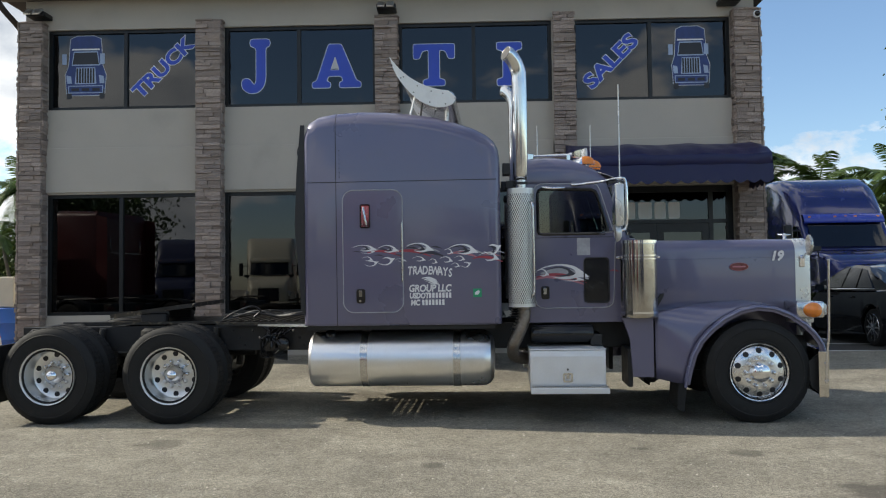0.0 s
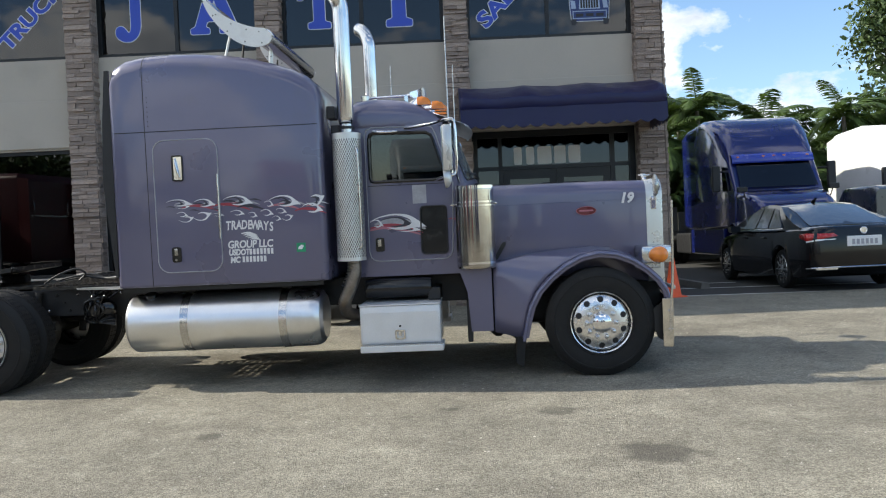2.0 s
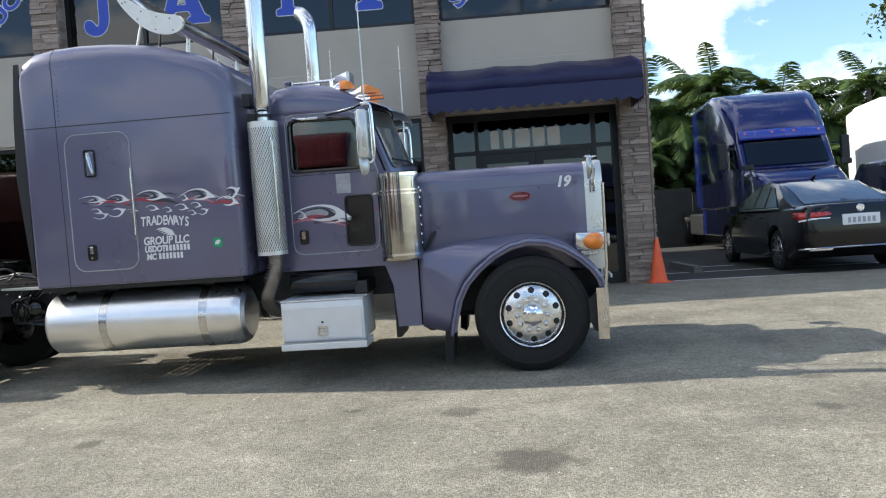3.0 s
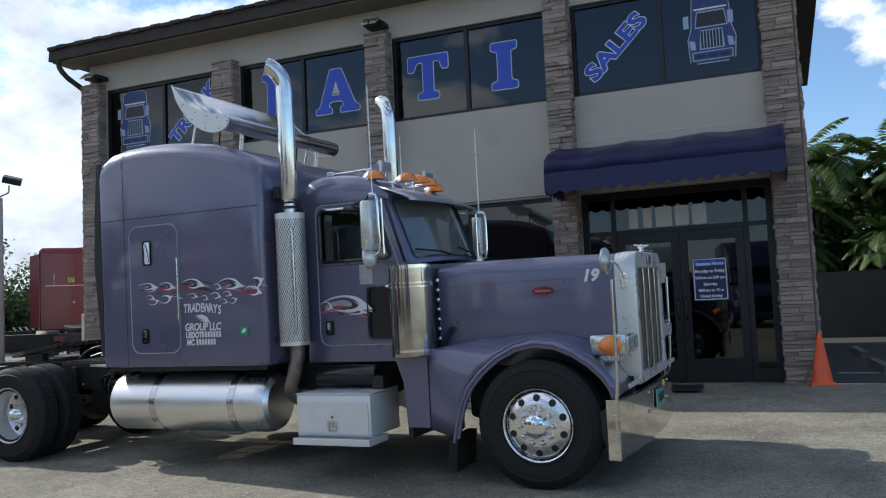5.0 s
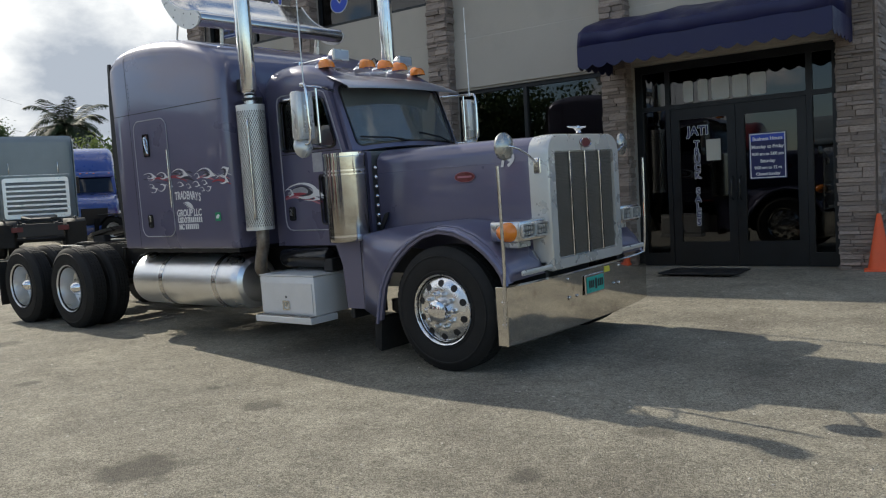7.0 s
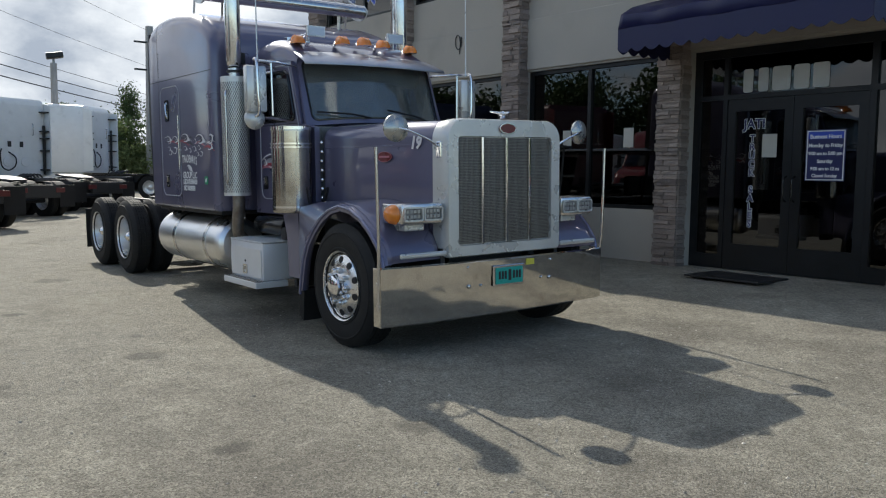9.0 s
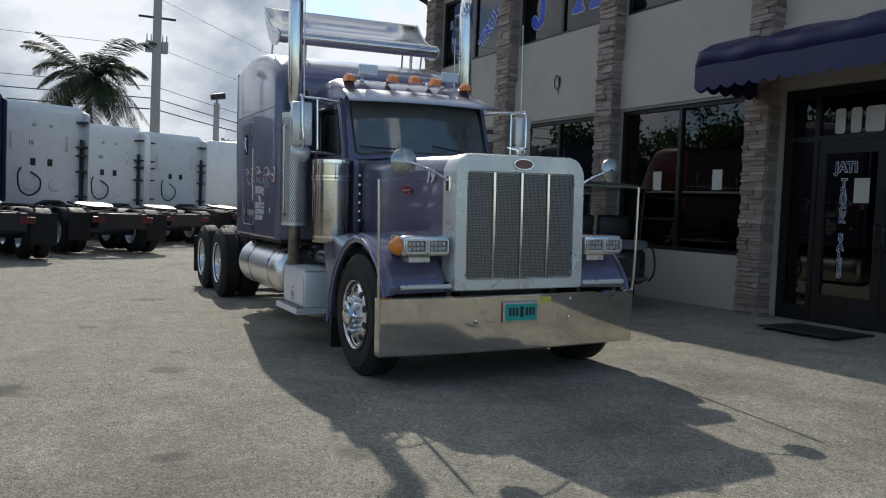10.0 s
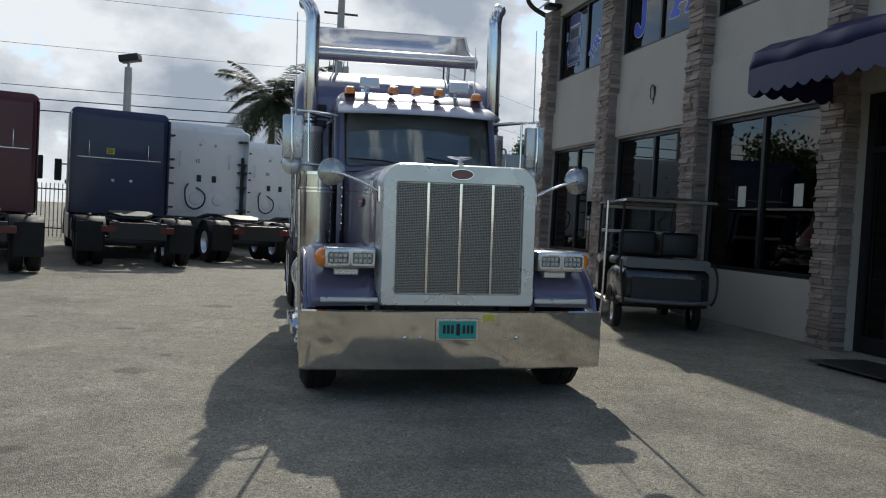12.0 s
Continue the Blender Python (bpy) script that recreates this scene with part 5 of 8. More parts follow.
for s in (-1, 1):
    bm = B()
    rows = []
    for i, (x, z) in enumerate(ARCH):
        cx, cz = 0.0, 0.52
        d = Vector((x - cx, z - cz)).normalized()
        rows.append([(x, s * 1.09, z + 0.002), (x, s * 1.11, z + 0.004), (x, s * 1.13, z), (x - 0.008 * d.x, s * 1.15, z - 0.012 * d.y), (x - 0.03 * d.x, s * 1.165, z - 0.035 * d.y), (x - 0.06 * d.x, s * 1.16, z - 0.06 * d.y), (x - 0.06 * d.x, s * 1.13, z - 0.06 * d.y), (x - 0.035 * d.x, s * 1.10, z - 0.035 * d.y), (x - 0.03 * d.x, s * 1.09, z - 0.03 * d.y)])
    loft(bm, rows)
    wing = part("front_wing", bm, PAINT, R, smooth=35)
    bm = B()
    path = [(x - 0.02 * x, s * 1.163, z - 0.022) for x, z in ARCH]
    tube(bm, path, 0.016, 8)
    part("wing_lip", bm, PAINT_HIGHLIGHT, wing, "rolled edge lightened as a highlight", 60)
    bm = B()
    rows = []
    for i, ((ax_, az_), (bx_, by_, bz_)) in enumerate(zip(ARCH, ROOT)):
        row = []
        flare = 1.0
        for q in range(11):
            t = q / 10
            row.append((ax_ + (bx_ - ax_) * t, s * (by_ + (1.125 - by_) * (1 - t) ** flare), az_ + 0.008 + (bz_ - az_) * t))
        rows.append(row)
    loft(bm, rows, False, False)
    skin = part("wing_skin", bm, PAINT, wing, smooth=60)
    so = skin.modifiers.new("thick", "SOLIDIFY")
    so.thickness = 0.005
    bm = B()
    loft(bm, [[(x, s * y, z + d) for x, y, z in ((-0.985, 1.02, 1.115), (-0.68, 0.98, 1.175), (-0.50, 0.86, 1.193), (-0.34, 0.735, 1.205), (-0.34, 0.66, 1.205), (-0.985, 0.66, 1.115))] for d in (-0.012, 0.0)])
    part("wing_top", bm, PAINT, wing)
    bm = B()
    plate(bm, [(-0.78, 0.42), (-0.70, 0.42), (-0.73, 0.13), (-0.80, 0.17)], [], s * 1.13, s * 0.72)
    part("mud_flap", bm, RUBBER, wing, "black rubber flap")
    bm = B()
    plate(bm, [(0.45, 0.60), (0.64, 0.74), (0.635, 0.30), (0.53, 0.36)], [], s * 1.13, s * 1.10)
    part("wing_guard", bm, BLACK, wing)
    bm = B()
    box(bm, 0.2, 0.66, s * 0.62 - 0.02, s * 0.62 + 0.02, 0.35, 0.85)
    part("inner_panel", bm, BLACK, wing)
    # headlamp pod
    pod = new("headlamp")
    pod.parent = wing
    y0, y1 = sorted((s * 0.645, s * 1.03))
    bm = B()
    box(bm, 0.42, 0.70, y0, y1, 1.055, 1.215, 0.018)
    part("lamp_housing", bm, STEEL, pod, smooth=40)
    bm = B()
    box(bm, 0.40, 0.62, y0 + 0.08, y1 - 0.12, 1.0, 1.053, 0.01)
    part("lamp_bracket", bm, SHELL, pod)
    for a in (0.745, 0.93):
        bm = B()
        plate(bm, round_rect(-0.09, 0.09, -0.055, 0.055, 0.02, 3), [round_rect(-0.078, 0.078, -0.043, 0.043, 0.014, 3)], -0.02, 0.0, Matrix.Translation((0.70, s * a, 1.135)) @ pose(0, 0, 0, 0, 0, 90))
        fr_ = part("lamp_rim", bm, SHELL, pod)
        bm = B()
        box(bm, 0.695, 0.704, s * a - 0.078, s * a + 0.078, 1.092, 1.178)
        part("lamp_lens", bm, LAMP_BACK, fr_, "clear LED lens")
        for i in range(4):
            for j in range(2):
                yy, zz = s * a - 0.051 + i * 0.034, 1.115 + 0.040 * j
                bm = B()
                box(bm, 0.7045, 0.709, yy - 0.0125, yy + 0.0125, zz - 0.013, zz + 0.013, 0.003)
                part("led_cell", bm, LED, fr_)
    bm = B()
    lens_rings = []
    for q in range(7):
        a = radians(90 * q / 6.2)
        lens_rings.append([(0.595 + 0.088 * math.cos(a) * math.cos(b) * (1.25 if math.cos(b) < 0 else 0.85), s * (1.028 + 0.075 * math.sin(a)), 1.132 + 0.077 * math.cos(a) * math.sin(b)) for b in [2 * math.pi * k / 18 for k in range(18)]])
    loft(bm, lens_rings)
    part("turn_lens", bm, AMBER, pod, "amber egg-shaped turn signal", 45)
    bm = B()
    box(bm, 0.70, 0.722, min(s * 0.62, s * 1.06), max(s * 0.62, s * 1.06), 0.80, 0.84, 0.012)
    part("wing_bar", bm, SHELL, wing)

# bumper
bm = B()
rows = []
for k in range(33):
    y = -1.20 + 2.40 * k / 32
    x = 0.735 - 0.075 * (abs(y) / 1.20) ** 2.2
    rows.append([(x - 0.05, y, 0.735), (x - 0.012, y, 0.74), (x + 0.004, y, 0.728), (x - 0.0005, y, 0.52), (x - 0.006, y, 0.292), (x - 0.018, y, 0.280), (x - 0.05, y, 0.285), (x - 0.03, y, 0.30), (x - 0.016, y, 0.5), (x - 0.03, y, 0.72)])
loft(bm, rows)
bumper = part("bumper", bm, BUMPER_CHROME, R, "deep chromed steel bumper with faint rust", 22)
for s in (-1, 1):
    bm = B()
    box(bm, 0.56, 0.654, s * 1.20 - 0.006, s * 1.20 + 0.006, 0.285, 0.735, 0.003)
    part("bumper_end", bm, BUMPER_CHROME, bumper)
    bm = B()
    tube(bm, smooth_path([(0.63, s * 1.205, 0.42), (0.64, s * 1.205, 0.70), (0.66, s * 1.215, 0.95), (0.665, s * 1.23, 1.64)], 5), 0.013, 8)
    part("guide_post", bm, STEEL, bumper, smooth=60)
    for z in (0.45, 0.62):
        bm = B()
        tube(bm, [(0.61, s * 1.20, z), (0.65, s * 1.205, z)], 0.011, 8)
        part("post_clamp", bm, STEEL, bumper)
for y, z, r in ((-0.42, 0.69, 0.012), (0.49, 0.69, 0.012), (-0.41, 0.535, 0.017), (-0.29, 0.535, 0.012), (0.38, 0.545, 0.012), (0.48, 0.535, 0.017)):
    bm = B()
    xx = 0.737 - 0.075 * (abs(y) / 1.20) ** 2.2
    lathe(bm, [(r, 0), (r, 0.008), (r * 0.5, 0.012)], (xx, y, z), (1, 0, 0), 10)
    part("bumper_bolt", bm, STEEL, bumper, smooth=40)
bm = B()
box(bm, 0.742, 0.752, -0.175, 0.165, 0.515, 0.685, 0.006)
holder = part("plate_holder", bm, STEEL, bumper)
bm = B()
box(bm, 0.753, 0.757, -0.15, 0.145, 0.53, 0.665, 0.004)
part("number_plate", bm, TEAL_PLATE, holder, "teal number plate")
for y, w, z0, z1 in ((-0.11, 0.011, 0.57, 0.635), (-0.078, 0.011, 0.57, 0.635), (-0.046, 0.011, 0.57, 0.635), (0.0, 0.015, 0.555, 0.645), (0.045, 0.011, 0.57, 0.635), (0.078, 0.011, 0.57, 0.635), (0.11, 0.011, 0.57, 0.635)):
    bm = B()
    box(bm, 0.758, 0.76, y - w, y + w, z0, z1)
    part("plate_bar", bm, DECAL_BLACK, holder)
bm = B()
box(bm, 0.736, 0.742, 0.20, 0.29, 0.665, 0.715)
part("sticker", bm, YELLOW, bumper, "yellow sticker")

# stacks, guards and elbows
for s in (-1, 1):
    st = new("exhaust_stack")
    st.parent = R
    cx, cy = -2.325, s * 1.03
    bm = B()
    lathe(bm, [(0.122, 1.20), (0.138, 1.20), (0.138, 2.41), (0.122, 2.41)], (cx, cy, 0), (0, 0, 1), 32)
    guard = part("heat_guard", bm, GUARD, st, "perforated steel heat guard", 40)
    verts, faces = [], []
    for i in range(50):
        for k in range(38):
            a = 2 * math.pi * (k + 0.5 * (i % 2)) / 38
            z = 1.245 + i * 0.0224
            dx, dy = math.cos(a), math.sin(a)
            o = Vector((cx + 0.1388 * dx, cy + 0.1388 * dy, z))
            t = Vector((-dy, dx, 0))
            n0 = len(verts)
            for q in range(6):
                b = math.pi * q / 3
                verts.append(tuple(o + t * 0.0048 * math.cos(b) + Vector((0, 0, 0.0135 * math.sin(b)))))
            faces.append(tuple(range(n0, n0 + 6)))
    me = bpy.data.meshes.new("guard_perforation")
    me.from_pydata(verts, [], faces)
    me.materials.append(SEAM)
    ho = new("guard_perforation", me)
    ho.parent = guard
    tagged(ho, kind="stuff")
    bm = B()
    tube(bm, [(cx + 0.005, cy, 2.38), (cx + 0.005, cy, 2.52)], 0.058, 18)
    part("pipe_neck", bm, STEEL, st, smooth=40)
    bm = B()
    lathe(bm, [(0.060, -0.012), (0.074, -0.012), (0.074, 0.012), (0.060, 0.012)], (cx + 0.005, cy, 2.465), (0, 0, 1), 20)
    part("pipe_clamp", bm, BLACK, st, smooth=40)
    bm = B()
    up = 0.10 if s > 0 else 0.02
    path = [(cx + 0.005, cy, 2.50), (cx + 0.005, cy, 2.56), (cx + 0.005, cy, 3.42 + up)] + smooth_path([(cx + 0.005, cy, 3.47 + up), (cx, cy, 3.59 + up), (cx - 0.035, cy + s * 0.025, 3.69 + up), (cx - 0.09, cy + s * 0.06, 3.755 + up), (cx - 0.13, cy + s * 0.085, 3.775 + up)], 6)
    rs = [0.062, 0.078] + [0.078] * (len(path) - 2)
    tube(bm, path, rs, 22, False)
    pipe = part("stack_pipe", bm, STACK_CHROME, st, "chrome curved stack pipe", 50)
    so = pipe.modifiers.new("thick", "SOLIDIFY")
    so.thickness = 0.004
    # black disc across the open end stands for the dark inside the pipe
    bm = B()
    lathe(bm, [(0.001, 0), (0.074, 0), (0.075, -0.004)], (cx - 0.131, cy + s * 0.086, 3.7757 + up), (-1, s * 0.625, 0.5), 20)
    part("mouth_shade", bm, SEAM, st)
    bm = B()
    tube(bm, smooth_path([(cx + 0.02, cy, 1.23), (cx + 0.02, cy, 1.08), (cx - 0.04, cy * 0.99, 0.92), (cx - 0.10, cy * 0.95, 0.78), (cx - 0.06, cy * 0.8, 0.66), (cx + 0.2, cy * 0.55, 0.62)], 5), 0.062, 14)
    part("exhaust_elbow", bm, ELBOW if s < 0 else BLACK, st, "heat-stained exhaust elbow", 50)
    for k in range(9):
        bm = B()
        lathe(bm, [(0.062, -0.008), (0.069, 0), (0.062, 0.008)], (cx + 0.02 - 0.0012 * k * k, cy * (1 - 0.0006 * k * k), 1.20 - 0.03 * k), (0.05 * k / 4, 0, 1), 18, False)
        part("flex_ring", bm, STEEL if k in (0, 8) else ELBOW, st, smooth=40)
    bm = B()
    tube(bm, smooth_path([(cx + 0.09, s * 1.14, 2.26), (cx + 0.115, s * 1.175, 2.24), (cx + 0.118, s * 1.178, 2.1), (cx + 0.12, s * 1.178, 1.42), (cx + 0.11, s * 1.175, 1.33), (cx + 0.09, s * 1.14, 1.31)], 5), 0.013, 8)
    part("grab_handle", bm, STEEL, st, smooth=60)
    bm = B()
    box(bm, cx - 0.15, cx - 0.02, min(s * 0.85, s * 1.0), max(s * 0.85, s * 1.0), 2.42, 2.50, 0.01)
    box(bm, cx - 0.18, cx - 0.1, min(s * 0.85, s * 1.03), max(s * 0.85, s * 1.03), 2.56, 2.68, 0.01)
    part("stack_mount", bm, BLACK, st)
    # air cleaner
    ac = new("air_cleaner")
    ac.parent = R
    ax, ay = -1.135, s * 1.0
    bm = B()
    lathe(bm, [(0.02, 1.07), (0.155, 1.072), (0.178, 1.078), (0.1845, 1.090), (0.185, 1.10), (0.185, 1.11), (0.185, 1.82), (0.185, 1.83), (0.183, 1.842), (0.17, 1.855), (0.05, 1.865), (0.02, 1.866)], (ax, ay, 0), (0, 0, 1), 36)
    part("canister", bm, CLEANER_STEEL, ac, "polished steel canister", 30)
    for z, h, r in ((1.845, 0.03, 0.192), (1.705, 0.014, 0.198), (1.672, 0.014, 0.198), (1.13, 0.02, 0.189)):
        bm = B()
        lathe(bm, [(0.17, -h / 2), (r, -h / 2), (r, h / 2), (0.17, h / 2)], (ax, ay, z), (0, 0, 1), 36)
        part("canister_band", bm, CHROME, ac, smooth=30)
    bm = B()
    tube(bm, [(ax - 0.19, ay + s * 0.02, 1.687), (ax - 0.225, ay + s * 0.02, 1.687)], 0.012, 6)
    tube(bm, [(ax + 0.19, ay, 1.687), (ax + 0.215, ay, 1.687)], 0.012, 6)
    part("band_bolt", bm, STEEL, ac)
    # fuel tank
    tank = new("fuel_tank")
    tank.parent = R
    ty, tz = s * 0.87, 0.662
    bm = B()
    lathe(bm, [(0.02, -4.545), (0.20, -4.54), (0.262, -4.53), (0.285, -4.50), (0.285, -2.76), (0.278, -2.70), (0.255, -2.655), (0.21, -2.625), (0.12, -2.612), (0.02, -2.61)], (0, ty, tz), (1, 0, 0), 44)
    part("tank_body", bm, ALU, tank, "brushed aluminium cylinder", 25)
    for x in (-3.955, -3.0):
        bm = B()
        lathe(bm, [(0.284, -0.038), (0.290, -0.038), (0.290, 0.038), (0.284, 0.038)], (x, ty, tz), (1, 0, 0), 44)
        part("tank_strap", bm, STEEL, tank, smooth=30)
        bm = B()
        tube(bm, smooth_path([(x, ty - s * 0.0, tz + 0.28), (x + 0.01, ty + s * 0.02, tz + 0.34), (x, ty - s * 0.03, tz + 0.38)], 3), 0.018, 8)
        part("strap_bolt", bm, BLACK, tank)
        bm = B()
        box(bm, x - 0.05, x + 0.05, ty - 0.03, ty + 0.03, tz + 0.288, tz + 0.312, 0.006)
        part("strap_clamp", bm, BLACK, tank)
    bm = B()
    lathe(bm, [(0.055, 0), (0.055, 0.03), (0.045, 0.04), (0.02, 0.045)], (-4.32, ty + s * 0.10, tz + 0.262), (0, s * 0.4, 1), 16)
    part("filler_cap", bm, BLACK_GLOSS, tank, "black filler cap", 40)
    # tool box step
    tb = new("step_box")
    tb.parent = R
    ya, yb = sorted((s * 1.15, s * 0.62))
    bm = B()
    box(bm, -2.26, -1.50, ya, yb, 0.40, 0.76, 0.012)
    part("box_body", bm, BOX_GREY, tb, "pale grey aluminium box", 40)
    bm = B()
    box(bm, -2.265, -1.495, ya - 0.004, yb + 0.004, 0.763, 0.775, 0.004)
    part("box_lid", bm, BOX_GREY, tb)
    bm = B()
    y = s * 1.152
    plate(bm, round_rect(-2.235, -1.525, 0.425, 0.70, 0.012, 3), [], y, y + s * 0.008)
    dr = part("box_door", bm, BOX_GREY, tb)
    bm = B()
    plate(bm, round_rect(-1.93, -1.835, 0.445, 0.535, 0.012, 3), [round_rect(-1.915, -1.85, 0.46, 0.52, 0.008, 3)], y + s * 0.009, y + s * 0.02)
    box(bm, -1.895, -1.87, min(y + s * 0.009, y + s * 0.022), max(y + s * 0.009, y + s * 0.022), 0.48, 0.515)
    part("paddle_latch", bm, STEEL, dr)
    bm = B()
    tube(bm, [(-1.882, y + s * 0.008, 0.57), (-1.882, y + s * 0.014, 0.57)], 0.011, 10)
    part("lock", bm, BLACK, dr)
    bm = B()
    y0, y1 = sorted((s * 1.24, s * 0.90))
    box(bm, -2.255, -1.475, y0, y1, 0.335, 0.395, 0.006)
    sp = part("step_tread", bm, BOX_GREY, tb)
    bm = B()
    for k in range(34):
        box(bm, -2.24 + k * 0.0225, -2.228 + k * 0.0225, min(s * 1.155, s * 1.235), max(s * 1.155, s * 1.235), 0.3955, 0.402)
    part("tread_teeth", bm, STEEL, sp)
    bm = B()
    for k in range(15):
        box(bm, -2.24 + k * 0.05, -2.215 + k * 0.05, ya + 0.03, yb - 0.03, 0.7752, 0.7766)
    part("lid_ribs", bm, BOX_GREY, tb)
    # black reservoir and brackets behind
    bm = B()
    lathe(bm, [(0.02, -2.25), (0.085, -2.23), (0.095, -2.2), (0.095, -1.62), (0.085, -1.59), (0.02, -1.57)], (0, s * 0.82, 0.905), (1, 0, 0), 20)
    part("air_reservoir", bm, BLACK_GLOSS, R, "black air reservoir", 40)
    bm = B()
    box(bm, -1.25, -1.20, min(s * 0.5, s * 0.95), max(s * 0.5, s * 0.95), 0.36, 0.75, 0.01)
    part("under_bracket", bm, BLACK, R)
    bm = B()
    box(bm, -1.62, -1.50, min(s * 0.45, s * 0.9), max(s * 0.45, s * 0.9), 0.78, 0.9, 0.01)
    part("reservoir_strap", bm, BLACK, R)
    bm = B()
    lathe(bm, [(0.03, 0.36), (0.08, 0.40), (0.08, 0.5)], (-0.95, s * 0.6, 0), (0, 0, 1), 14)
    part("drain_cup", bm, BLACK, R)
    # mirrors
    mr = new("door_mirror")
    mr.parent = R
    mx, my = -1.36, s * 1.24
    bm = B()
    box(bm, mx - 0.045, mx + 0.045, my - 0.10, my + 0.10, 2.0, 2.42, 0.02)
    part("mirror_case", bm, SHELL, mr, smooth=40)
    bm = B()
    box(bm, mx - 0.050, mx - 0.046, my - 0.088, my + 0.088, 2.015, 2.405)
    part("mirror_glass", bm, CHROME, mr)
    bm = B()
    tube(bm, smooth_path([(-1.78, s * 0.83, 2.455), (-1.5, s * 1.05, 2.465), (mx, my, 2.475), (mx + 0.07, my + s * 0.01, 2.45), (mx + 0.08, my + s * 0.01, 2.2), (mx + 0.07, my, 1.99), (mx, my, 1.955), (-1.45, s * 1.0, 1.95), (-1.5, s * 0.83, 1.94)], 5), 0.014, 8)
    tube(bm, [(-1.40, s * 0.80, 2.44), (-1.33, s * 1.02, 2.46), (mx, my, 2.47)], 0.012, 8)
    tube(bm, [(mx + 0.03, s * 1.09, 2.45), (mx + 0.03, s * 1.085, 1.97)], 0.012, 8)
    part("mirror_bracket", bm, CHROME, mr, smooth=60)
    bm = B()
    lathe(bm, [(0.003, 0.05), (0.05, 0.042), (0.09, 0.015), (0.10, -0.01), (0.10, -0.02), (0.003, -0.018)], (mx - 0.02, my, 1.94), (1, 0, 0.1), 24)
    part("convex_mirror", bm, SHELL, mr, "round convex spot mirror", 40)
    bm = B()
    tube(bm, [(mx + 0.02, my - s * 0.02, 2.46), (mx + 0.02, my - s * 0.02, 2.52), (mx + 0.02, my - s * 0.02, 3.42)], [0.012, 0.007, 0.0045], 8)
    part("antenna", bm, SHELL, mr, smooth=60)
bm = B()
tube(bm, [(-2.05, 0.75, 2.75), (-2.05, 0.75, 3.35)], [0.008, 0.004], 6)
part("roof_antenna", bm, SHELL, cab)

# wind deflector on the sleeper roof
wd = new("wind_deflector")
wd.parent = R
TOP = smooth_path([(-3.66, 3.815, 0), (-3.56, 3.69, 0), (-3.43, 3.58, 0), (-3.28, 3.50, 0), (-3.15, 3.46, 0), (-3.05, 3.445, 0)], 4)
LOW = smooth_path([(-2.97, 3.37, 0), (-3.03, 3.295, 0), (-3.17, 3.275, 0), (-3.34, 3.34, 0), (-3.49, 3.48, 0), (-3.60, 3.64, 0), (-3.66, 3.815, 0)], 4)
bm = B()
sheet = [(p.x, p.y) for p in TOP[:-2]]
rows = [[(x, y, z - 0.01) for x, z in sheet] for y in (-1.02, -0.5, 0.0, 0.5, 0.98)]
loft(bm, rows, False, False)
sh = part("deflector_sheet", bm, STEEL, wd, "polished curved steel sheet", 60)
sol = sh.modifiers.new("thick", "SOLIDIFY")
sol.thickness = 0.004
bm = B()
tube(bm, [(-3.055, -1.02, 3.365), (-3.055, 0.98, 3.365)], 0.078, 22)
part("deflector_nose", bm, STEEL, wd, smooth=50)
for y in (-1.045, 0.985):
    bm = B()
    prof2 = [(p.x, p.y) for p in TOP] + [(p.x, p.y) for p in LOW[:-1]]
    plate(bm, prof2, [], y, y + 0.02)
    ep = part("end_plate", bm, WHITE_PAINT, wd, "white end plate")
    for rx, rz in [(p.x - 0.015, p.y - 0.035) for p in TOP[2::4]] + [(p.x + 0.01, p.y + 0.03) for p in LOW[2:-3:4]]:
        bm = B()
        tube(bm, [(rx, y - 0.003, rz), (rx, y + 0.023, rz)], 0.007, 6)
        part("rivet", bm, SEAM, ep)
for y in (-0.70, 0.66):
    bm = B()
    tube(bm, [(-3.38, y, 3.18), (-3.34, y, 3.48)], 0.011, 6)
    part("deflector_strut", bm, BLACK, wd)
    bm = B()
    tube(bm, [(-3.1, y, 3.1), (-3.08, y, 3.32)], 0.02, 8)
    part("deflector_foot", bm, SHELL, wd)
for y in (-1.0, 0.95):
    bm = B()
    tube(bm, [(-3.46, y, 3.18), (-3.40, y, 3.40)], 0.012, 6)
    part("deflector_strut", bm, WHITE_PAINT, wd)

# chassis
chassis = new("chassis")
chassis.parent = R
for s in (-1, 1):
    bm = B()
    box(bm, -7.95, 0.55, s * 0.43 - 0.04, s * 0.43 + 0.04, 0.72, 1.0, 0.008)
    part("frame_rail", bm, BLACK, chassis)
    bm = B()
    box(bm, -6.55, -6.45, s * 0.48, s * 0.49, 0.86, 0.93)
    part("rail_label", bm, DECAL_GREY, chassis)
    for x in (-5.993, -7.293):
        bm = B()
        lathe(bm, [(0.09, 0.66), (0.13, 0.69), (0.14, 0.82), (0.13, 0.95), (0.09, 0.98)], (x - 0.45, s * 0.46, 0), (0, 0, 1), 16)
        part("air_spring", bm, RUBBER, chassis, smooth=40)
        bm = B()
        tube(bm, [(x + 0.22, s * 0.52, 0.45), (x + 0.30, s * 0.52, 0.98)], [0.04, 0.035], 10)
        part("damper", bm, BLACK, chassis)
        bm = B()
        tube(bm, [(x + 0.45, s * 0.47, 0.62), (x - 0.5, s * 0.47, 0.60)], 0.05, 8)
        part("spring_arm", bm, BLACK, chassis)
for x in (-7.9, -7.0, -6.3, -5.2, -4.4, -3.2, -2.0):
    bm = B()
    box(bm, x - 0.05, x + 0.05, -0.388, 0.388, 0.74, 0.98)
    part("cross_member", bm, BLACK, chassis)
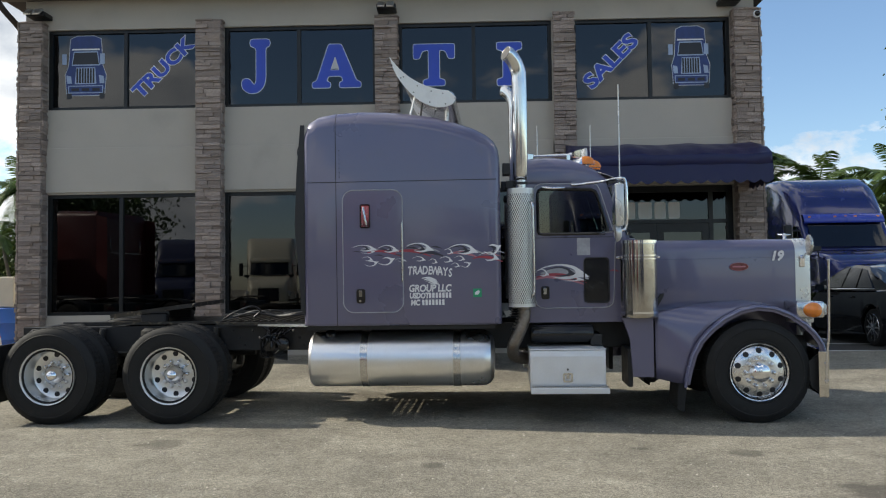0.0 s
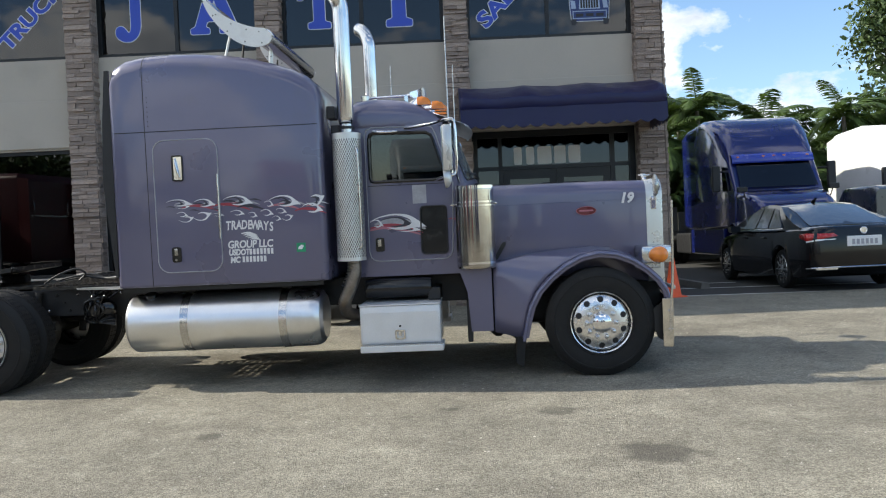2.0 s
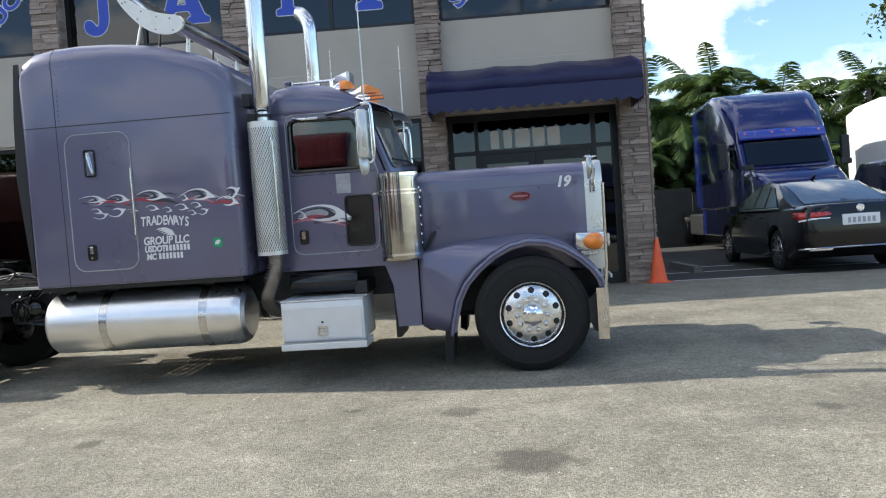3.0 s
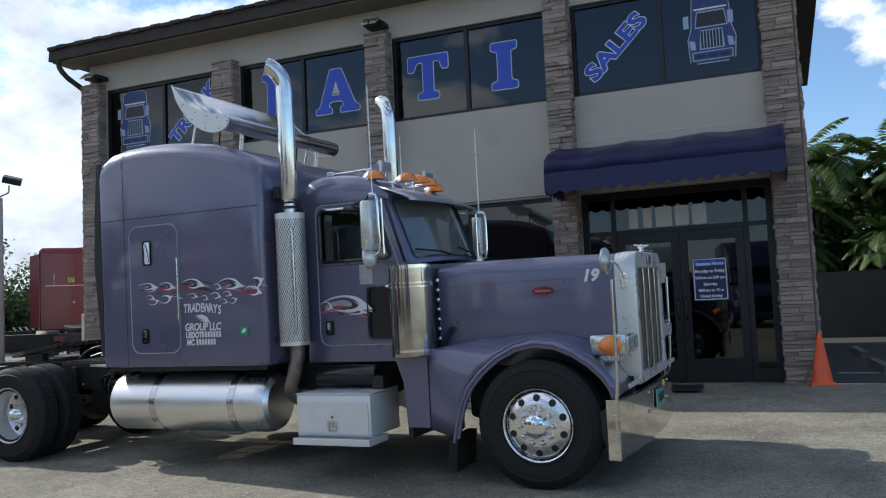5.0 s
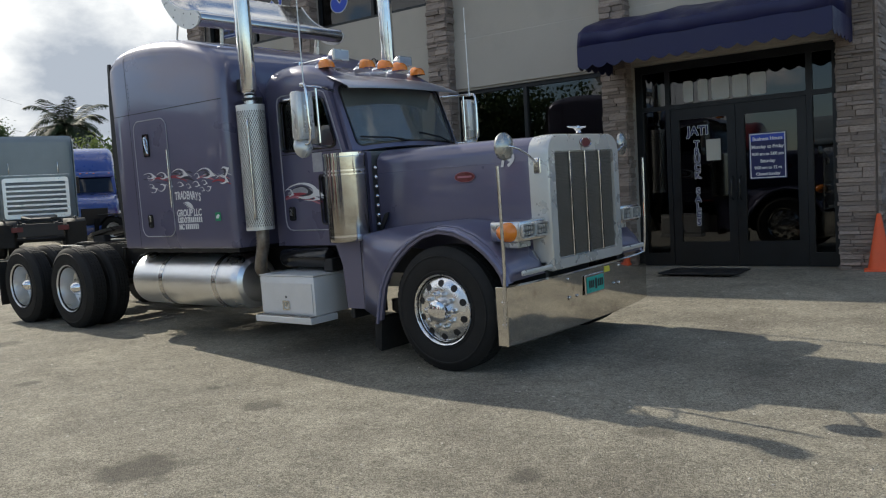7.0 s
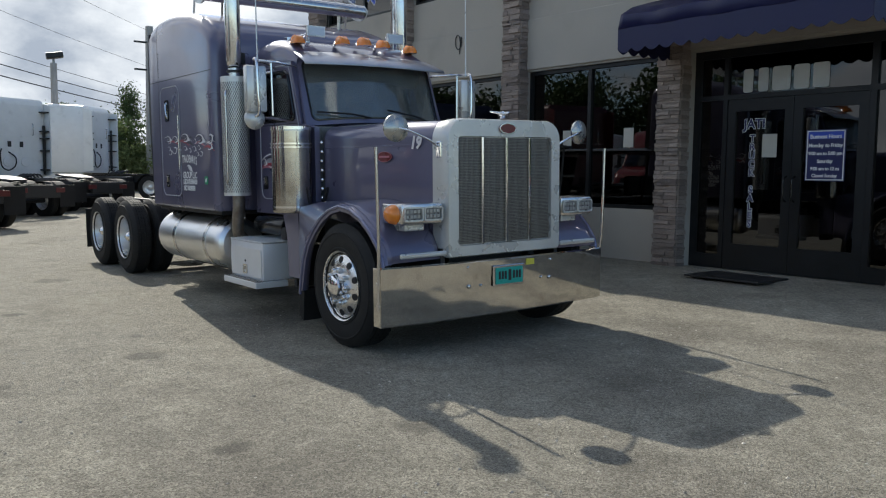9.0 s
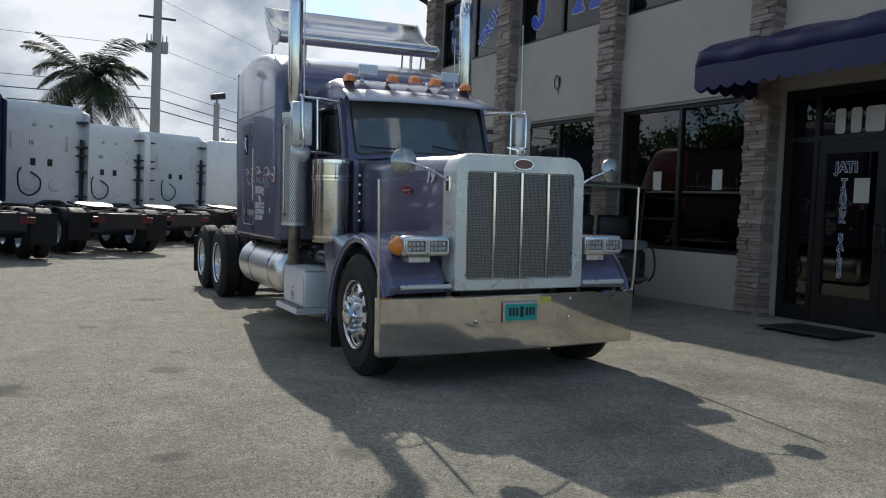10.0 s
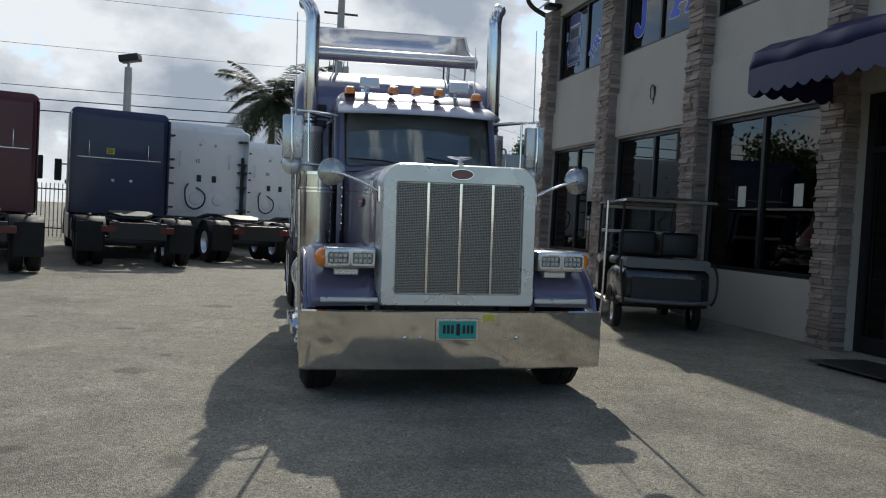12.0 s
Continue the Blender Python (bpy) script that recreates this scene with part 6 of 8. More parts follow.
for x in (-5.993, -7.293):
    bm = B()
    tube(bm, [(x, -0.9, 0.53), (x, 0.9, 0.53)], 0.075, 14)
    lathe(bm, [(0.05, -0.2), (0.2, -0.12), (0.24, 0.0), (0.2, 0.12), (0.05, 0.2)], (x, 0.05, 0.54), (1, 0, 0), 18)
    part("drive_axle", bm, BLACK, chassis, smooth=40)
bm = B()
tube(bm, [(0, -0.85, 0.45), (0, 0.85, 0.45)], 0.06, 10)
part("front_axle", bm, BLACK, chassis)
bm = B()
box(bm, -0.9, 0.5, -0.40, 0.40, 0.45, 1.1, 0.05)
part("engine_block", bm, BLACK, chassis)
for s in (-1, 1):
    bm = B()
    loft(bm, [[(x, s * y, z) for x, y in ((-5.15, 0.80), (-4.60, 0.78), (-4.57, 0.95), (-4.75, 0.95))] for z in (1.012, 1.032)])
    part("deck_plate", bm, ALU, chassis, "bright tread deck plate")
    for k in range(16):
        bm = B()
        x, z = -5.62 + 0.075 * k + (0.02 if k % 3 else 0), (0.78, 0.94, 0.86)[k % 3]
        lathe(bm, [(0.014, 0), (0.014, 0.010), (0.007, 0.015)], (x, s * 0.47, z), (0, s, 0), 8)
        part("rail_bolt", bm, STEEL if k % 5 == 0 else BLACK, chassis)
bm = B()
for k in range(13):
    box(bm, -5.60 + k * 0.088, -5.57 + k * 0.088, -0.74, 0.74, 1.035, 1.065)
for y in (-0.76, -0.50, 0.0, 0.48, 0.74):
    box(bm, -5.62, -4.50, y, y + 0.03, 1.02, 1.05)
part("catwalk_grating", bm, GREASE, chassis, "greasy slotted catwalk")
rh = random.Random(14)
for k in range(7):
    y0, x0 = -0.42 + 0.12 * k, -5.55 + 0.05 * rh.random()
    bm = B()
    tube(bm, smooth_path([(x0, y0, 1.09), (x0 + 0.22, y0 + 0.09 * rh.uniform(-1, 1), 1.10 + 0.05 * rh.random()), (x0 + 0.46, y0 + 0.12 * rh.uniform(-1, 1), 1.09), (x0 + 0.72, y0 + 0.12 * rh.uniform(-1, 1), 1.10 + 0.03 * rh.random()), (x0 + 0.95, y0 * 0.7, 1.12)], 5), 0.013, 6)
    part("deck_hose", bm, GREASE if k % 2 else BLACK, chassis, smooth=60)
bm = B()
tube(bm, smooth_path([(-5.62, -0.52, 1.07), (-5.45, -0.56, 1.16), (-5.30, -0.50, 1.21), (-5.22, -0.45, 1.16), (-5.30, -0.42, 1.09)], 5), 0.011, 6)
part("deck_hose", bm, BLACK, chassis, smooth=60)
fw = new("fifth_wheel")
fw.parent = chassis
bm = B()
TILT = Matrix.Translation((-6.45, 0, 1.17)) @ pose(0, 0, 0, 0, -7, 0)
horse = [(0.52, -0.46), (0.52, 0.46), (0.30, 0.50), (-0.15, 0.46), (-0.58, 0.28), (-0.58, 0.10), (-0.12, 0.05), (-0.05, 0.0), (-0.12, -0.05), (-0.58, -0.10), (-0.58, -0.28), (-0.15, -0.46), (0.30, -0.50)]
loft(bm, [[TILT @ Vector((x, y, z)) for x, y in horse] for z in (-0.02, 0.025)])
part("coupling_plate", bm, GREASE, fw, "greasy coupling plate")
for s in (-1, 1):
    bm = B()
    box(bm, -6.6, -6.3, s * 0.40 - 0.05, s * 0.40 + 0.05, 1.0, 1.14, 0.02)
    part("coupling_foot", bm, BLACK, fw)
bm = B()
tube(bm, smooth_path([(-6.0, -0.47, 1.2), (-5.93, -0.56, 1.25), (-5.90, -0.5, 1.22)], 4), 0.01, 6)
part("release_handle", bm, BLACK, fw)
bm = B()
box(bm, -6.95, -5.6, -0.49, 0.49, 1.02, 1.05)
part("coupling_base", bm, GREASE, fw)
valves = new("valve_block")
valves.parent = chassis
bm = B()
box(bm, -5.14, -5.0, -0.64, -0.5, 0.72, 0.90, 0.02)
lathe(bm, [(0.02, -0.10), (0.075, -0.09), (0.08, 0.0), (0.06, 0.05), (0.02, 0.06)], (-4.93, -0.60, 0.80), (0.3, -1, 0.1), 16)
part("valve_body", bm, BLACK_GLOSS, valves, "glossy black valve body", 40)
for k in range(9):
    a = 0.9 * k
    bm = B()
    tube(bm, smooth_path([(-5.08 + 0.045 * k - 0.1, -0.50, 0.99), (-5.12 + 0.06 * math.cos(a) + 0.02 * k, -0.60, 0.90), (-5.04 + 0.11 * math.sin(a), -0.66, 0.76 + 0.02 * k), (-5.12 + 0.07 * math.cos(a), -0.57, 0.66), (-4.9, -0.52, 0.62 + 0.02 * k)], 4), 0.012, 6)
    part("valve_hose", bm, BLACK_GLOSS, valves, smooth=60)
for s in (-1, 1):
    bm = B()
    box(bm, -7.885, -7.855, min(s * 0.62, s * 1.18), max(s * 0.62, s * 1.18), 0.25, 0.85, 0.004)
    part("rear_flap", bm, RUBBER, chassis, "black rubber mud flap")


# wheels
def tyre_mesh(width, r=0.51):
    """A lorry tyre about the y axis with ribbed tread."""
    bm = B()
    w = width / 2
    wall = [(0.262, 0.024), (0.285, 0.012), (0.300, 0.009), (0.304, 0.003), (0.313, 0.003), (0.317, 0.008), (0.345, 0.002), (0.40, 0.0), (0.424, 0.002), (0.428, -0.002), (0.437, -0.002), (0.442, 0.006), (0.458, 0.010), (0.490, 0.03), (r, 0.05)]
    prof = [(q, -w + d) for q, d in wall]
    ys = [-w + 0.05 + (width - 0.10) * k / 9 for k in range(10)]
    for i, y in enumerate(ys[1:-1], 1):
        prof += [(r, y - 0.008), (r - 0.012, y - 0.004), (r - 0.012, y + 0.004), (r, y + 0.008)] if i % 2 == 0 else []
    prof += [(q, w - d) for q, d in reversed(wall)]
    a = (0, 1, 0)
    lathe(bm, prof, (0, 0, 0), a, 56, False)
    return bm


def lug_blocks(width, r=0.51):
    bm = B()
    for k in range(60):
        a = 2 * math.pi * k / 60
        for y0, y1 in ((-width / 2 + 0.045, -width / 2 + 0.085), (width / 2 - 0.085, width / 2 - 0.045), (-0.03, 0.03)):
            box(bm, -0.017, 0.017, y0, y1, r - 0.006, r + 0.0012, 0, pose(0, 0, 0, 0, math.degrees(a), 0))
    return bm


def wheel(name, x, y, s, steer):
    """A wheel with its rim facing s (the flank's sign)."""
    w = new(name)
    w.parent = R
    w.matrix_local = Matrix.Translation((x, y, 0.53)) @ (Matrix.Identity(4) if s < 0 else pose(0, 0, 0, 0, 0, 180))
    part("tyre", tyre_mesh(0.28 if steer else 0.26), RUBBER, w, "worn black tyre", 30)
    part("tread_pattern", lug_blocks(0.28 if steer else 0.26), RUBBER, w)
    bm = B()
    if steer:
        prof = [(0.29, -0.10), (0.302, -0.135), (0.312, -0.14), (0.312, -0.125), (0.285, -0.105), (0.27, -0.112), (0.235, -0.128), (0.19, -0.138), (0.165, -0.14), (0.03, -0.14)]
    else:
        prof = [(0.29, -0.10), (0.302, -0.130), (0.312, -0.134), (0.312, -0.12), (0.29, -0.11), (0.275, -0.06), (0.268, 0.02), (0.262, 0.06), (0.235, 0.075), (0.175, 0.078), (0.03, 0.078)]
    prof = [(r * (0.92 if steer else 0.955), d) for r, d in prof]
    lathe(bm, prof, (0, 0, 0), (0, 1, 0), 48, False)
    rim = part("rim", bm, ALU_RIM if steer else ALU_DULL, w, "ten-hole polished alloy rim" if steer else "deep-dish alloy rim", 35)
    d0 = -0.130 if steer else 0.072
    rr = 0.216 if steer else 0.212
    for k in range(10):
        a = 2 * math.pi * (k + 0.5) / 10
        bm = B()
        tilt = 0.25 if steer else 0.0
        lathe(bm, [(0.001, -0.003), (0.027, -0.003), (0.030, 0.004)], (rr * math.cos(a), d0 + (0.001 if steer else 0), rr * math.sin(a)), (tilt * math.cos(a) * -1, 1, tilt * math.sin(a) * -1) if steer else (0, 1, 0), 14)
        part("hand_hole", bm, SEAM, rim)
    f = -0.14 if steer else 0.078
    for k in range(10):
        a = 2 * math.pi * k / 10
        bm = B()
        lathe(bm, [(0.023, 0.0), (0.022, -0.034), (0.015, -0.046), (0.004, -0.05)], (0.135 * math.cos(a), f, 0.135 * math.sin(a)), (0, 1, 0), 8)
        part("wheel_nut", bm, ALU_RIM, rim, smooth=40)
    bm = B()
    if steer:
        lathe(bm, [(0.104, f), (0.10, f - 0.04), (0.091, f - 0.07), (0.062, f - 0.084), (0.004, f - 0.087)], (0, 0, 0), (0, 1, 0), 8)
    else:
        lathe(bm, [(0.108, f), (0.106, f - 0.06), (0.10, f - 0.085), (0.085, f - 0.11), (0.055, f - 0.16), (0.008, f - 0.19)], (0, 0, 0), (0, 1, 0), 24)
    part("hub_cap", bm, CHROME, rim, "chrome hub cap", 35)
    return w


for s in (-1, 1):
    wheel("front_wheel", 0.0, s * 1.03, s, True)
    for x in (-5.993, -7.293):
        wheel("drive_wheel", x, s * 1.03, s, False)
        inner = new("inner_wheel")
        inner.parent = R
        inner.matrix_local = Matrix.Translation((x, s * 0.72, 0.53))
        part("tyre", tyre_mesh(0.26), RUBBER, inner, "worn black tyre", 30)
        part("tread_pattern", lug_blocks(0.26), RUBBER, inner)


# ---- parked lorries of the yard ----
bm = B()
lathe(bm, [(0.29, -0.11), (0.40, -0.13), (0.48, -0.115), (0.51, -0.08), (0.51, 0.08), (0.48, 0.115), (0.40, 0.13), (0.29, 0.11)], (0, 0, 0), (0, 1, 0), 32, False)
tyre_src = part("tyre", bm, RUBBER, None, smooth=35)
bm = B()
lathe(bm, [(0.31, -0.11), (0.30, -0.08), (0.26, 0.02), (0.16, 0.04), (0.12, -0.02), (0.06, -0.05), (0.01, -0.055)], (0, 0, 0), (0, 1, 0), 24, False)
rim_src = part("rim", bm, ALU_DULL, None, smooth=35)
TYRE_ME, RIM_ME = tyre_src.data, rim_src.data
bpy.data.objects.remove(tyre_src)
bpy.data.objects.remove(rim_src)


def simple_wheel(parent, x, y, s, z=0.53, k=1.0):
    w = new("wheel")
    w.parent = parent
    w.matrix_local = Matrix.Translation((x, y, z)) @ (pose(0, 0, 0) if s < 0 else pose(0, 0, 0, 0, 0, 180)) @ Matrix.Scale(k, 4)
    share("tyre", TYRE_ME, w, Matrix())
    share("rim", RIM_ME, w, Matrix())


def aero_truck(label, m, paint, back, number="", visor=None, group="parked lorries"):
    """A modern sleeper tractor; its origin lies under the sleeper's back wall."""
    t = thing("parked_truck", label, "truck", m, group)
    bm = B()
    rings = [section(1.20, 1.12, 3.80, 0.14, 0.05, 0.0, 5), section(1.25, 1.10, 3.92, 0.18, 0.05, 0.08, 5), section(1.25, 1.10, 4.0, 0.22, 0.05, 1.5, 5), section(1.23, 1.10, 3.93, 0.3, 0.05, 2.1, 5),
             section(1.18, 1.10, 3.68, 0.4, 0.05, 2.6, 5), section(1.12, 1.10, 3.28, 0.38, 0.05, 2.95, 5), section(1.08, 1.10, 2.90, 0.2, 0.05, 3.14, 5)]
    rings += [section(1.08, 1.10, 2.70, 0.12, 0.05, 3.22, 5), section(1.08, 1.05, 2.02, 0.1, 0.05, 3.66, 5)]
    loft(bm, rings)
    body = part("cab_body", bm, paint, t, smooth=35)
    bm = B()
    loft(bm, [section(1.06, 0.9, 2.0, 0.16, 0.05, 3.58, 5), section(1.04, 0.8, 1.92, 0.2, 0.05, 4.1, 5), section(0.98, 0.7, 1.74, 0.25, 0.05, 4.6, 5), section(0.86, 0.65, 1.5, 0.25, 0.05, 4.85, 5), section(0.80, 0.7, 1.35, 0.2, 0.05, 4.9, 5)])
    nose = part("hood", bm, paint, t, smooth=35)
    bm = B()
    box(bm, 4.86, 4.93, -0.5, 0.5, 0.75, 1.4, 0.03)
    part("grille", bm, MESH_DARK, nose)
    bm = B()
    rows = []
    for y in (-0.92, -0.5, 0.0, 0.5, 0.92):
        b = 0.10 * (1 - (y / 0.95) ** 2)
        rows.append([(3.70 + b, y * 1.02, 2.06), (3.26 + b, y * 0.98, 2.72)])
    loft(bm, rows, False, False)
    part("windscreen", bm, DARK_GLASS, body, "dark windscreen", 60)
    bm = B()
    rows = []
    for y in (-1.0, -0.5, 0.0, 0.5, 1.0):
        b = 0.12 * (1 - (y / 1.0) ** 2)
        rows.append([(3.33 + b, y, 2.68), (3.36 + b, y, 2.74), (3.26 + b, y, 2.90), (3.1 + b, y, 2.93)])
    loft(bm, rows, False, False)
    part("visor", bm, visor or paint, body, smooth=60)
    for y in (-0.85, -0.25, 0.0, 0.25, 0.85):
        bm = B()
        box(bm, 3.20 + 0.12 * (1 - y * y), 3.30 + 0.12 * (1 - y * y), y - 0.035, y + 0.035, 2.80, 2.86, 0.01)
        part("marker_lamp", bm, AMBER, body)
    bm = B()
    box(bm, 4.62, 5.0, -1.2, 1.2, 0.35, 0.72, 0.06)
    part("bumper", bm, paint, t, smooth=40)
    for s in (-1, 1):
        bm = B()
        plate(bm, [(2.55, 2.0), (3.35, 2.02), (3.12, 2.62), (2.6, 2.66)], [], s * 1.13, s * 1.11)
        part("side_window", bm, DARK_GLASS, body)
        bm = B()
        box(bm, 4.55, 4.75, s * 0.92 - 0.16, s * 0.92 + 0.16, 0.95, 1.25, 0.05)
        part("headlight", bm, LED, nose, smooth=40)
        bm = B()
        loft(bm, [[(x, s * 0.85, z) for x, z in ((3.2, 0.6), (3.35, 1.05), (3.75, 1.25), (4.2, 1.1), (4.5, 0.6))], [(x, s * 1.2, z) for x, z in ((3.2, 0.6), (3.33, 1.02), (3.75, 1.22), (4.2, 1.07), (4.5, 0.6))]], False, False)
        part("wing", bm, paint, nose, smooth=50)
        bm = B()
        box(bm, 3.28, 3.40, s * 1.42 - 0.1, s * 1.42 + 0.1, 2.0, 2.65, 0.03)
        tube(bm, [(3.3, s * 1.1, 2.5), (3.34, s * 1.36, 2.5)], 0.025, 6)
        part("mirror", bm, BLACK, t)
        bm = B()
        tube(bm, [(4.2, s * 0.98, 1.7), (4.25, s * 1.05, 1.95)], 0.015, 6)
        box(bm, 4.2, 4.28, s * 1.08 - 0.12, s * 1.08 + 0.12, 1.93, 2.06, 0.02)
        part("hood_mirror", bm, BLACK, nose)
        bm = B()
        box(bm, 0.1, 3.1, s * 1.15 - 0.06, s * 1.15 + 0.06, 0.4, 1.08, 0.03)
        part("side_skirt", bm, paint, t)
        bm = B()
        plate(bm, [(-0.35, 1.2), (0.05, 1.15), (0.05, 3.8), (-0.35, 3.7)], [], s * 1.245, s * 1.22)
        part("side_extender", bm, paint, body)
        for z in (1.35, 2.05, 2.5, 2.75, 3.45) if back is WHITE_PAINT else ():
            bm = B()
            box(bm, -0.30, -0.005, min(s * 1.0, s * 1.215), max(s * 1.0, s * 1.215), z, z + 0.05)
            part("extender_hinge", bm, BLACK, body)
        bm = B()
        box(bm, -4.9, 0.3, s * 0.43 - 0.04, s * 0.43 + 0.04, 0.74, 1.02)
        part("frame_rail", bm, BLACK, t)
        for x in (-2.7, -4.0):
            simple_wheel(t, x, s * 1.08, s)
            simple_wheel(t, x, s * 0.76, -s)
        simple_wheel(t, 3.80, s * 1.03, s)
        bm = B()
        box(bm, -4.75, -4.72, min(s * 0.7, s * 1.22), max(s * 0.7, s * 1.22), 0.35, 1.0, 0.004)
        part("mud_flap", bm, RUBBER, t)
        bm = B()
        box(bm, -4.93, -4.90, min(s * 0.45, s * 0.75), max(s * 0.45, s * 0.75), 0.78, 0.92, 0.01)
        part("tail_lamp", bm, TAIL_DARK, t)
        bm = B()
        tube(bm, [(-4.7, s * 0.95, 1.13), (-4.2, s * 0.95, 1.14), (-3.7, s * 0.95, 1.12)], 0.03, 6)
        part("wing_bar", bm, BLACK, t)
    # back wall with panel ribs, vents and hoses
    bm = B()
    box(bm, -0.012, -0.002, -1.12, 1.12, 1.25, 3.70, 0.004)
    wall = part("back_wall", bm, back, body)
    for z in (2.45, 3.05):
        bm = B()
        box(bm, -0.02, -0.013, -1.1, 1.1, z, z + 0.02)
        part("wall_rib", bm, back, wall)
    if back is WHITE_PAINT:
        for y in (-0.28, 0.18):
            bm = B()
            box(bm, -0.03, -0.013, y - 0.07, y + 0.07, 2.18, 2.38, 0.01)
            part("vent", bm, BLACK, wall)
            bm = B()
            lathe(bm, [(0.18, 0), (0.16, 0.02), (0.05, 0.03)], (-0.013, y * 1.5, 1.65), (-1, 0, 0), 16)
            part("round_panel", bm, back, wall)
        bm = B()
        tube(bm, smooth_path([(-0.04, 0.5, 2.1), (-0.15, 0.62, 1.9), (-0.12, 0.55, 1.5), (-0.1, 0.3, 1.35), (-0.12, 0.05, 1.5), (-0.12, 0.02, 1.8), (-0.06, 0.25, 2.0)], 4), 0.025, 6)
        part("air_hose", bm, BLACK, wall, smooth=60)
        bm = B()
        tube(bm, [(-0.08, -1.14, 1.2), (-0.08, -1.14, 3.0)], 0.05, 8)
        part("pipe", bm, BLACK, wall)
    if number:
        bm = B()
        box(bm, -0.024, -0.021, 0.14, 0.34, 2.72, 2.88)
        part("number_panel", bm, SIGN_WHITE if back is WHITE_PAINT else YELLOW, wall)
        lettering("unit_number", number, 0.15, DECAL_BLACK, wall, pose(-0.026, 0.32, 2.75, 0, 0, -90), 0.004, 0.001)
        for y in (-0.30, 0.16):
            bm = B()
            lathe(bm, [(0.05, 0), (0.045, 0.02), (0.01, 0.028)], (-0.021, y, 2.02 if back is not WHITE_PAINT else 3.3), (-1, 0, 0), 12)
            part("work_lamp", bm, LED, wall, smooth=40)
    for y in (-0.72, 0.78):
        bm = B()
        tube(bm, smooth_path([(-0.02, y, 2.62), (-0.07, y, 2.66), (-0.07, y, 3.0), (-0.02, y, 3.04)], 3), 0.016, 6)
        part("grab_rail", bm, STEEL, wall, smooth=60)
    bm = B()
    box(bm, -0.03, -0.021, -1.05, 1.05, 2.60, 2.615)
    part("trim_strip", bm, ALU, wall)
    bm = B()
    box(bm, -1.9, 0.0, -0.6, 0.6, 1.03, 1.09)
    for k in range(5):
        tube(bm, smooth_path([(-0.3 - 0.2 * k, -0.3, 1.1), (-0.5 - 0.2 * k, 0.0, 1.22), (-0.6 - 0.1 * k, 0.35, 1.1)], 3), 0.03, 6)
    part("deck", bm, BLACK, t)
    bm = B()
    loft(bm, [[(x, y, z + 0.1 * (x + 3.4)) for x, y in ((-2.85, -0.45), (-2.85, 0.45), (-3.3, 0.5), (-3.9, 0.25), (-3.9, -0.25), (-3.3, -0.5))] for z in (1.14, 1.19)])
    part("coupling_plate", bm, BLACK, t)
    for s in (-1, 1):
        for x in (-2.7, -4.0):
            bm = B()
            loft(bm, [[(x + r * math.cos(a), s * y, 0.53 + r * math.sin(a)) for a in [math.pi * (0.12 + 0.76 * k / 8) for k in range(9)] for r in (0.57,)] for y in (0.62, 1.23)], False, False)
            gd = part("wheel_guard", bm, RUBBER, t, smooth=60)
            gd.modifiers.new("thick", "SOLIDIFY").thickness = 0.012
        bm = B()
        box(bm, -1.75, -0.15, min(s * 0.5, s * 1.18), max(s * 0.5, s * 1.18), 0.38, 0.98, 0.05)
        part("battery_box", bm, BLACK, t)
        bm = B()
        tube(bm, [(-2.0, s * 0.3, 0.85), (-3.3, s * 0.62, 1.06), (-3.5, s * 0.62, 0.7)], 0.06, 8)
        part("air_bag_bracket", bm, BLACK, t)
    bm = B()
    box(bm, -4.92, -4.80, -0.60, 0.60, 0.62, 1.0, 0.02)
    part("rear_beam", bm, BLACK, t)
    bm = B()
    lathe(bm, [(0.02, -0.5), (0.13, -0.48), (0.14, 0.48), (0.02, 0.5)], (-3.35, 0, 0.72), (0, 1, 0), 14)
    part("air_tank", bm, BLACK, t)
    for x in (-2.7, -4.0):
        bm = B()
        tube(bm, [(x, -0.9, 0.53), (x, 0.9, 0.53)], 0.08, 8)
        part("axle", bm, BLACK, t)
    return t


def heading(x, y, degrees):
    return pose(x, y, ground_height(y), 0, 0, degrees)


aero_truck("red sleeper lorry parked with its back to the yard", heading(-10.9, 2.45, 196.8), TRUCK_CRIMSON, TRUCK_CRIMSON)
aero_truck("dark blue sleeper lorry parked with its back to the yard", heading(-14.27, 4.97, 194.8) @ Matrix.Scale(1.02, 4), TRUCK_NAVY, TRUCK_NAVY, "20")
aero_truck("white sleeper lorry with black back-wall hinges parked tail out", heading(-16.9, 7.04, 201.8) @ Matrix.Scale(1.03, 4), WHITE_PAINT, WHITE_PAINT, "15")
aero_truck("white sleeper lorry parked further back", heading(-21.36, 9.14, 204.8), WHITE_PAINT, WHITE_PAINT, "50")
aero_truck("white sleeper lorry parked beside the utility pole", heading(-24.1, 11.76, 203.9), WHITE_PAINT, WHITE_PAINT)
aero_truck("white sleeper lorry standing sideways behind the row", heading(-29.0, 15.9, 230.8), WHITE_PAINT, WHITE_PAINT)
aero_truck("red sleeper lorry with yellow unit number parked tail out", heading(-18.30, 24.15, 139.0), TRUCK_RED, TRUCK_RED, "37")
aero_truck("red sleeper lorry seen from its side by the palms", heading(-20.39, 24.80, 33.5), TRUCK_RED, TRUCK_RED)
MID_BLUE = material("mid_blue_paint", (0.03, 0.07, 0.28), 0.3, 0, 0.08, 2, coat=0.8)
LIFT_YELLOW = material("lift_yellow", (0.55, 0.33, 0.03), 0.5, 0, 0.15, 4)
CREAM = material("cream_paint", (0.58, 0.54, 0.42), 0.4, 0, 0.06, 2, coat=0.4)
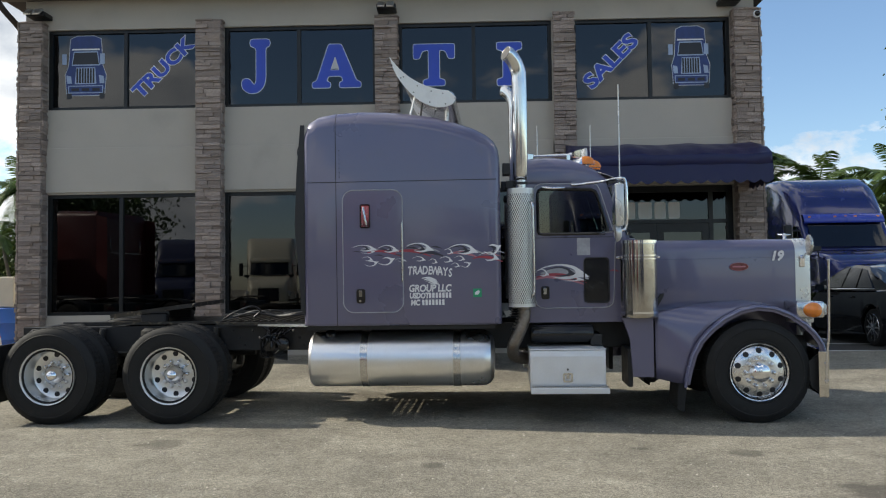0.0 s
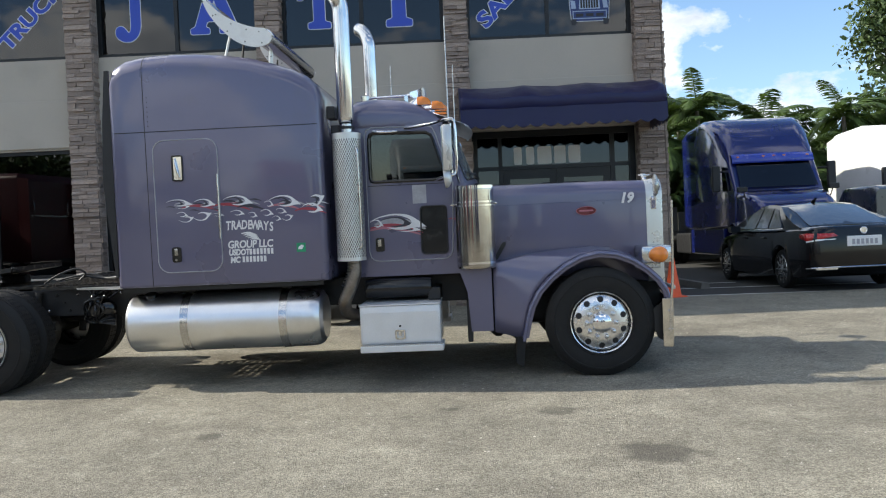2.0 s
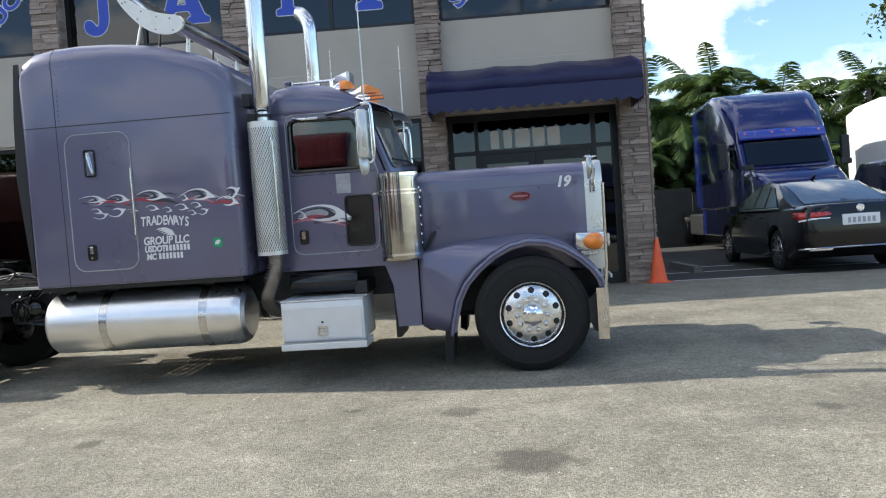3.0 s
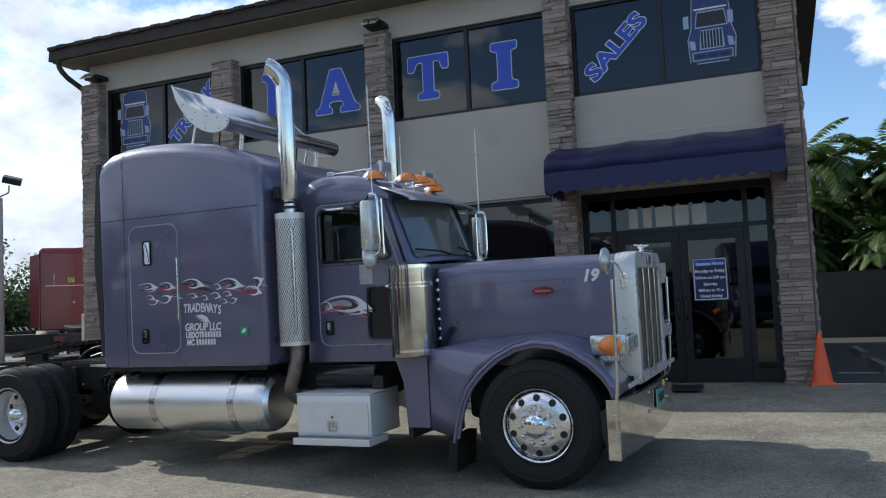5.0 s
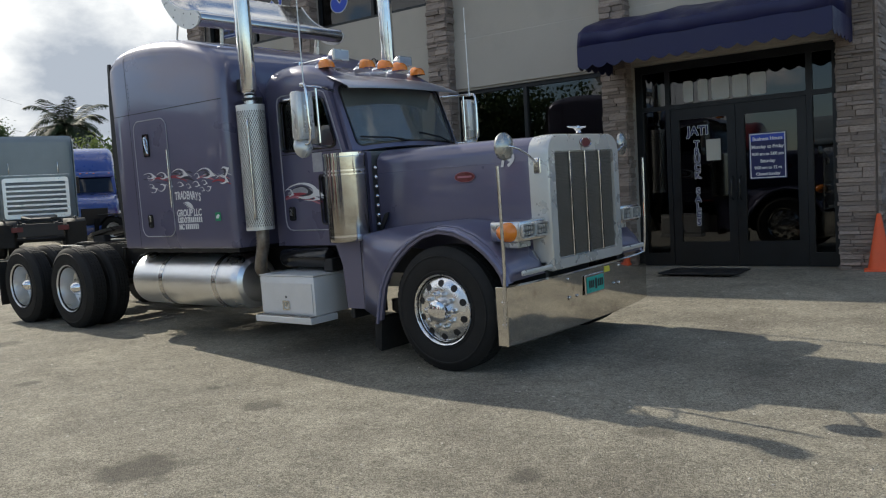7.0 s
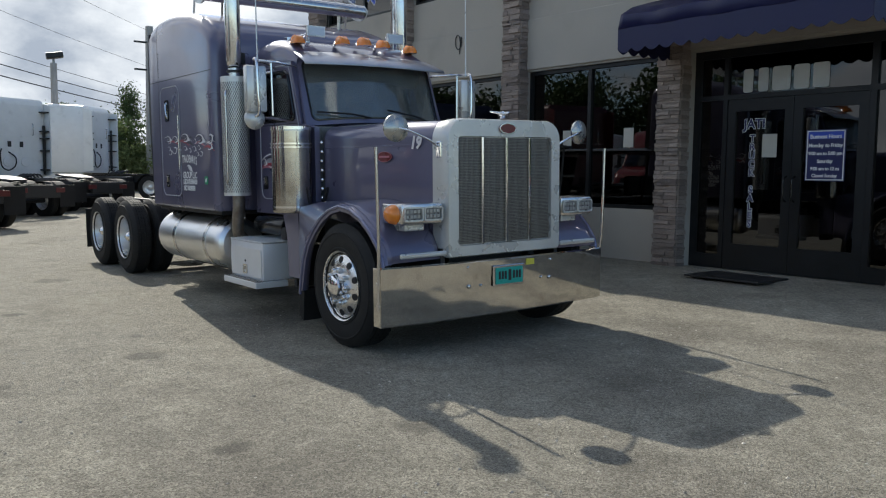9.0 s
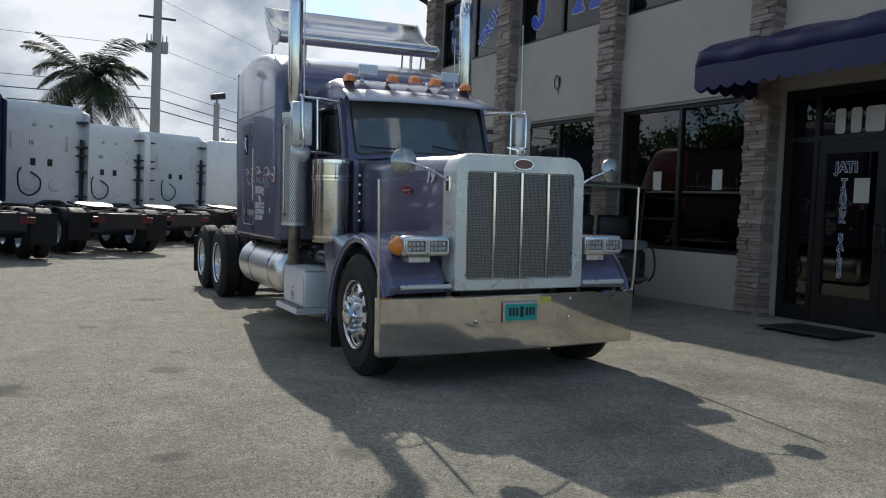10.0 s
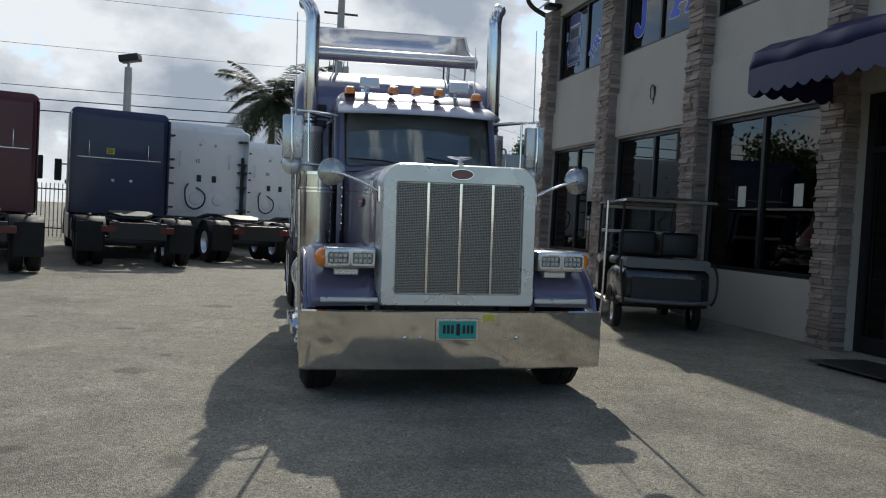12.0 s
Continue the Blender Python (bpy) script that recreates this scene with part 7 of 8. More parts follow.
GREY_BLUE = material("grey_blue_paint", (0.22, 0.26, 0.28), 0.4, 0, 0.08, 2, coat=0.4)
grey_truck = aero_truck("grey-blue sleeper lorry with a ribbed rack behind the cab", heading(-21.05, 17.76, 154.9), GREY_BLUE, GREY_BLUE)
rack = new("headache_rack")
rack.parent = grey_truck
bm = B()
plate(bm, round_rect(-1.0, 1.0, 1.15, 2.5, 0.1, 4), [round_rect(-0.9, 0.9, 1.3 + 0.16 * k, 1.40 + 0.16 * k, 0.01, 1) for k in range(7)], -0.05, 0.0, pose(-0.5, 0, 0, 0, 0, 90))
part("rack_panel", bm, ALU_DULL, rack, "ribbed aluminium rack")
aero_truck("deep blue sleeper lorry parked facing the yard", heading(9.05, 25.2, -89.1) @ Matrix.Scale(0.97, 4), TRUCK_BLUE, TRUCK_BLUE, visor=material("bright_blue_visor", (0.02, 0.05, 0.42), 0.25, 0, 0.05, 3, coat=0.8))
aero_truck("white sleeper lorry parked facing the yard", heading(13.1, 25.5, -87.1) @ Matrix.Scale(0.90, 4), WHITE_PAINT, WHITE_PAINT)
aero_truck("mid-blue sleeper lorry parked nose out beyond the grey one", heading(-28.5, 23.2, -22), MID_BLUE, MID_BLUE)
lift = thing("forklift", "yellow forklift truck with a black overhead guard", "forklift", heading(-25.8, 24.2, -25))
bm = B()
loft(bm, [section(hw, 0.25, z, 0.08, 0.05, x, 4) for x, z, hw in ((-1.1, 0.95, 0.50), (-1.0, 1.05, 0.56), (-0.3, 1.05, 0.56), (-0.25, 0.75, 0.56), (0.45, 0.75, 0.56), (0.6, 0.6, 0.5))])
part("lift_body", bm, LIFT_YELLOW, lift, smooth=40)
bm = B()
box(bm, -0.55, 0.0, -0.25, 0.25, 1.05, 1.15, 0.03)
box(bm, -0.62, -0.52, -0.24, 0.24, 1.1, 1.55, 0.03)
part("lift_seat", bm, BLACK, lift, smooth=40)
for q in (-1, 1):
    for pts in ([(-0.85, q * 0.5, 1.0), (-0.70, q * 0.48, 2.15)], [(0.45, q * 0.5, 0.7), (0.25, q * 0.48, 2.15)]):
        bm = B()
        tube(bm, pts, 0.035, 8)
        part("guard_post", bm, BLACK, lift)
    bm = B()
    box(bm, 0.62, 0.74, min(q * 0.32, q * 0.42), max(q * 0.32, q * 0.42), 0.1, 2.2, 0.01)
    part("mast_rail", bm, BLACK, lift)
    bm = B()
    box(bm, 0.75, 1.75, min(q * 0.22, q * 0.34), max(q * 0.22, q * 0.34), 0.12, 0.17, 0.01)
    part("fork", bm, BLACK, lift)
    for x in (-0.7, 0.4):
        simple_wheel(lift, x, q * 0.48, q, 0.3, 0.58)
for k in range(6):
    bm = B()
    box(bm, -0.72 + 0.18 * k, -0.66 + 0.18 * k, -0.5, 0.5, 2.15, 2.19, 0.01)
    part("guard_bar", bm, ALU_DULL, lift)
# out-of-view row across the yard for windows and chrome to mirror; outer lorries invented
for src_paint, x, label in ((TRUCK_NAVY, -27.6, "navy"), (WHITE_PAINT, -23.2, "white"), (TRUCK_RED, -18.6, "red"), (TRUCK_NAVY, -13.9, "navy"), (CREAM, -9.3, "cream"), (TRUCK_RED, -4.6, "red"), (GREY_BLUE, -0.2, "grey-blue"), (TRUCK_NAVY, 4.0, "navy"), (TRUCK_NAVY, 8.4, "navy")):
    aero_truck(label + " sleeper lorry in the out-of-view row across the yard", heading(x, -15.0, 82), src_paint, src_paint)

# ---- black saloon car ----
CAR_GLASS = material("car_rear_glass", (0.10, 0.105, 0.105), 0.10, 0.3, 0.1, 4, coat=1.0)
car = thing("saloon_car", "glossy black saloon car parked with its tail to the yard", "car", heading(8.06, 16.25, 92) @ Matrix.Scale(1.02, 4))
DECK = [(-1.08, 0.80), (-1.05, 0.98), (-0.98, 1.025), (-0.6, 1.03), (0.2, 1.0), (2.3, 0.98), (2.9, 0.92), (3.4, 0.80), (3.68, 0.66), (3.76, 0.5)]
HALF = [(-1.08, 0.70), (-1.04, 0.80), (-0.9, 0.87), (-0.5, 0.905), (0.6, 0.915), (2.4, 0.915), (3.1, 0.88), (3.5, 0.80), (3.70, 0.66), (3.76, 0.5)]


def along(table, x):
    for (a, p), (b, q) in zip(table, table[1:]):
        if a <= x <= b:
            return p + (q - p) * (x - a) / (b - a)
    return table[-1][1]


def sill(x):
    for xw in (0.0, 2.8):
        if abs(x - xw) < 0.375:
            return 0.33 + math.sqrt(0.375 ** 2 - (x - xw) ** 2)
    return 0.21 if x > -0.7 else 0.21 + 0.16 * (-0.7 - x) / 0.38


def car_ring(x):
    w, z1, z0 = along(HALF, x), along(DECK, x), sill(x)
    zm = max(z0 + 0.02, 0.42)
    half = [(w * 0.93, z0), (w * 0.985, zm), (w, max(zm + 0.02, 0.60)), (w * 0.985, max(zm + 0.03, z1 - 0.16)), (w * 0.95, z1 - 0.06), (w * 0.86, z1 - 0.015), (w * 0.5, z1)]
    return [(x, y, z) for y, z in half] + [(x, -y, z) for y, z in reversed(half)]


arch = [xw + d for xw in (0.0, 2.8) for d in (-0.376, -0.37, -0.34, -0.28, -0.2, -0.1, 0, 0.1, 0.2, 0.28, 0.34, 0.37, 0.376)]
bm = B()
loft(bm, [car_ring(x) for x in sorted(set([-1.08, -1.065, -1.05, -1.02, -0.98, -0.9, -0.7, -0.55, 0.7, 1.0, 1.4, 1.8, 2.2, 3.3, 3.4, 3.5, 3.6, 3.68, 3.72, 3.76] + arch))])
body = part("car_body", bm, CAR_BLACK, car, smooth=38)
CABIN = [(-0.62, 1.03, 0.60), (-0.35, 1.13, 0.63), (0.0, 1.26, 0.62), (0.35, 1.375, 0.60), (0.65, 1.435, 0.585), (1.1, 1.46, 0.58), (1.5, 1.435, 0.59), (1.75, 1.36, 0.61), (2.05, 1.20, 0.65), (2.4, 1.0, 0.68)]
bm = B()
rings = []
for x, z, w in CABIN:
    k = (z - 0.98) / 0.48
    half = [(0.84 - 0.04 * (1 - k), 0.97), (w + 0.17 * (1 - k) + 0.06, 0.97 + (z - 0.97) * 0.80), (w + 0.02, z - 0.02), (w * 0.6, z + 0.004), (0.0, z + 0.012)]
    rings.append([(x, y, q) for y, q in half] + [(x, -y, q) for y, q in reversed(half[:-1])])
loft(bm, rings)
part("roof", bm, CAR_BLACK, body, smooth=42)
bm = B()
loft(bm, [[(x, y * (0.96 if x < 0 else 0.90), z + 0.018 - 0.05 * y * y) for x, z in ((-0.56, 1.045), (-0.35, 1.125), (0.0, 1.255), (0.38, 1.38))] for y in [-0.64 + 0.16 * k for k in range(9)]], False, False)
part("rear_window", bm, CAR_GLASS, body, "tinted rear window that mirrors the sky", 60)
for s in (-1, 1):
    for pts in ([(0.05, 1.02), (0.62, 1.02), (0.72, 1.36), (0.55, 1.34)], [(0.68, 1.02), (1.22, 1.02), (1.22, 1.39), (0.78, 1.37)], [(1.27, 1.02), (2.12, 1.02), (1.72, 1.31), (1.45, 1.38), (1.27, 1.39)]):
        bm = B()
        outer = [(x, s * (0.845 - 0.20 * (z - 1.0) / 0.4), z) for x, z in pts]
        inner = [(x, y - s * 0.05, z) for x, y, z in outer]
        loft(bm, [inner, outer])
        part("side_window", bm, BLACK_GLOSS, body)
    bm = B()
    tube(bm, [(-0.1, s * 0.86, 1.005), (1.0, s * 0.868, 1.0), (2.2, s * 0.872, 0.985)], 0.008, 6)
    part("belt_trim", bm, CHROME, body)
    bm = B()
    loft(bm, [[(-1.072 + d, s * y0, z) for z, d in ((0.83, 0.0), (0.87, 0.004), (0.915, 0.012))] for y0, d0 in ((0.40, 0), (0.55, 0), (0.70, 0))] + [[(-0.99 + d, s * 0.865, z) for z, d in ((0.80, 0), (0.86, 0), (0.925, 0.01))], [(-0.80, s * 0.90, z) for z in (0.85, 0.88, 0.92)]], False, False)
    lamp = part("tail_lamp", bm, RED_LENS, body, "red tail lamp", 50)
    lamp.modifiers.new("thick", "SOLIDIFY").thickness = 0.02
    bm = B()
    loft(bm, [[(-1.078, s * 0.44, 0.815), (-1.075, s * 0.44, 0.828)], [(-1.074, s * 0.72, 0.80), (-1.072, s * 0.72, 0.826)], [(-0.985, s * 0.87, 0.775), (-0.985, s * 0.872, 0.80)]], False, False)
    part("lamp_strip", bm, SIGN_WHITE, body, "clear reversing lamp strip")
    bm = B()
    box(bm, -1.075, -0.98, min(s * 0.42, s * 0.76), max(s * 0.42, s * 0.76), 0.335, 0.385, 0.012)
    part("exhaust_trim", bm, CHROME, body)
    for x in (0.0, 2.8):
        w = new("wheel")
        w.parent = car
        w.matrix_local = Matrix.Translation((x, s * 0.80, 0.33)) @ (pose(0, 0, 0) if s < 0 else pose(0, 0, 0, 0, 0, 180)) @ Matrix.Scale(0.64, 4)
        share("tyre", TYRE_ME, w, Matrix())
        bm = B()
        lathe(bm, [(0.37, -0.135), (0.38, -0.12), (0.36, -0.11), (0.35, 0.0)], (0, 0, 0), (0, 1, 0), 28, False)
        lathe(bm, [(0.075, -0.10), (0.07, -0.125), (0.01, -0.13)], (0, 0, 0), (0, 1, 0), 14, False)
        for k in range(10):
            a = 2 * math.pi * k / 10
            ca, sa = math.cos(a), math.sin(a)
            loft(bm, [[(r * ca - q * sa, yy, r * sa + q * ca) for q, yy in ((-0.018, -0.125), (0.018, -0.125), (0.014, -0.09), (-0.014, -0.09))] for r in (0.05, 0.36)])
        part("rim", bm, ALU_RIM, w, "silver ten-spoke rim", 40)
        bm = B()
        lathe(bm, [(0.345, -0.06), (0.01, -0.06)], (0, 0, 0), (0, 1, 0), 20, False)
        part("brake_disc", bm, MESH_DARK, w)
    bm = B()
    loft(bm, [section(0.09, 0.96, 1.08, 0.03, 0.03, x, 3) for x in (1.82, 1.86, 1.96, 1.99)])
    mir = part("door_mirror", bm, CAR_BLACK, body, smooth=40)
    mir.location = (0, s * 1.0, 0)
    for x in (0.62, 1.55):
        bm = B()
        box(bm, x, x + 0.16, min(s * 0.90, s * 0.93), max(s * 0.90, s * 0.93), 0.845, 0.87, 0.008)
        part("door_handle", bm, CAR_BLACK, body)
bm = B()
box(bm, -1.088, -1.07, -0.27, 0.27, 0.70, 0.86, 0.006)
cp = part("number_plate", bm, SIGN_WHITE, body)
for k in range(6):
    bm = B()
    box(bm, -1.092, -1.089, -0.2 + 0.07 * k, -0.155 + 0.07 * k, 0.73, 0.81)
    part("plate_bar", bm, DECAL_GREY, cp)
bm = B()
lathe(bm, [(0.050, 0), (0.058, 0.01), (0.05, 0.016), (0.042, 0.006)], (-1.062, 0, 0.945), (-1, 0, 0), 20)
part("tail_badge", bm, CHROME, body, "round chrome badge")
bm = B()
tube(bm, smooth_path([(-0.93, -0.86, 0.36), (-1.06, -0.74, 0.375), (-1.09, 0, 0.38), (-1.06, 0.74, 0.375), (-0.93, 0.86, 0.36)], 4), 0.012, 6)
part("bumper_trim", bm, CHROME, body)
bm = B()
tube(bm, [(0.72, 0, 1.45), (0.60, 0, 1.51), (0.54, 0, 1.515)], [0.035, 0.02, 0.008], 6)
part("roof_fin", bm, CAR_BLACK, body)

# dark pickup beyond the car
pickup = thing("pickup", "dark grey pickup truck parked beyond the car", "pickup", heading(11.95, 20.13, 93.9))
SLATE = material("slate_car_paint", (0.05, 0.06, 0.075), 0.3, 0, 0.08, 2, coat=0.8)
bm = B()
loft(bm, [section(0.95, 0.45, 1.2, 0.08, 0.05, x, 4) for x in (-0.9, -0.85, 3.2, 3.9, 4.0)])
pb = part("pickup_body", bm, SLATE, pickup, smooth=40)
bm = B()
loft(bm, [section(hw, 1.15, z, 0.12, 0.02, x, 4) for x, z, hw in ((0.9, 1.8, 0.85), (1.1, 1.9, 0.85), (2.4, 1.9, 0.85), (2.9, 1.35, 0.88))])
part("pickup_cab", bm, SLATE, pb, smooth=40)
for s in (-1, 1):
    bm = B()
    box(bm, -0.92, -0.8, min(s * 0.78, s * 0.955), max(s * 0.78, s * 0.955), 0.8, 1.15, 0.02)
    part("tail_lamp", bm, RED_LENS, pb)
    for x in (0.0, 3.3):
        simple_wheel(pickup, x, s * 0.85, s, 0.38, 0.75)

# ---- golf cart beside the window ----
cart = thing("golf_cart", "black golf cart with canopy parked beside the wall", "golf cart", heading(0.0, 14.1, 167) @ Matrix.Scale(0.95, 4))
CART = material("cart_black", (0.012, 0.014, 0.014), 0.3, 0, 0.1, 4, coat=0.5)
CART_GREY = material("cart_grey", (0.10, 0.105, 0.11), 0.4, 0, 0.1, 4, coat=0.3)
bm = B()
loft(bm, [section(hw, z0, z1, 0.10, 0.05, x, 5) for x, z0, z1, hw in ((-0.58, 0.42, 0.80, 0.52), (-0.54, 0.38, 0.86, 0.57), (-0.36, 0.36, 0.88, 0.59), (-0.20, 0.50, 0.88, 0.60), (0.0, 0.54, 0.88, 0.60), (0.20, 0.50, 0.86, 0.60), (0.34, 0.30, 0.84, 0.58), (0.62, 0.30, 0.80, 0.56))])
cb = part("rear_body", bm, CART, cart, smooth=40)
bm = B()
box(bm, -0.60, -0.585, -0.46, 0.46, 0.44, 0.74, 0.01)
part("rear_panel", bm, BLACK, cb)
bm = B()
tube(bm, smooth_path([(-0.45, 0.60, 0.45), (-0.62, 0.55, 0.44), (-0.68, 0.3, 0.43), (-0.68, -0.3, 0.43), (-0.62, -0.55, 0.44), (-0.45, -0.60, 0.45)], 5), 0.03, 8)
part("rear_bumper", bm, CART_GREY, cart, "worn grey bumper bar", 60)
bm = B()
box(bm, 0.30, 1.55, -0.56, 0.56, 0.26, 0.33, 0.02)
part("floor_pan", bm, BLACK, cart)
bm = B()
loft(bm, [section(hw, 0.3, z, 0.12, 0.05, x, 5) for x, z, hw in ((1.45, 0.90, 0.55), (1.62, 1.0, 0.56), (1.95, 0.86, 0.52), (2.15, 0.60, 0.42), (2.2, 0.5, 0.34))])
part("front_cowl", bm, CART, cart, smooth=40)
bm = B()
box(bm, 0.05, 0.62, -0.56, 0.56, 0.86, 0.97, 0.05)
part("seat_cushion", bm, BLACK, cart, smooth=50)
for s in (-1, 1):
    bm = B()
    box(bm, -0.06, 0.05, min(s * 0.03, s * 0.54), max(s * 0.03, s * 0.54), 1.0, 1.34, 0.045)
    part("seat_back", bm, BLACK, cart, smooth=50)
bm = B()
loft(bm, [section(0.55, 0.86, 0.99, 0.05, 0.05, x, 4) for x in (-0.62, -0.58, -0.20, -0.16)])
part("rear_pad", bm, CART_GREY, cart, "dark grey padded rear seat", 50)
bm = B()
CAN = [(-0.62, 0.0), (-0.58, 0.035), (-0.3, 0.05), (0.5, 0.055), (1.3, 0.05), (1.62, 0.03), (1.68, 0.0)]
loft(bm, [[(x, y * (0.97 if abs(x - 0.53) > 1.1 else 1.0), 1.76 + h - 0.06 * (abs(y) / 0.6) ** 3 * h / 0.055) for y in (-0.60, -0.55, -0.3, 0, 0.3, 0.55, 0.60)] + [(x, y, 1.725) for y in (0.60, -0.60)] for x, h in CAN])
part("canopy", bm, BLACK_GLOSS, cart, "glossy dark canopy roof", 40)
for s in (-1, 1):
    for pts in ([(-0.28, s * 0.57, 0.85), (-0.36, s * 0.57, 1.3), (-0.42, s * 0.57, 1.74)], [(1.66, s * 0.53, 0.95), (1.50, s * 0.55, 1.74)]):
        bm = B()
        tube(bm, pts, 0.018, 8)
        part("canopy_post", bm, BLACK, cart)
    bm = B()
    tube(bm, smooth_path([(-0.55, s * 0.60, 0.95), (-0.70, s * 0.62, 0.80), (-0.76, s * 0.60, 0.55), (-0.68, s * 0.57, 0.42)], 4), 0.016, 8)
    part("grab_bar", bm, BLACK, cart, smooth=60)
    bm = B()
    loft(bm, [[(0.33 * math.cos(a) * k, s * y, 0.30 + 0.30 * math.sin(a) * k) for a in [math.pi * (0.05 + 0.9 * q / 10) for q in range(11)] for k in (1.0,)] for y in (0.48, 0.625)], False, False)
    gd = part("wheel_arch", bm, CART, cart, smooth=60)
    gd.modifiers.new("thick", "SOLIDIFY").thickness = 0.012
    bm = B()
    box(bm, 0.36, 1.40, min(s * 0.55, s * 0.60), max(s * 0.55, s * 0.60), 0.30, 0.36, 0.01)
    part("side_step", bm, ALU_DULL, cart)
    for x in (0.0, 1.72):
        simple_wheel(cart, x, s * 0.535, s, 0.225, 0.44)
bm = B()
lathe(bm, [(0.165, -0.012), (0.18, 0), (0.165, 0.012), (0.155, 0)], (1.12, 0.28, 1.18), (-0.7, 0, 0.7), 24, False)
for k in range(3):
    a = 2.1 * k
    tube(bm, [(1.12, 0.28, 1.18), (1.12 + 0.115 * math.cos(a), 0.28 + 0.165 * math.sin(a), 1.18 + 0.115 * math.cos(a))], 0.012, 6)
part("steering_wheel", bm, BLACK, cart)
bm = B()
tube(bm, [(1.12, 0.28, 1.18), (1.5, 0.28, 0.82)], 0.022, 8)
part("steering_column", bm, BLACK, cart)
SCREEN = pose(1.585, 0, 0.95, 0, -11.5, 0)
bm = B()
box(bm, -0.004, 0.004, -0.52, 0.52, 0, 0.80, 0, SCREEN)
part("cart_windscreen", bm, glass_material("cart_screen", (0.75, 0.8, 0.8), 0.02, 0.02), cart, "clear folding windscreen")
for z in (0.36, 0.74):
    bm = B()
    box(bm, -0.014, 0.014, -0.53, 0.53, z, z + 0.045, 0.006, SCREEN)
    part("screen_rail", bm, SIGN_WHITE, cart, "white windscreen rail")


# ---- cones, barrel, kerb stop, parking lines ----
def cone(m, h, striped):
    c = thing("traffic_cone", "orange traffic cone with white bands" if striped else "plain orange traffic cone by the stone pillar", "cone", m, "traffic cones")
    bm = B()
    box(bm, -0.17, 0.17, -0.17, 0.17, 0, 0.03, 0.008)
    part("cone_base", bm, CONE, c)
    bm = B()
    lathe(bm, [(0.145, 0.03), (0.13, 0.05), (0.026, h - 0.01), (0.018, h)], (0, 0, 0), (0, 0, 1), 24)
    part("cone_body", bm, CONE, c, smooth=40)
    if striped:
        for z0, z1 in ((0.22, 0.38), (0.46, 0.58)):
            bm = B()
            r = lambda z: 0.13 + (0.026 - 0.13) * (z - 0.05) / (h - 0.06) + 0.002
            lathe(bm, [(r(z0), z0), (r(z1), z1)], (0, 0, 0), (0, 0, 1), 24, False)
            part("cone_band", bm, SIGN_WHITE, c, smooth=40)


cone(pose(5.10, 15.36, 0.235, 0, 0, 12), 0.70, False)
cone(pose(-8.30, 14.00, 0.188, 0, 0, 30), 0.70, True)
cone(pose(-8.25, 15.0, 0.238, 0, 0, 8), 0.70, True)
barrel = thing("barrel", "blue plastic barrel beside the stone pillar", "barrel", pose(-8.55, 15.9, 0.245))
bm = B()
lathe(bm, [(0.26, 0), (0.29, 0.03), (0.29, 0.28), (0.305, 0.30), (0.29, 0.32), (0.29, 0.58), (0.305, 0.60), (0.29, 0.62), (0.28, 0.86), (0.26, 0.88)], (0, 0, 0), (0, 0, 1), 24)
part("drum", bm, material("blue_plastic", (0.03, 0.12, 0.42), 0.45, 0, 0.1, 5), barrel, smooth=40)
bm = B()
box(bm, -0.25, 0.2, -0.2, 0.2, 0.885, 1.45, 0.02)
part("carton", bm, material("cream_board", (0.55, 0.5, 0.4), 0.8, 0, 0.1, 5), barrel)
# pale concrete darkened: the shade over the stops is part of the colour
STOP = material("shaded_stop", (0.17, 0.16, 0.145), 0.9, 0, 0.25, 5, 0.4, 50, spec=0.2)
for x, y, a in ((5.92, 17.6, 94), (5.75, 20.9, 94)):
    bm = B()
    loft(bm, [[(px, py, pz) for py, pz in ((-0.09, 0), (0.09, 0), (0.06, 0.12), (-0.06, 0.12))] for px in (-0.9, 0.9)])
    k = tagged(part("wheel_stop", bm, STOP), "concrete wheel stop on the pavement, coloured dark for its shade", "wheel stop", "wheel stops")
    k.matrix_world = pose(x, y, 0.245, 0, 0, a)
LINE = material("worn_line_paint", (0.62, 0.62, 0.58), 0.8, 0, 0.25, 6, 0.2, 60, stain=((0.3, 0.29, 0.26), 3, 0.5, 0.9))
for x0, y0, x1, y1 in ((5.18, 15.39, 7.47, 15.21), (5.31, 17.01, 9.31, 16.56), (6.00, 18.24, 6.95, 18.13)):
    d = Vector((x1 - x0, y1 - y0, 0)).normalized()
    n = Vector((-d.y, d.x, 0)) * 0.05
    bm = B()
    bm.faces.new([bm.verts.new((x, y, 0.252)) for x, y in ((x0 + n.x, y0 + n.y), (x1 + n.x, y1 + n.y), (x1 - n.x, y1 - n.y), (x0 - n.x, y0 - n.y))])
    tagged(part("parking_line", bm, LINE), "worn white parking line", "line", kind="structure")
ASPHALT = material("side_asphalt", (0.06, 0.058, 0.055), 0.9, 0, 0.2, 1.5, 0.4, 60, spec=0.2)
bm = B()
loft(bm, [[(x, y, 0.2485) for x in (5.0, 26.0)] for y in (15.35, 16.5, 24.0, 34.0)], False, False)
tagged(part("pavement", bm, ASPHALT), "dark asphalt parking strip beside the office", "pavement", kind="structure")

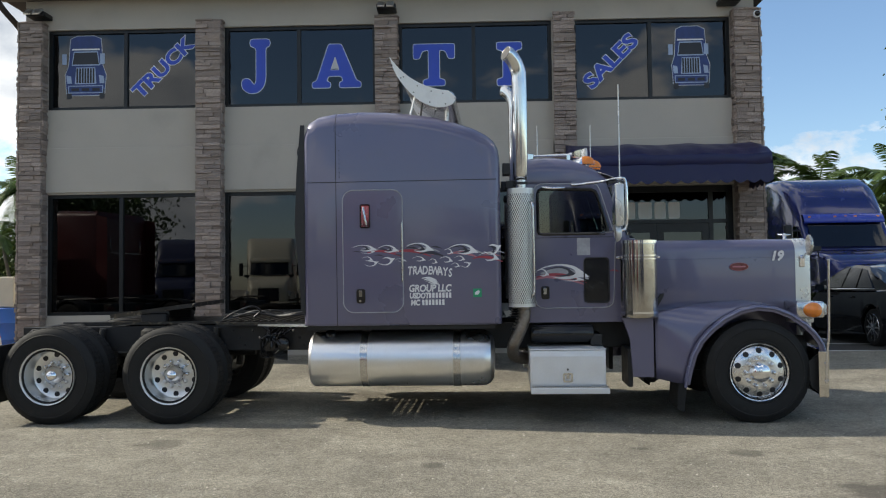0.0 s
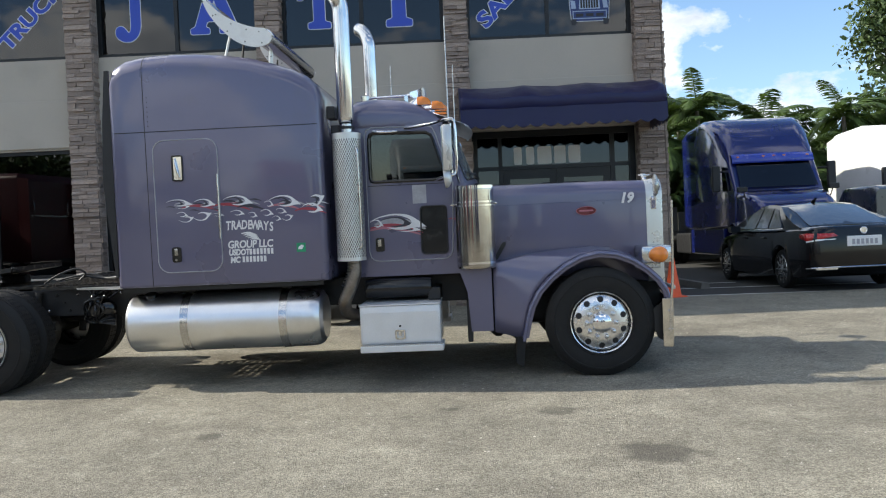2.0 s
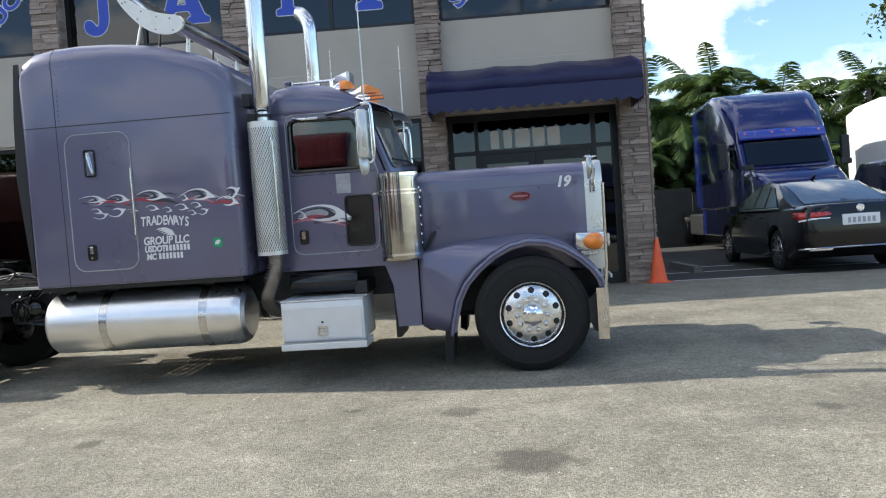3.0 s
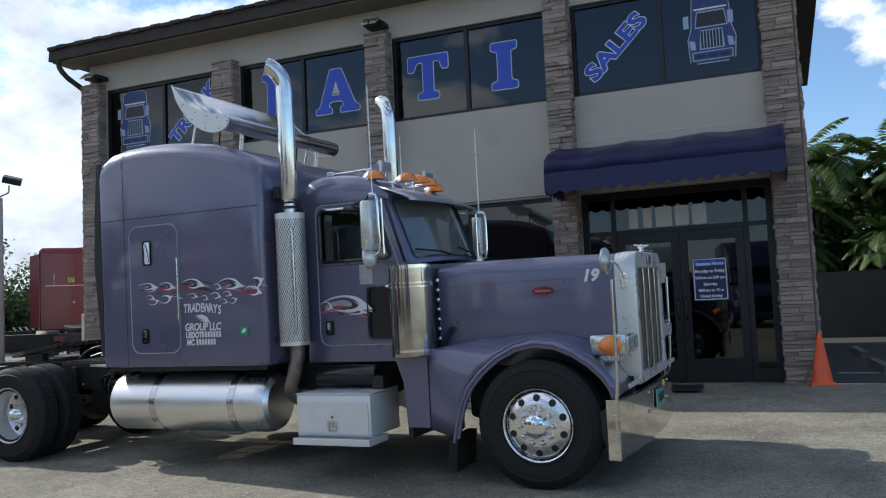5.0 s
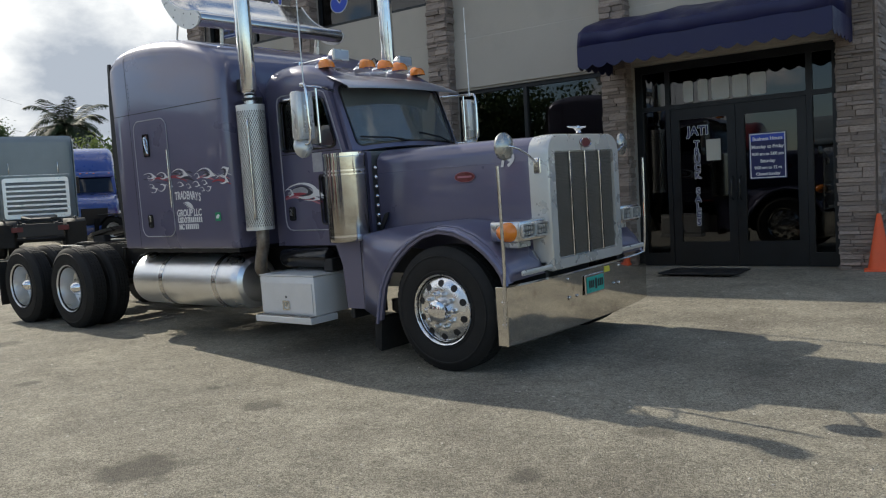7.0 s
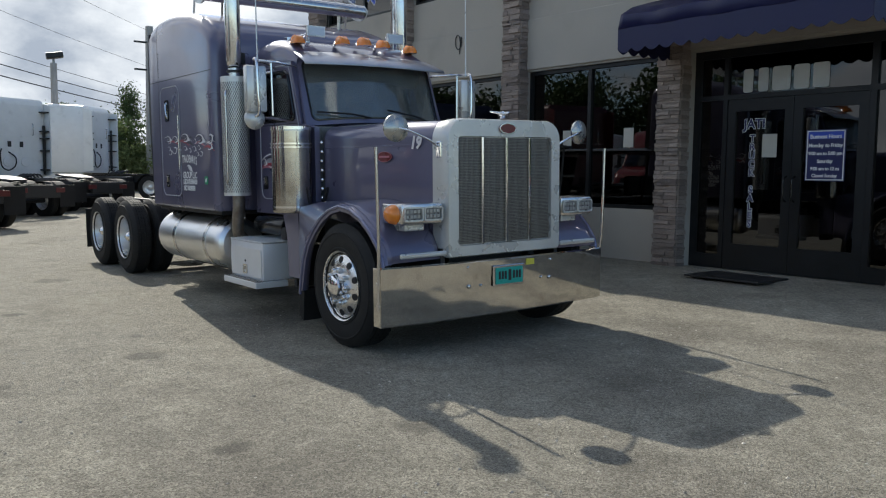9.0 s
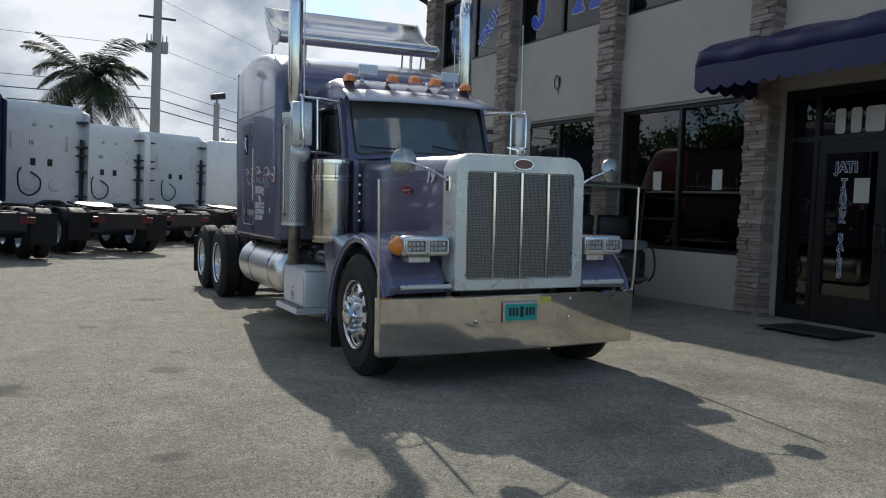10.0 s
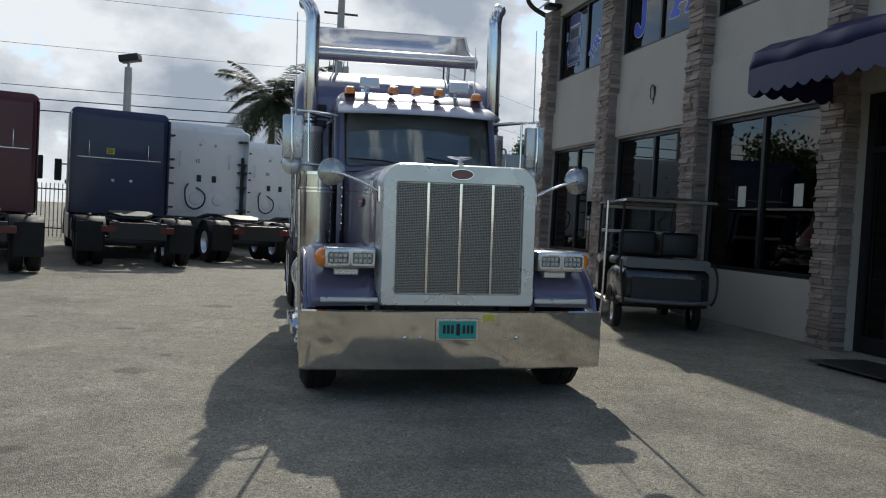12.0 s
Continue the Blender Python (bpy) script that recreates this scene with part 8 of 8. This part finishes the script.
# ---- palms, trees, poles and wires ----
def frond(bm, base, az, up, length, droop, rnd, leaf=0.5):
    """One arching palm frond: a rib with a row of narrow leaflets on each side."""
    d = Vector((math.cos(az), math.sin(az), 0))
    side = Vector((-d.y, d.x, 0))
    n = 40
    pts = []
    for k in range(n + 1):
        t = k / n
        pts.append(Vector(base) + d * (length * (t - 0.18 * t * t * droop)) + Vector((0, 0, length * (up * t - droop * 0.75 * t * t))))
    for k in range(n):
        w = 0.016 * (1 - k / n) + 0.004
        a, b = pts[k], pts[k + 1]
        vs = [bm.verts.new(p) for p in (a - side * w, a + side * w, b + side * w, b - side * w)]
        bm.faces.new(vs)
    for k in range(2, n + 1):
        t = k / n
        ln = leaf * length * 0.55 * math.sin(math.pi * min(0.18 + 0.80 * t, 1)) ** 0.7
        ax = (pts[k] - pts[k - 1]).normalized()
        for s in (-1, 1):
            tip = pts[k] + side * s * ln * 0.75 + ax * ln * 0.55 + Vector((0, 0, -ln * (0.25 + 0.35 * rnd.random())))
            mid = pts[k] + (tip - pts[k]) * 0.5 + Vector((0, 0, 0.05 * ln))
            w = ax * (0.019 + 0.012 * rnd.random())
            v = [bm.verts.new(p) for p in (pts[k] - w * 0.6, pts[k] + w * 0.6, mid + w, mid - w, tip)]
            bm.faces.new(v[:4])
            bm.faces.new((v[3], v[2], v[4]))


def palm(height, spread, fronds, seed, label, leaf=LEAF, group="palms", r=0.17, stems=0):
    rnd = random.Random(seed)
    p = thing("palm_tree", label, "palm tree", group=group)
    bm = B()
    bend = (rnd.uniform(-0.2, 0.2), rnd.uniform(-0.2, 0.2))
    pts = [(bend[0] * t * t, bend[1] * t * t, height * t) for t in [k / 10 for k in range(11)]]
    tube(bm, pts, [r * (1 - 0.4 * k / 10) + 0.008 * (k % 2) for k in range(11)], 10)
    part("trunk", bm, PALM_TRUNK, p, smooth=40)
    bm = B()
    top = Vector(pts[-1])
    for k in range(fronds):
        az = 2 * math.pi * k / fronds * 2.618 + rnd.random() * 0.5
        up = rnd.uniform(-0.35, 1.2)
        frond(bm, top + Vector((0, 0, rnd.uniform(-0.15, 0.1))), az, up, spread * rnd.uniform(0.8, 1.1), rnd.uniform(0.7, 1.15), rnd)
    for k in range(stems):
        a = 6.28 * k / stems + rnd.random()
        h = height * rnd.uniform(0.55, 0.85)
        foot, head = Vector((0.22 * math.cos(a), 0.22 * math.sin(a), 0)), Vector((0.75 * math.cos(a), 0.75 * math.sin(a), h))
        stem = B()
        tube(stem, [foot, foot.lerp(head, 0.5) * 0.96 + Vector((0, 0, 0.02 * h)), head], [r * 0.8, r * 0.65, r * 0.5], 8)
        part("stem", stem, PALM_TRUNK, p, smooth=40)
        for j in range(9):
            frond(bm, head, 0.7 * j + rnd.random() * 0.4, rnd.uniform(-0.2, 1.2), spread * rnd.uniform(0.6, 0.85), rnd.uniform(0.7, 1.1), rnd)
    part("crown", bm, leaf, p)
    return p


def crown_tree(height, spread, seed, label, leaf, tall=False, group="trees"):
    """A tapered trunk with limbs and a crown of many small leaves."""
    rnd = random.Random(seed)
    t = thing("tree", label, "tree", group=group)
    bm = B()
    tube(bm, [(0, 0, 0), (0.05, 0.03, height * 0.4), (0, 0, height * 0.8)], [0.16, 0.11, 0.04], 8)
    tips = []
    for k in range(9):
        a = rnd.random() * 6.28
        z = height * rnd.uniform(0.25, 0.7)
        r = spread * rnd.uniform(0.4, 0.9) * (0.6 if tall else 1)
        tip = Vector((r * math.cos(a), r * math.sin(a), z + r * 0.6))
        tube(bm, [(0, 0, z), tip * 0.6 + Vector((0, 0, z * 0.4)), tip], [0.05, 0.03, 0.012], 5)
        tips.append(tip)
    part("trunk", bm, PALM_TRUNK, t, smooth=40)
    verts, faces = [], []
    for k in range(60):
        if tall:
            z = height * (0.12 + 0.9 * rnd.random())
            r = spread * 0.75 * (1.05 - z / height) + 0.25
            a = rnd.random() * 6.28
            c = Vector((r * math.cos(a) * rnd.random(), r * math.sin(a) * rnd.random(), z))
        else:
            c = rnd.choice(tips) * rnd.uniform(0.5, 1.0) + Vector((rnd.gauss(0, 0.25), rnd.gauss(0, 0.25), rnd.gauss(0.2, 0.3))) * spread
        for j in range(130):
            q = c + Vector((rnd.gauss(0, 1), rnd.gauss(0, 1), rnd.gauss(0, 0.8))) * spread * 0.18
            u = Vector((rnd.gauss(0, 1), rnd.gauss(0, 1), rnd.gauss(0, 1))).normalized()
            w = u.cross(Vector((rnd.gauss(0, 1), rnd.gauss(0, 1), rnd.gauss(0, 1)))).normalized()
            sz = rnd.uniform(0.08, 0.17)
            n0 = len(verts)
            verts += [tuple(q - u * sz), tuple(q + w * sz * 0.5), tuple(q + u * sz), tuple(q - w * sz * 0.5)]
            faces.append((n0, n0 + 1, n0 + 2, n0 + 3))
    me = bpy.data.meshes.new("crown")
    me.from_pydata(verts, [], faces)
    me.materials.append(leaf)
    c = new("crown", me)
    c.parent = t
    return t


rp = random.Random(21)
sources = [palm(3.9, 1.6, 20, 1, "green clumping feather palm in the row behind the lorries", r=0.08, stems=3), palm(3.3, 1.6, 22, 2, "bushy green clumping palm in the row behind the lorries", r=0.08, stems=3), palm(4.4, 1.7, 20, 3, "tall green clumping palm in the row behind the lorries", r=0.09, stems=2)]
spots = []
for row, (y0, n) in enumerate(((30.6, 16), (33.0, 16), (35.0, 8))):
    for k in range(n):
        x = (2.6 + k * 1.5 + 0.7 * row) if row < 2 else 3.0 + 2.6 * k
        spots.append((x + rp.uniform(-0.4, 0.4), y0 + rp.uniform(-0.7, 0.7)))
spots += [(-11.38, 30.63), (-13.26, 32.58), (-9.43, 32.98), (-16.13, 32.15), (-18.95, 34.11)]
for k, (x, y) in enumerate(spots):
    src = sources[k % 3]
    m = pose(x, y, ground_height(y), 0, 0, rp.uniform(0, 360)) @ Matrix.Scale(rp.uniform(1.02, 1.28), 4)
    if k < 3:
        src.matrix_world = m
    else:
        c = copy_thing(src, m)
        c.scale = m.to_scale()
big_palm = palm(5.6, 2.5, 44, 9, "large royal palm behind the white lorries", PALM_DARK)
big_palm.matrix_world = pose(-30.6, 9.0, 0.02) @ Matrix.Scale(1.22, 4)
for x, y, k in ((-43.55, 30.83, 1.25), (-41.27, 35.08, 1.1), (-31.63, 40.14, 1.0)):
    c = copy_thing(big_palm, pose(x, y, 0, 0, 0, x * 7))
    c.scale = (k, k, k)
hedge = crown_tree(3.6, 2.2, 4, "yellow-green broadleaf hedge tree", HAZE_GREEN)
bush = crown_tree(4.6, 2.4, 6, "dark green broadleaf tree", LEAF_DARK)
pine = crown_tree(11.0, 2.6, 8, "tall dark casuarina pine", LEAF_DARK, True)
hedge.matrix_world, bush.matrix_world, pine.matrix_world = pose(-33.74, 29.69, 0), pose(-35.63, 30.68, 0), pose(-45.36, 26.00, 0)
for k in range(16):
    x = -28.82 + k * -1.072 + rp.uniform(-0.5, 0.5)
    y = 37.23 + k * -1.172 + rp.uniform(-0.8, 0.8)
    c = copy_thing(bush if k % 4 == 3 else hedge, pose(x, y, 0, 0, 0, rp.uniform(0, 360)))
    q = rp.uniform(0.65, 0.95)
    c.scale = (q, q, q)
pine.scale = (0.66, 0.66, 0.66)
for x, y, q in ((-44.86, 27.14, 0.64), (-46.72, 24.41, 0.6), (-47.71, 22.81, 0.62), (-45.66, 29.92, 0.5), (19.2, 37.0, 1.05), (23.5, 36.0, 1.0)):
    c = copy_thing(pine, pose(x, y, 0, 0, 0, x * 11))
    c.scale = (q, q, q)
for k in range(16):
    c = copy_thing(bush, pose(2.5 + 1.5 * k + rp.uniform(-0.3, 0.3), 31.8 + rp.uniform(-0.4, 0.4), 0.245, 0, 0, rp.uniform(0, 360)))
    q = rp.uniform(0.58, 0.70)
    c.scale = (q, q, q)
    c = copy_thing(sources[k % 3], pose(2.2 + 1.5 * k + rp.uniform(-0.4, 0.4), 29.5 + rp.uniform(-0.5, 0.5), 0.245, 0, 0, rp.uniform(0, 360)))
    q = rp.uniform(0.50, 0.78)
    c.scale = (q * 1.15, q * 1.15, q)
for k in range(12):
    c = copy_thing(hedge if k % 3 else bush, pose(-11.83 + -1.422 * k + rp.uniform(-0.4, 0.4), 32.55 + 0.503 * k + rp.uniform(-0.8, 0.8), 0, 0, 0, rp.uniform(0, 360)))
    q = rp.uniform(0.62, 0.82)
    c.scale = (q, q, q)
for k in range(4, 12):
    c = copy_thing(bush if k % 3 else hedge, pose(-47 + 2.1 * k + rp.uniform(-0.7, 0.7), -6 - 2.2 * k + rp.uniform(-1, 1), 0, 0, 0, rp.uniform(0, 360)))
    q = rp.uniform(1.2, 1.7)
    c.scale = (q, q, q)
bm = B()
box(bm, -1.6, 1.5, -0.04, 0.04, 0, 1.75)
box(bm, 1.54, 6.5, 0.0, 0.08, 0.1, 1.6)
w = tagged(part("mesh_fence", bm, TARP), "dark windbreak mesh fence below the palms", "fence", kind="structure")
w.matrix_world = pose(6.6, 27.6, 0.245)
bm = B()
box(bm, -12, 12, -0.1, 0.1, 0, 2.3)
w = tagged(part("boundary_wall", bm, CONCRETE), "grey precast concrete boundary wall", "wall", kind="structure")
w.matrix_world = pose(-27.97, 31.96, 0, 0, 0, 140)


fence = thing("picket_fence", "black steel picket fence behind the parked lorries", "fence")
fence.matrix_world = pose(-24.19, 4.89, 0)
for z in (0.35, 1.85):
    bm = B()
    box(bm, -0.02, 0.02, -8.0, 4.0, z, z + 0.05)
    part("rail", bm, FRAME_BLACK, fence)
bm = B()
box(bm, -0.014, 0.014, -0.014, 0.014, 0.05, 2.1)
picket = part("picket", bm, FRAME_BLACK, fence)
picket.location = (0, -8.0, 0)
for k in range(1, 81):
    share("picket", picket.data, fence, pose(0, -8.0 + 0.15 * k, 0))


def lamp_post(x, y, h, turn, twin):
    p = thing("lamp_post", "concrete yard lamp post with floodlight heads", "lamp post", pose(x, y, 0, 0, 0, turn), "lamp posts")
    bm = B()
    tube(bm, [(0, 0, 0), (0, 0, h)], [0.17, 0.13], 8)
    part("post", bm, CONCRETE_POLE, p)
    if not twin:
        bm = B()
        box(bm, -0.34, 0.34, -0.24, 0.24, -0.1, 0.14, 0.04, pose(0.05, 0, h + 0.30, 0, -10, 0))
        part("lamp_head", bm, FRAME_BLACK, p)
        bm = B()
        tube(bm, [(0, 0, h), (0, 0, h + 0.24)], 0.05, 8)
        part("bracket", bm, CONCRETE_POLE, p)
        return
    for s in (-1, 1):
        bm = B()
        tube(bm, smooth_path([(0, 0, h), (0.12 * s, 0, h + 0.1), (0.3 * s, 0, h + 0.2), (0.32 * s, 0, h + 0.45)], 3), 0.03, 6)
        part("bracket", bm, CONCRETE_POLE, p)
        bm = B()
        box(bm, -0.3, 0.3, -0.22, 0.22, -0.1, 0.12, 0.03, pose(0.42 * s, 0, h + 0.62, 20, 12 * s, 0))
        part("lamp_head", bm, FRAME_BLACK, p)


lamp_post(-20.7, 4.03, 6.2, 80, False)
lamp_post(-29.76, 14.37, 6.0, 80, False)
lamp_post(-20.38, 22.66, 5.95, 50, True)


def utility_pole(x, y, h, drum):
    p = thing("utility_pole", "tall concrete utility pole with cross arms", "utility pole", pose(x, y, 0), "utility poles")
    bm = B()
    loft(bm, [[(sx * w, sy * w, z) for sx, sy in ((-1, -1), (1, -1), (1, 1), (-1, 1))] for z, w in ((0, 0.25), (h, 0.17))])
    part("shaft", bm, CONCRETE_POLE, p)
    for z in (h - 1.0, h - 2.6):
        bm = B()
        box(bm, -0.05, 0.05, -0.9, 0.9, z, z + 0.1)
        part("cross_arm", bm, BLACK, p)
    if drum:
        for dy in (-0.38, 0.38):
            bm = B()
            box(bm, -0.2, 0.2, dy - 0.16, dy + 0.16, h - 4.3, h - 3.75, 0.02)
            part("switch_box", bm, CONCRETE_POLE, p)
            for q in (-0.1, 0.1):
                bm = B()
                tube(bm, [(0, dy + q, h - 3.75), (0, dy + q, h - 3.4)], [0.03, 0.02], 6)
                part("insulator", bm, BLACK, p)
    return p


utility_pole(-35.1, 12.3, 13.2, True)
utility_pole(-42.33, 29.48, 6.0, False)
utility_pole(-41.52, 22.21, 10.0, False)
utility_pole(-30.0, -34.0, 13.0, False)
WIRE_LINE = [Vector((-30.0, -34.0, 0)), Vector((-35.3, 12.3, 0)), Vector((-70.0, 40.4, 0))]
for z, r in ((6.05, 0.030), (6.6, 0.026), (7.2, 0.016), (9.2, 0.011), (11.7, 0.010)):
    bm = B()
    pts = []
    for a, b in zip(WIRE_LINE, WIRE_LINE[1:]):
        for i in range(13):
            t = i / 12
            pts.append(a.lerp(b, t) + Vector((0, 0, z + 0.02 * (35 - abs(a.lerp(b, t).y)) / 35 - 0.35 * (1 - (2 * t - 1) ** 2))))
    tube(bm, pts[:13] + pts[14:], r, 5)
    tagged(part("power_line", bm, BLACK), "black overhead power line", "cable", "power lines")


# ---- stone cladding of the pillars: one object a stone ----
def stone_mesh(seed):
    rnd = random.Random(seed)
    bm = B()
    j = lambda: rnd.uniform(-0.07, 0.07)
    lo = [bm.verts.new((x, 0.0, z)) for x, z in ((-0.5, -0.5), (0.5, -0.5), (0.5, 0.5), (-0.5, 0.5))]
    hi = [bm.verts.new((x * 0.97, -1.0 + rnd.uniform(-0.25, 0.25), z * 0.92 + j() * 0.4)) for x, z in ((-0.5, -0.5), (0.0, -0.5), (0.5, -0.5), (0.5, 0.5), (0.0, 0.5), (-0.5, 0.5))]
    bm.faces.new((hi[0], hi[1], hi[4], hi[5]))
    bm.faces.new((hi[1], hi[2], hi[3], hi[4]))
    bm.faces.new((lo[0], lo[1], hi[2], hi[1], hi[0]))
    bm.faces.new((lo[1], lo[2], hi[3], hi[2]))
    bm.faces.new((lo[2], lo[3], hi[5], hi[4], hi[3]))
    bm.faces.new((lo[3], lo[0], hi[0], hi[5]))
    bmesh.ops.recalc_face_normals(bm, faces=bm.faces)
    me = bpy.data.meshes.new("stone")
    bm.to_mesh(me)
    bm.free()
    me.materials.append(STONE)
    return me


STONES = [stone_mesh(k) for k in range(14)]
for pi, (u0, u1) in enumerate(PILLARS):
    back = 0.0 if 0 < pi < 4 else 0.42
    pillar = thing("pillar", "square pillar clad in grey-brown stacked ledge stone", "pillar", FACADE.copy(), "stone pillars", "structure")
    bm = B()
    top = 5.74 if pi else 5.76
    box(bm, u0 + 0.02, u1 - 0.02, -0.22, back - (0.052 if not back else 0), 0.03, top)
    if back:
        bm.free()
        bm = B()
        if pi == 0:
            box(bm, u0 + 0.02 - 0.04, u1 - 0.02, -0.22, -0.053, 0.03, top)
        else:
            box(bm, u0 + 0.02, u1 + 0.02, -0.22, -0.053, 0.03, top)
    part("pillar_core", bm, MORTAR, pillar)
    rnd = random.Random(100 + pi)
    z = 0.05
    while z < top - 0.03:
        h = rnd.choice((0.032, 0.04, 0.05, 0.06, 0.075))
        h = min(h, top - z)
        cut = rnd.uniform(0.25, 0.75)
        spans = [(u0, u0 + (u1 - u0) * cut), (u0 + (u1 - u0) * cut, u1)] if rnd.random() < 0.8 else [(u0, u1)]
        for a, b in spans:
            d = 0.018 + rnd.uniform(0.0, 0.035)
            share("stone", rnd.choice(STONES), pillar, Matrix.Translation(((a + b) / 2, -0.22, z + h / 2)) @ Matrix.Diagonal((b - a - 0.004, d, h - 0.0025, 1)))
        sides = [(u1 - 0.02, 90)] if pi < 4 else []
        if pi == 0:
            sides = [(u1 - 0.02, 90), (u0 - 0.02, -90)]
        if pi == 4:
            sides = [(u1 + 0.02, 90), (u0 + 0.02, -90)]
        for u, a in sides:
            d = 0.018 + rnd.uniform(0.0, 0.025)
            share("stone", rnd.choice(STONES), pillar, Matrix.Translation((u, -0.14, z + h / 2)) @ pose(0, 0, 0, 0, 0, a) @ Matrix.Diagonal((0.18, d, h - 0.0025, 1)))
        z += h
# side return of the corner pillar
ret = thing("pillar", "stone-clad side return of the corner pillar", "pillar", FACADE.copy(), "stone pillars", "structure")
bm = B()
box(bm, RIGHT + 0.003, RIGHT + 0.02, -0.05, 0.55, 0.03, 5.74)
part("pillar_core", bm, MORTAR, ret)
rnd = random.Random(300)
z = 0.05
while z < 5.72:
    h = rnd.choice((0.032, 0.04, 0.05, 0.06, 0.075))
    share("stone", rnd.choice(STONES), ret, Matrix.Translation((RIGHT + 0.02, 0.25, z + h / 2)) @ pose(0, 0, 0, 0, 0, 90) @ Matrix.Diagonal((0.6, 0.02 + rnd.uniform(0, 0.02), h - 0.0025, 1)))
    z += h

# ---- loose grit on the yard ----
rs = np.random.RandomState(17)
count = 26000
gx = rs.uniform(-9.0, 15.0, count)
gy = rs.uniform(1.5, 14.0, count)
keep = np.array([noise.noise(Vector((a * 0.9, b * 0.9, 3.0))) * 0.5 + 0.5 > q for a, b, q in zip(gx, gy, rs.uniform(0.15, 0.8, count))])
gx, gy = gx[keep], gy[keep]
gz = np.array([ground_height(b) for b in gy])
size = 0.004 + 0.010 * rs.uniform(0, 1, len(gx)) ** 3
turn_a = rs.uniform(0, 6.28, len(gx))
shape = [(1, 0, 0.15), (0.2, 0.8, 0.1), (-0.9, 0.3, 0.2), (-0.3, -0.8, 0.1), (0.1, 0.0, 0.75), (0.0, 0.0, -0.3)]
verts, faces = [], []
for x, y, z, s, a in zip(gx, gy, gz, size, turn_a):
    c, d = math.cos(a), math.sin(a)
    n0 = len(verts)
    verts += [(x + s * (u * c - v * d), y + s * (u * d + v * c), z + s * w) for u, v, w in shape]
    faces += [(n0 + i, n0 + (i + 1) % 4, n0 + 4) for i in range(4)]
me = bpy.data.meshes.new("grit")
me.from_pydata(verts, [], faces)
me.materials.append(material("pale_grit", (0.34, 0.31, 0.265), 0.5, 0, 0.2, 9, island=0.6, spec=0.5))
tagged(new("grit", me), "fine pale grit scattered over the yard", "gravel", kind="stuff")
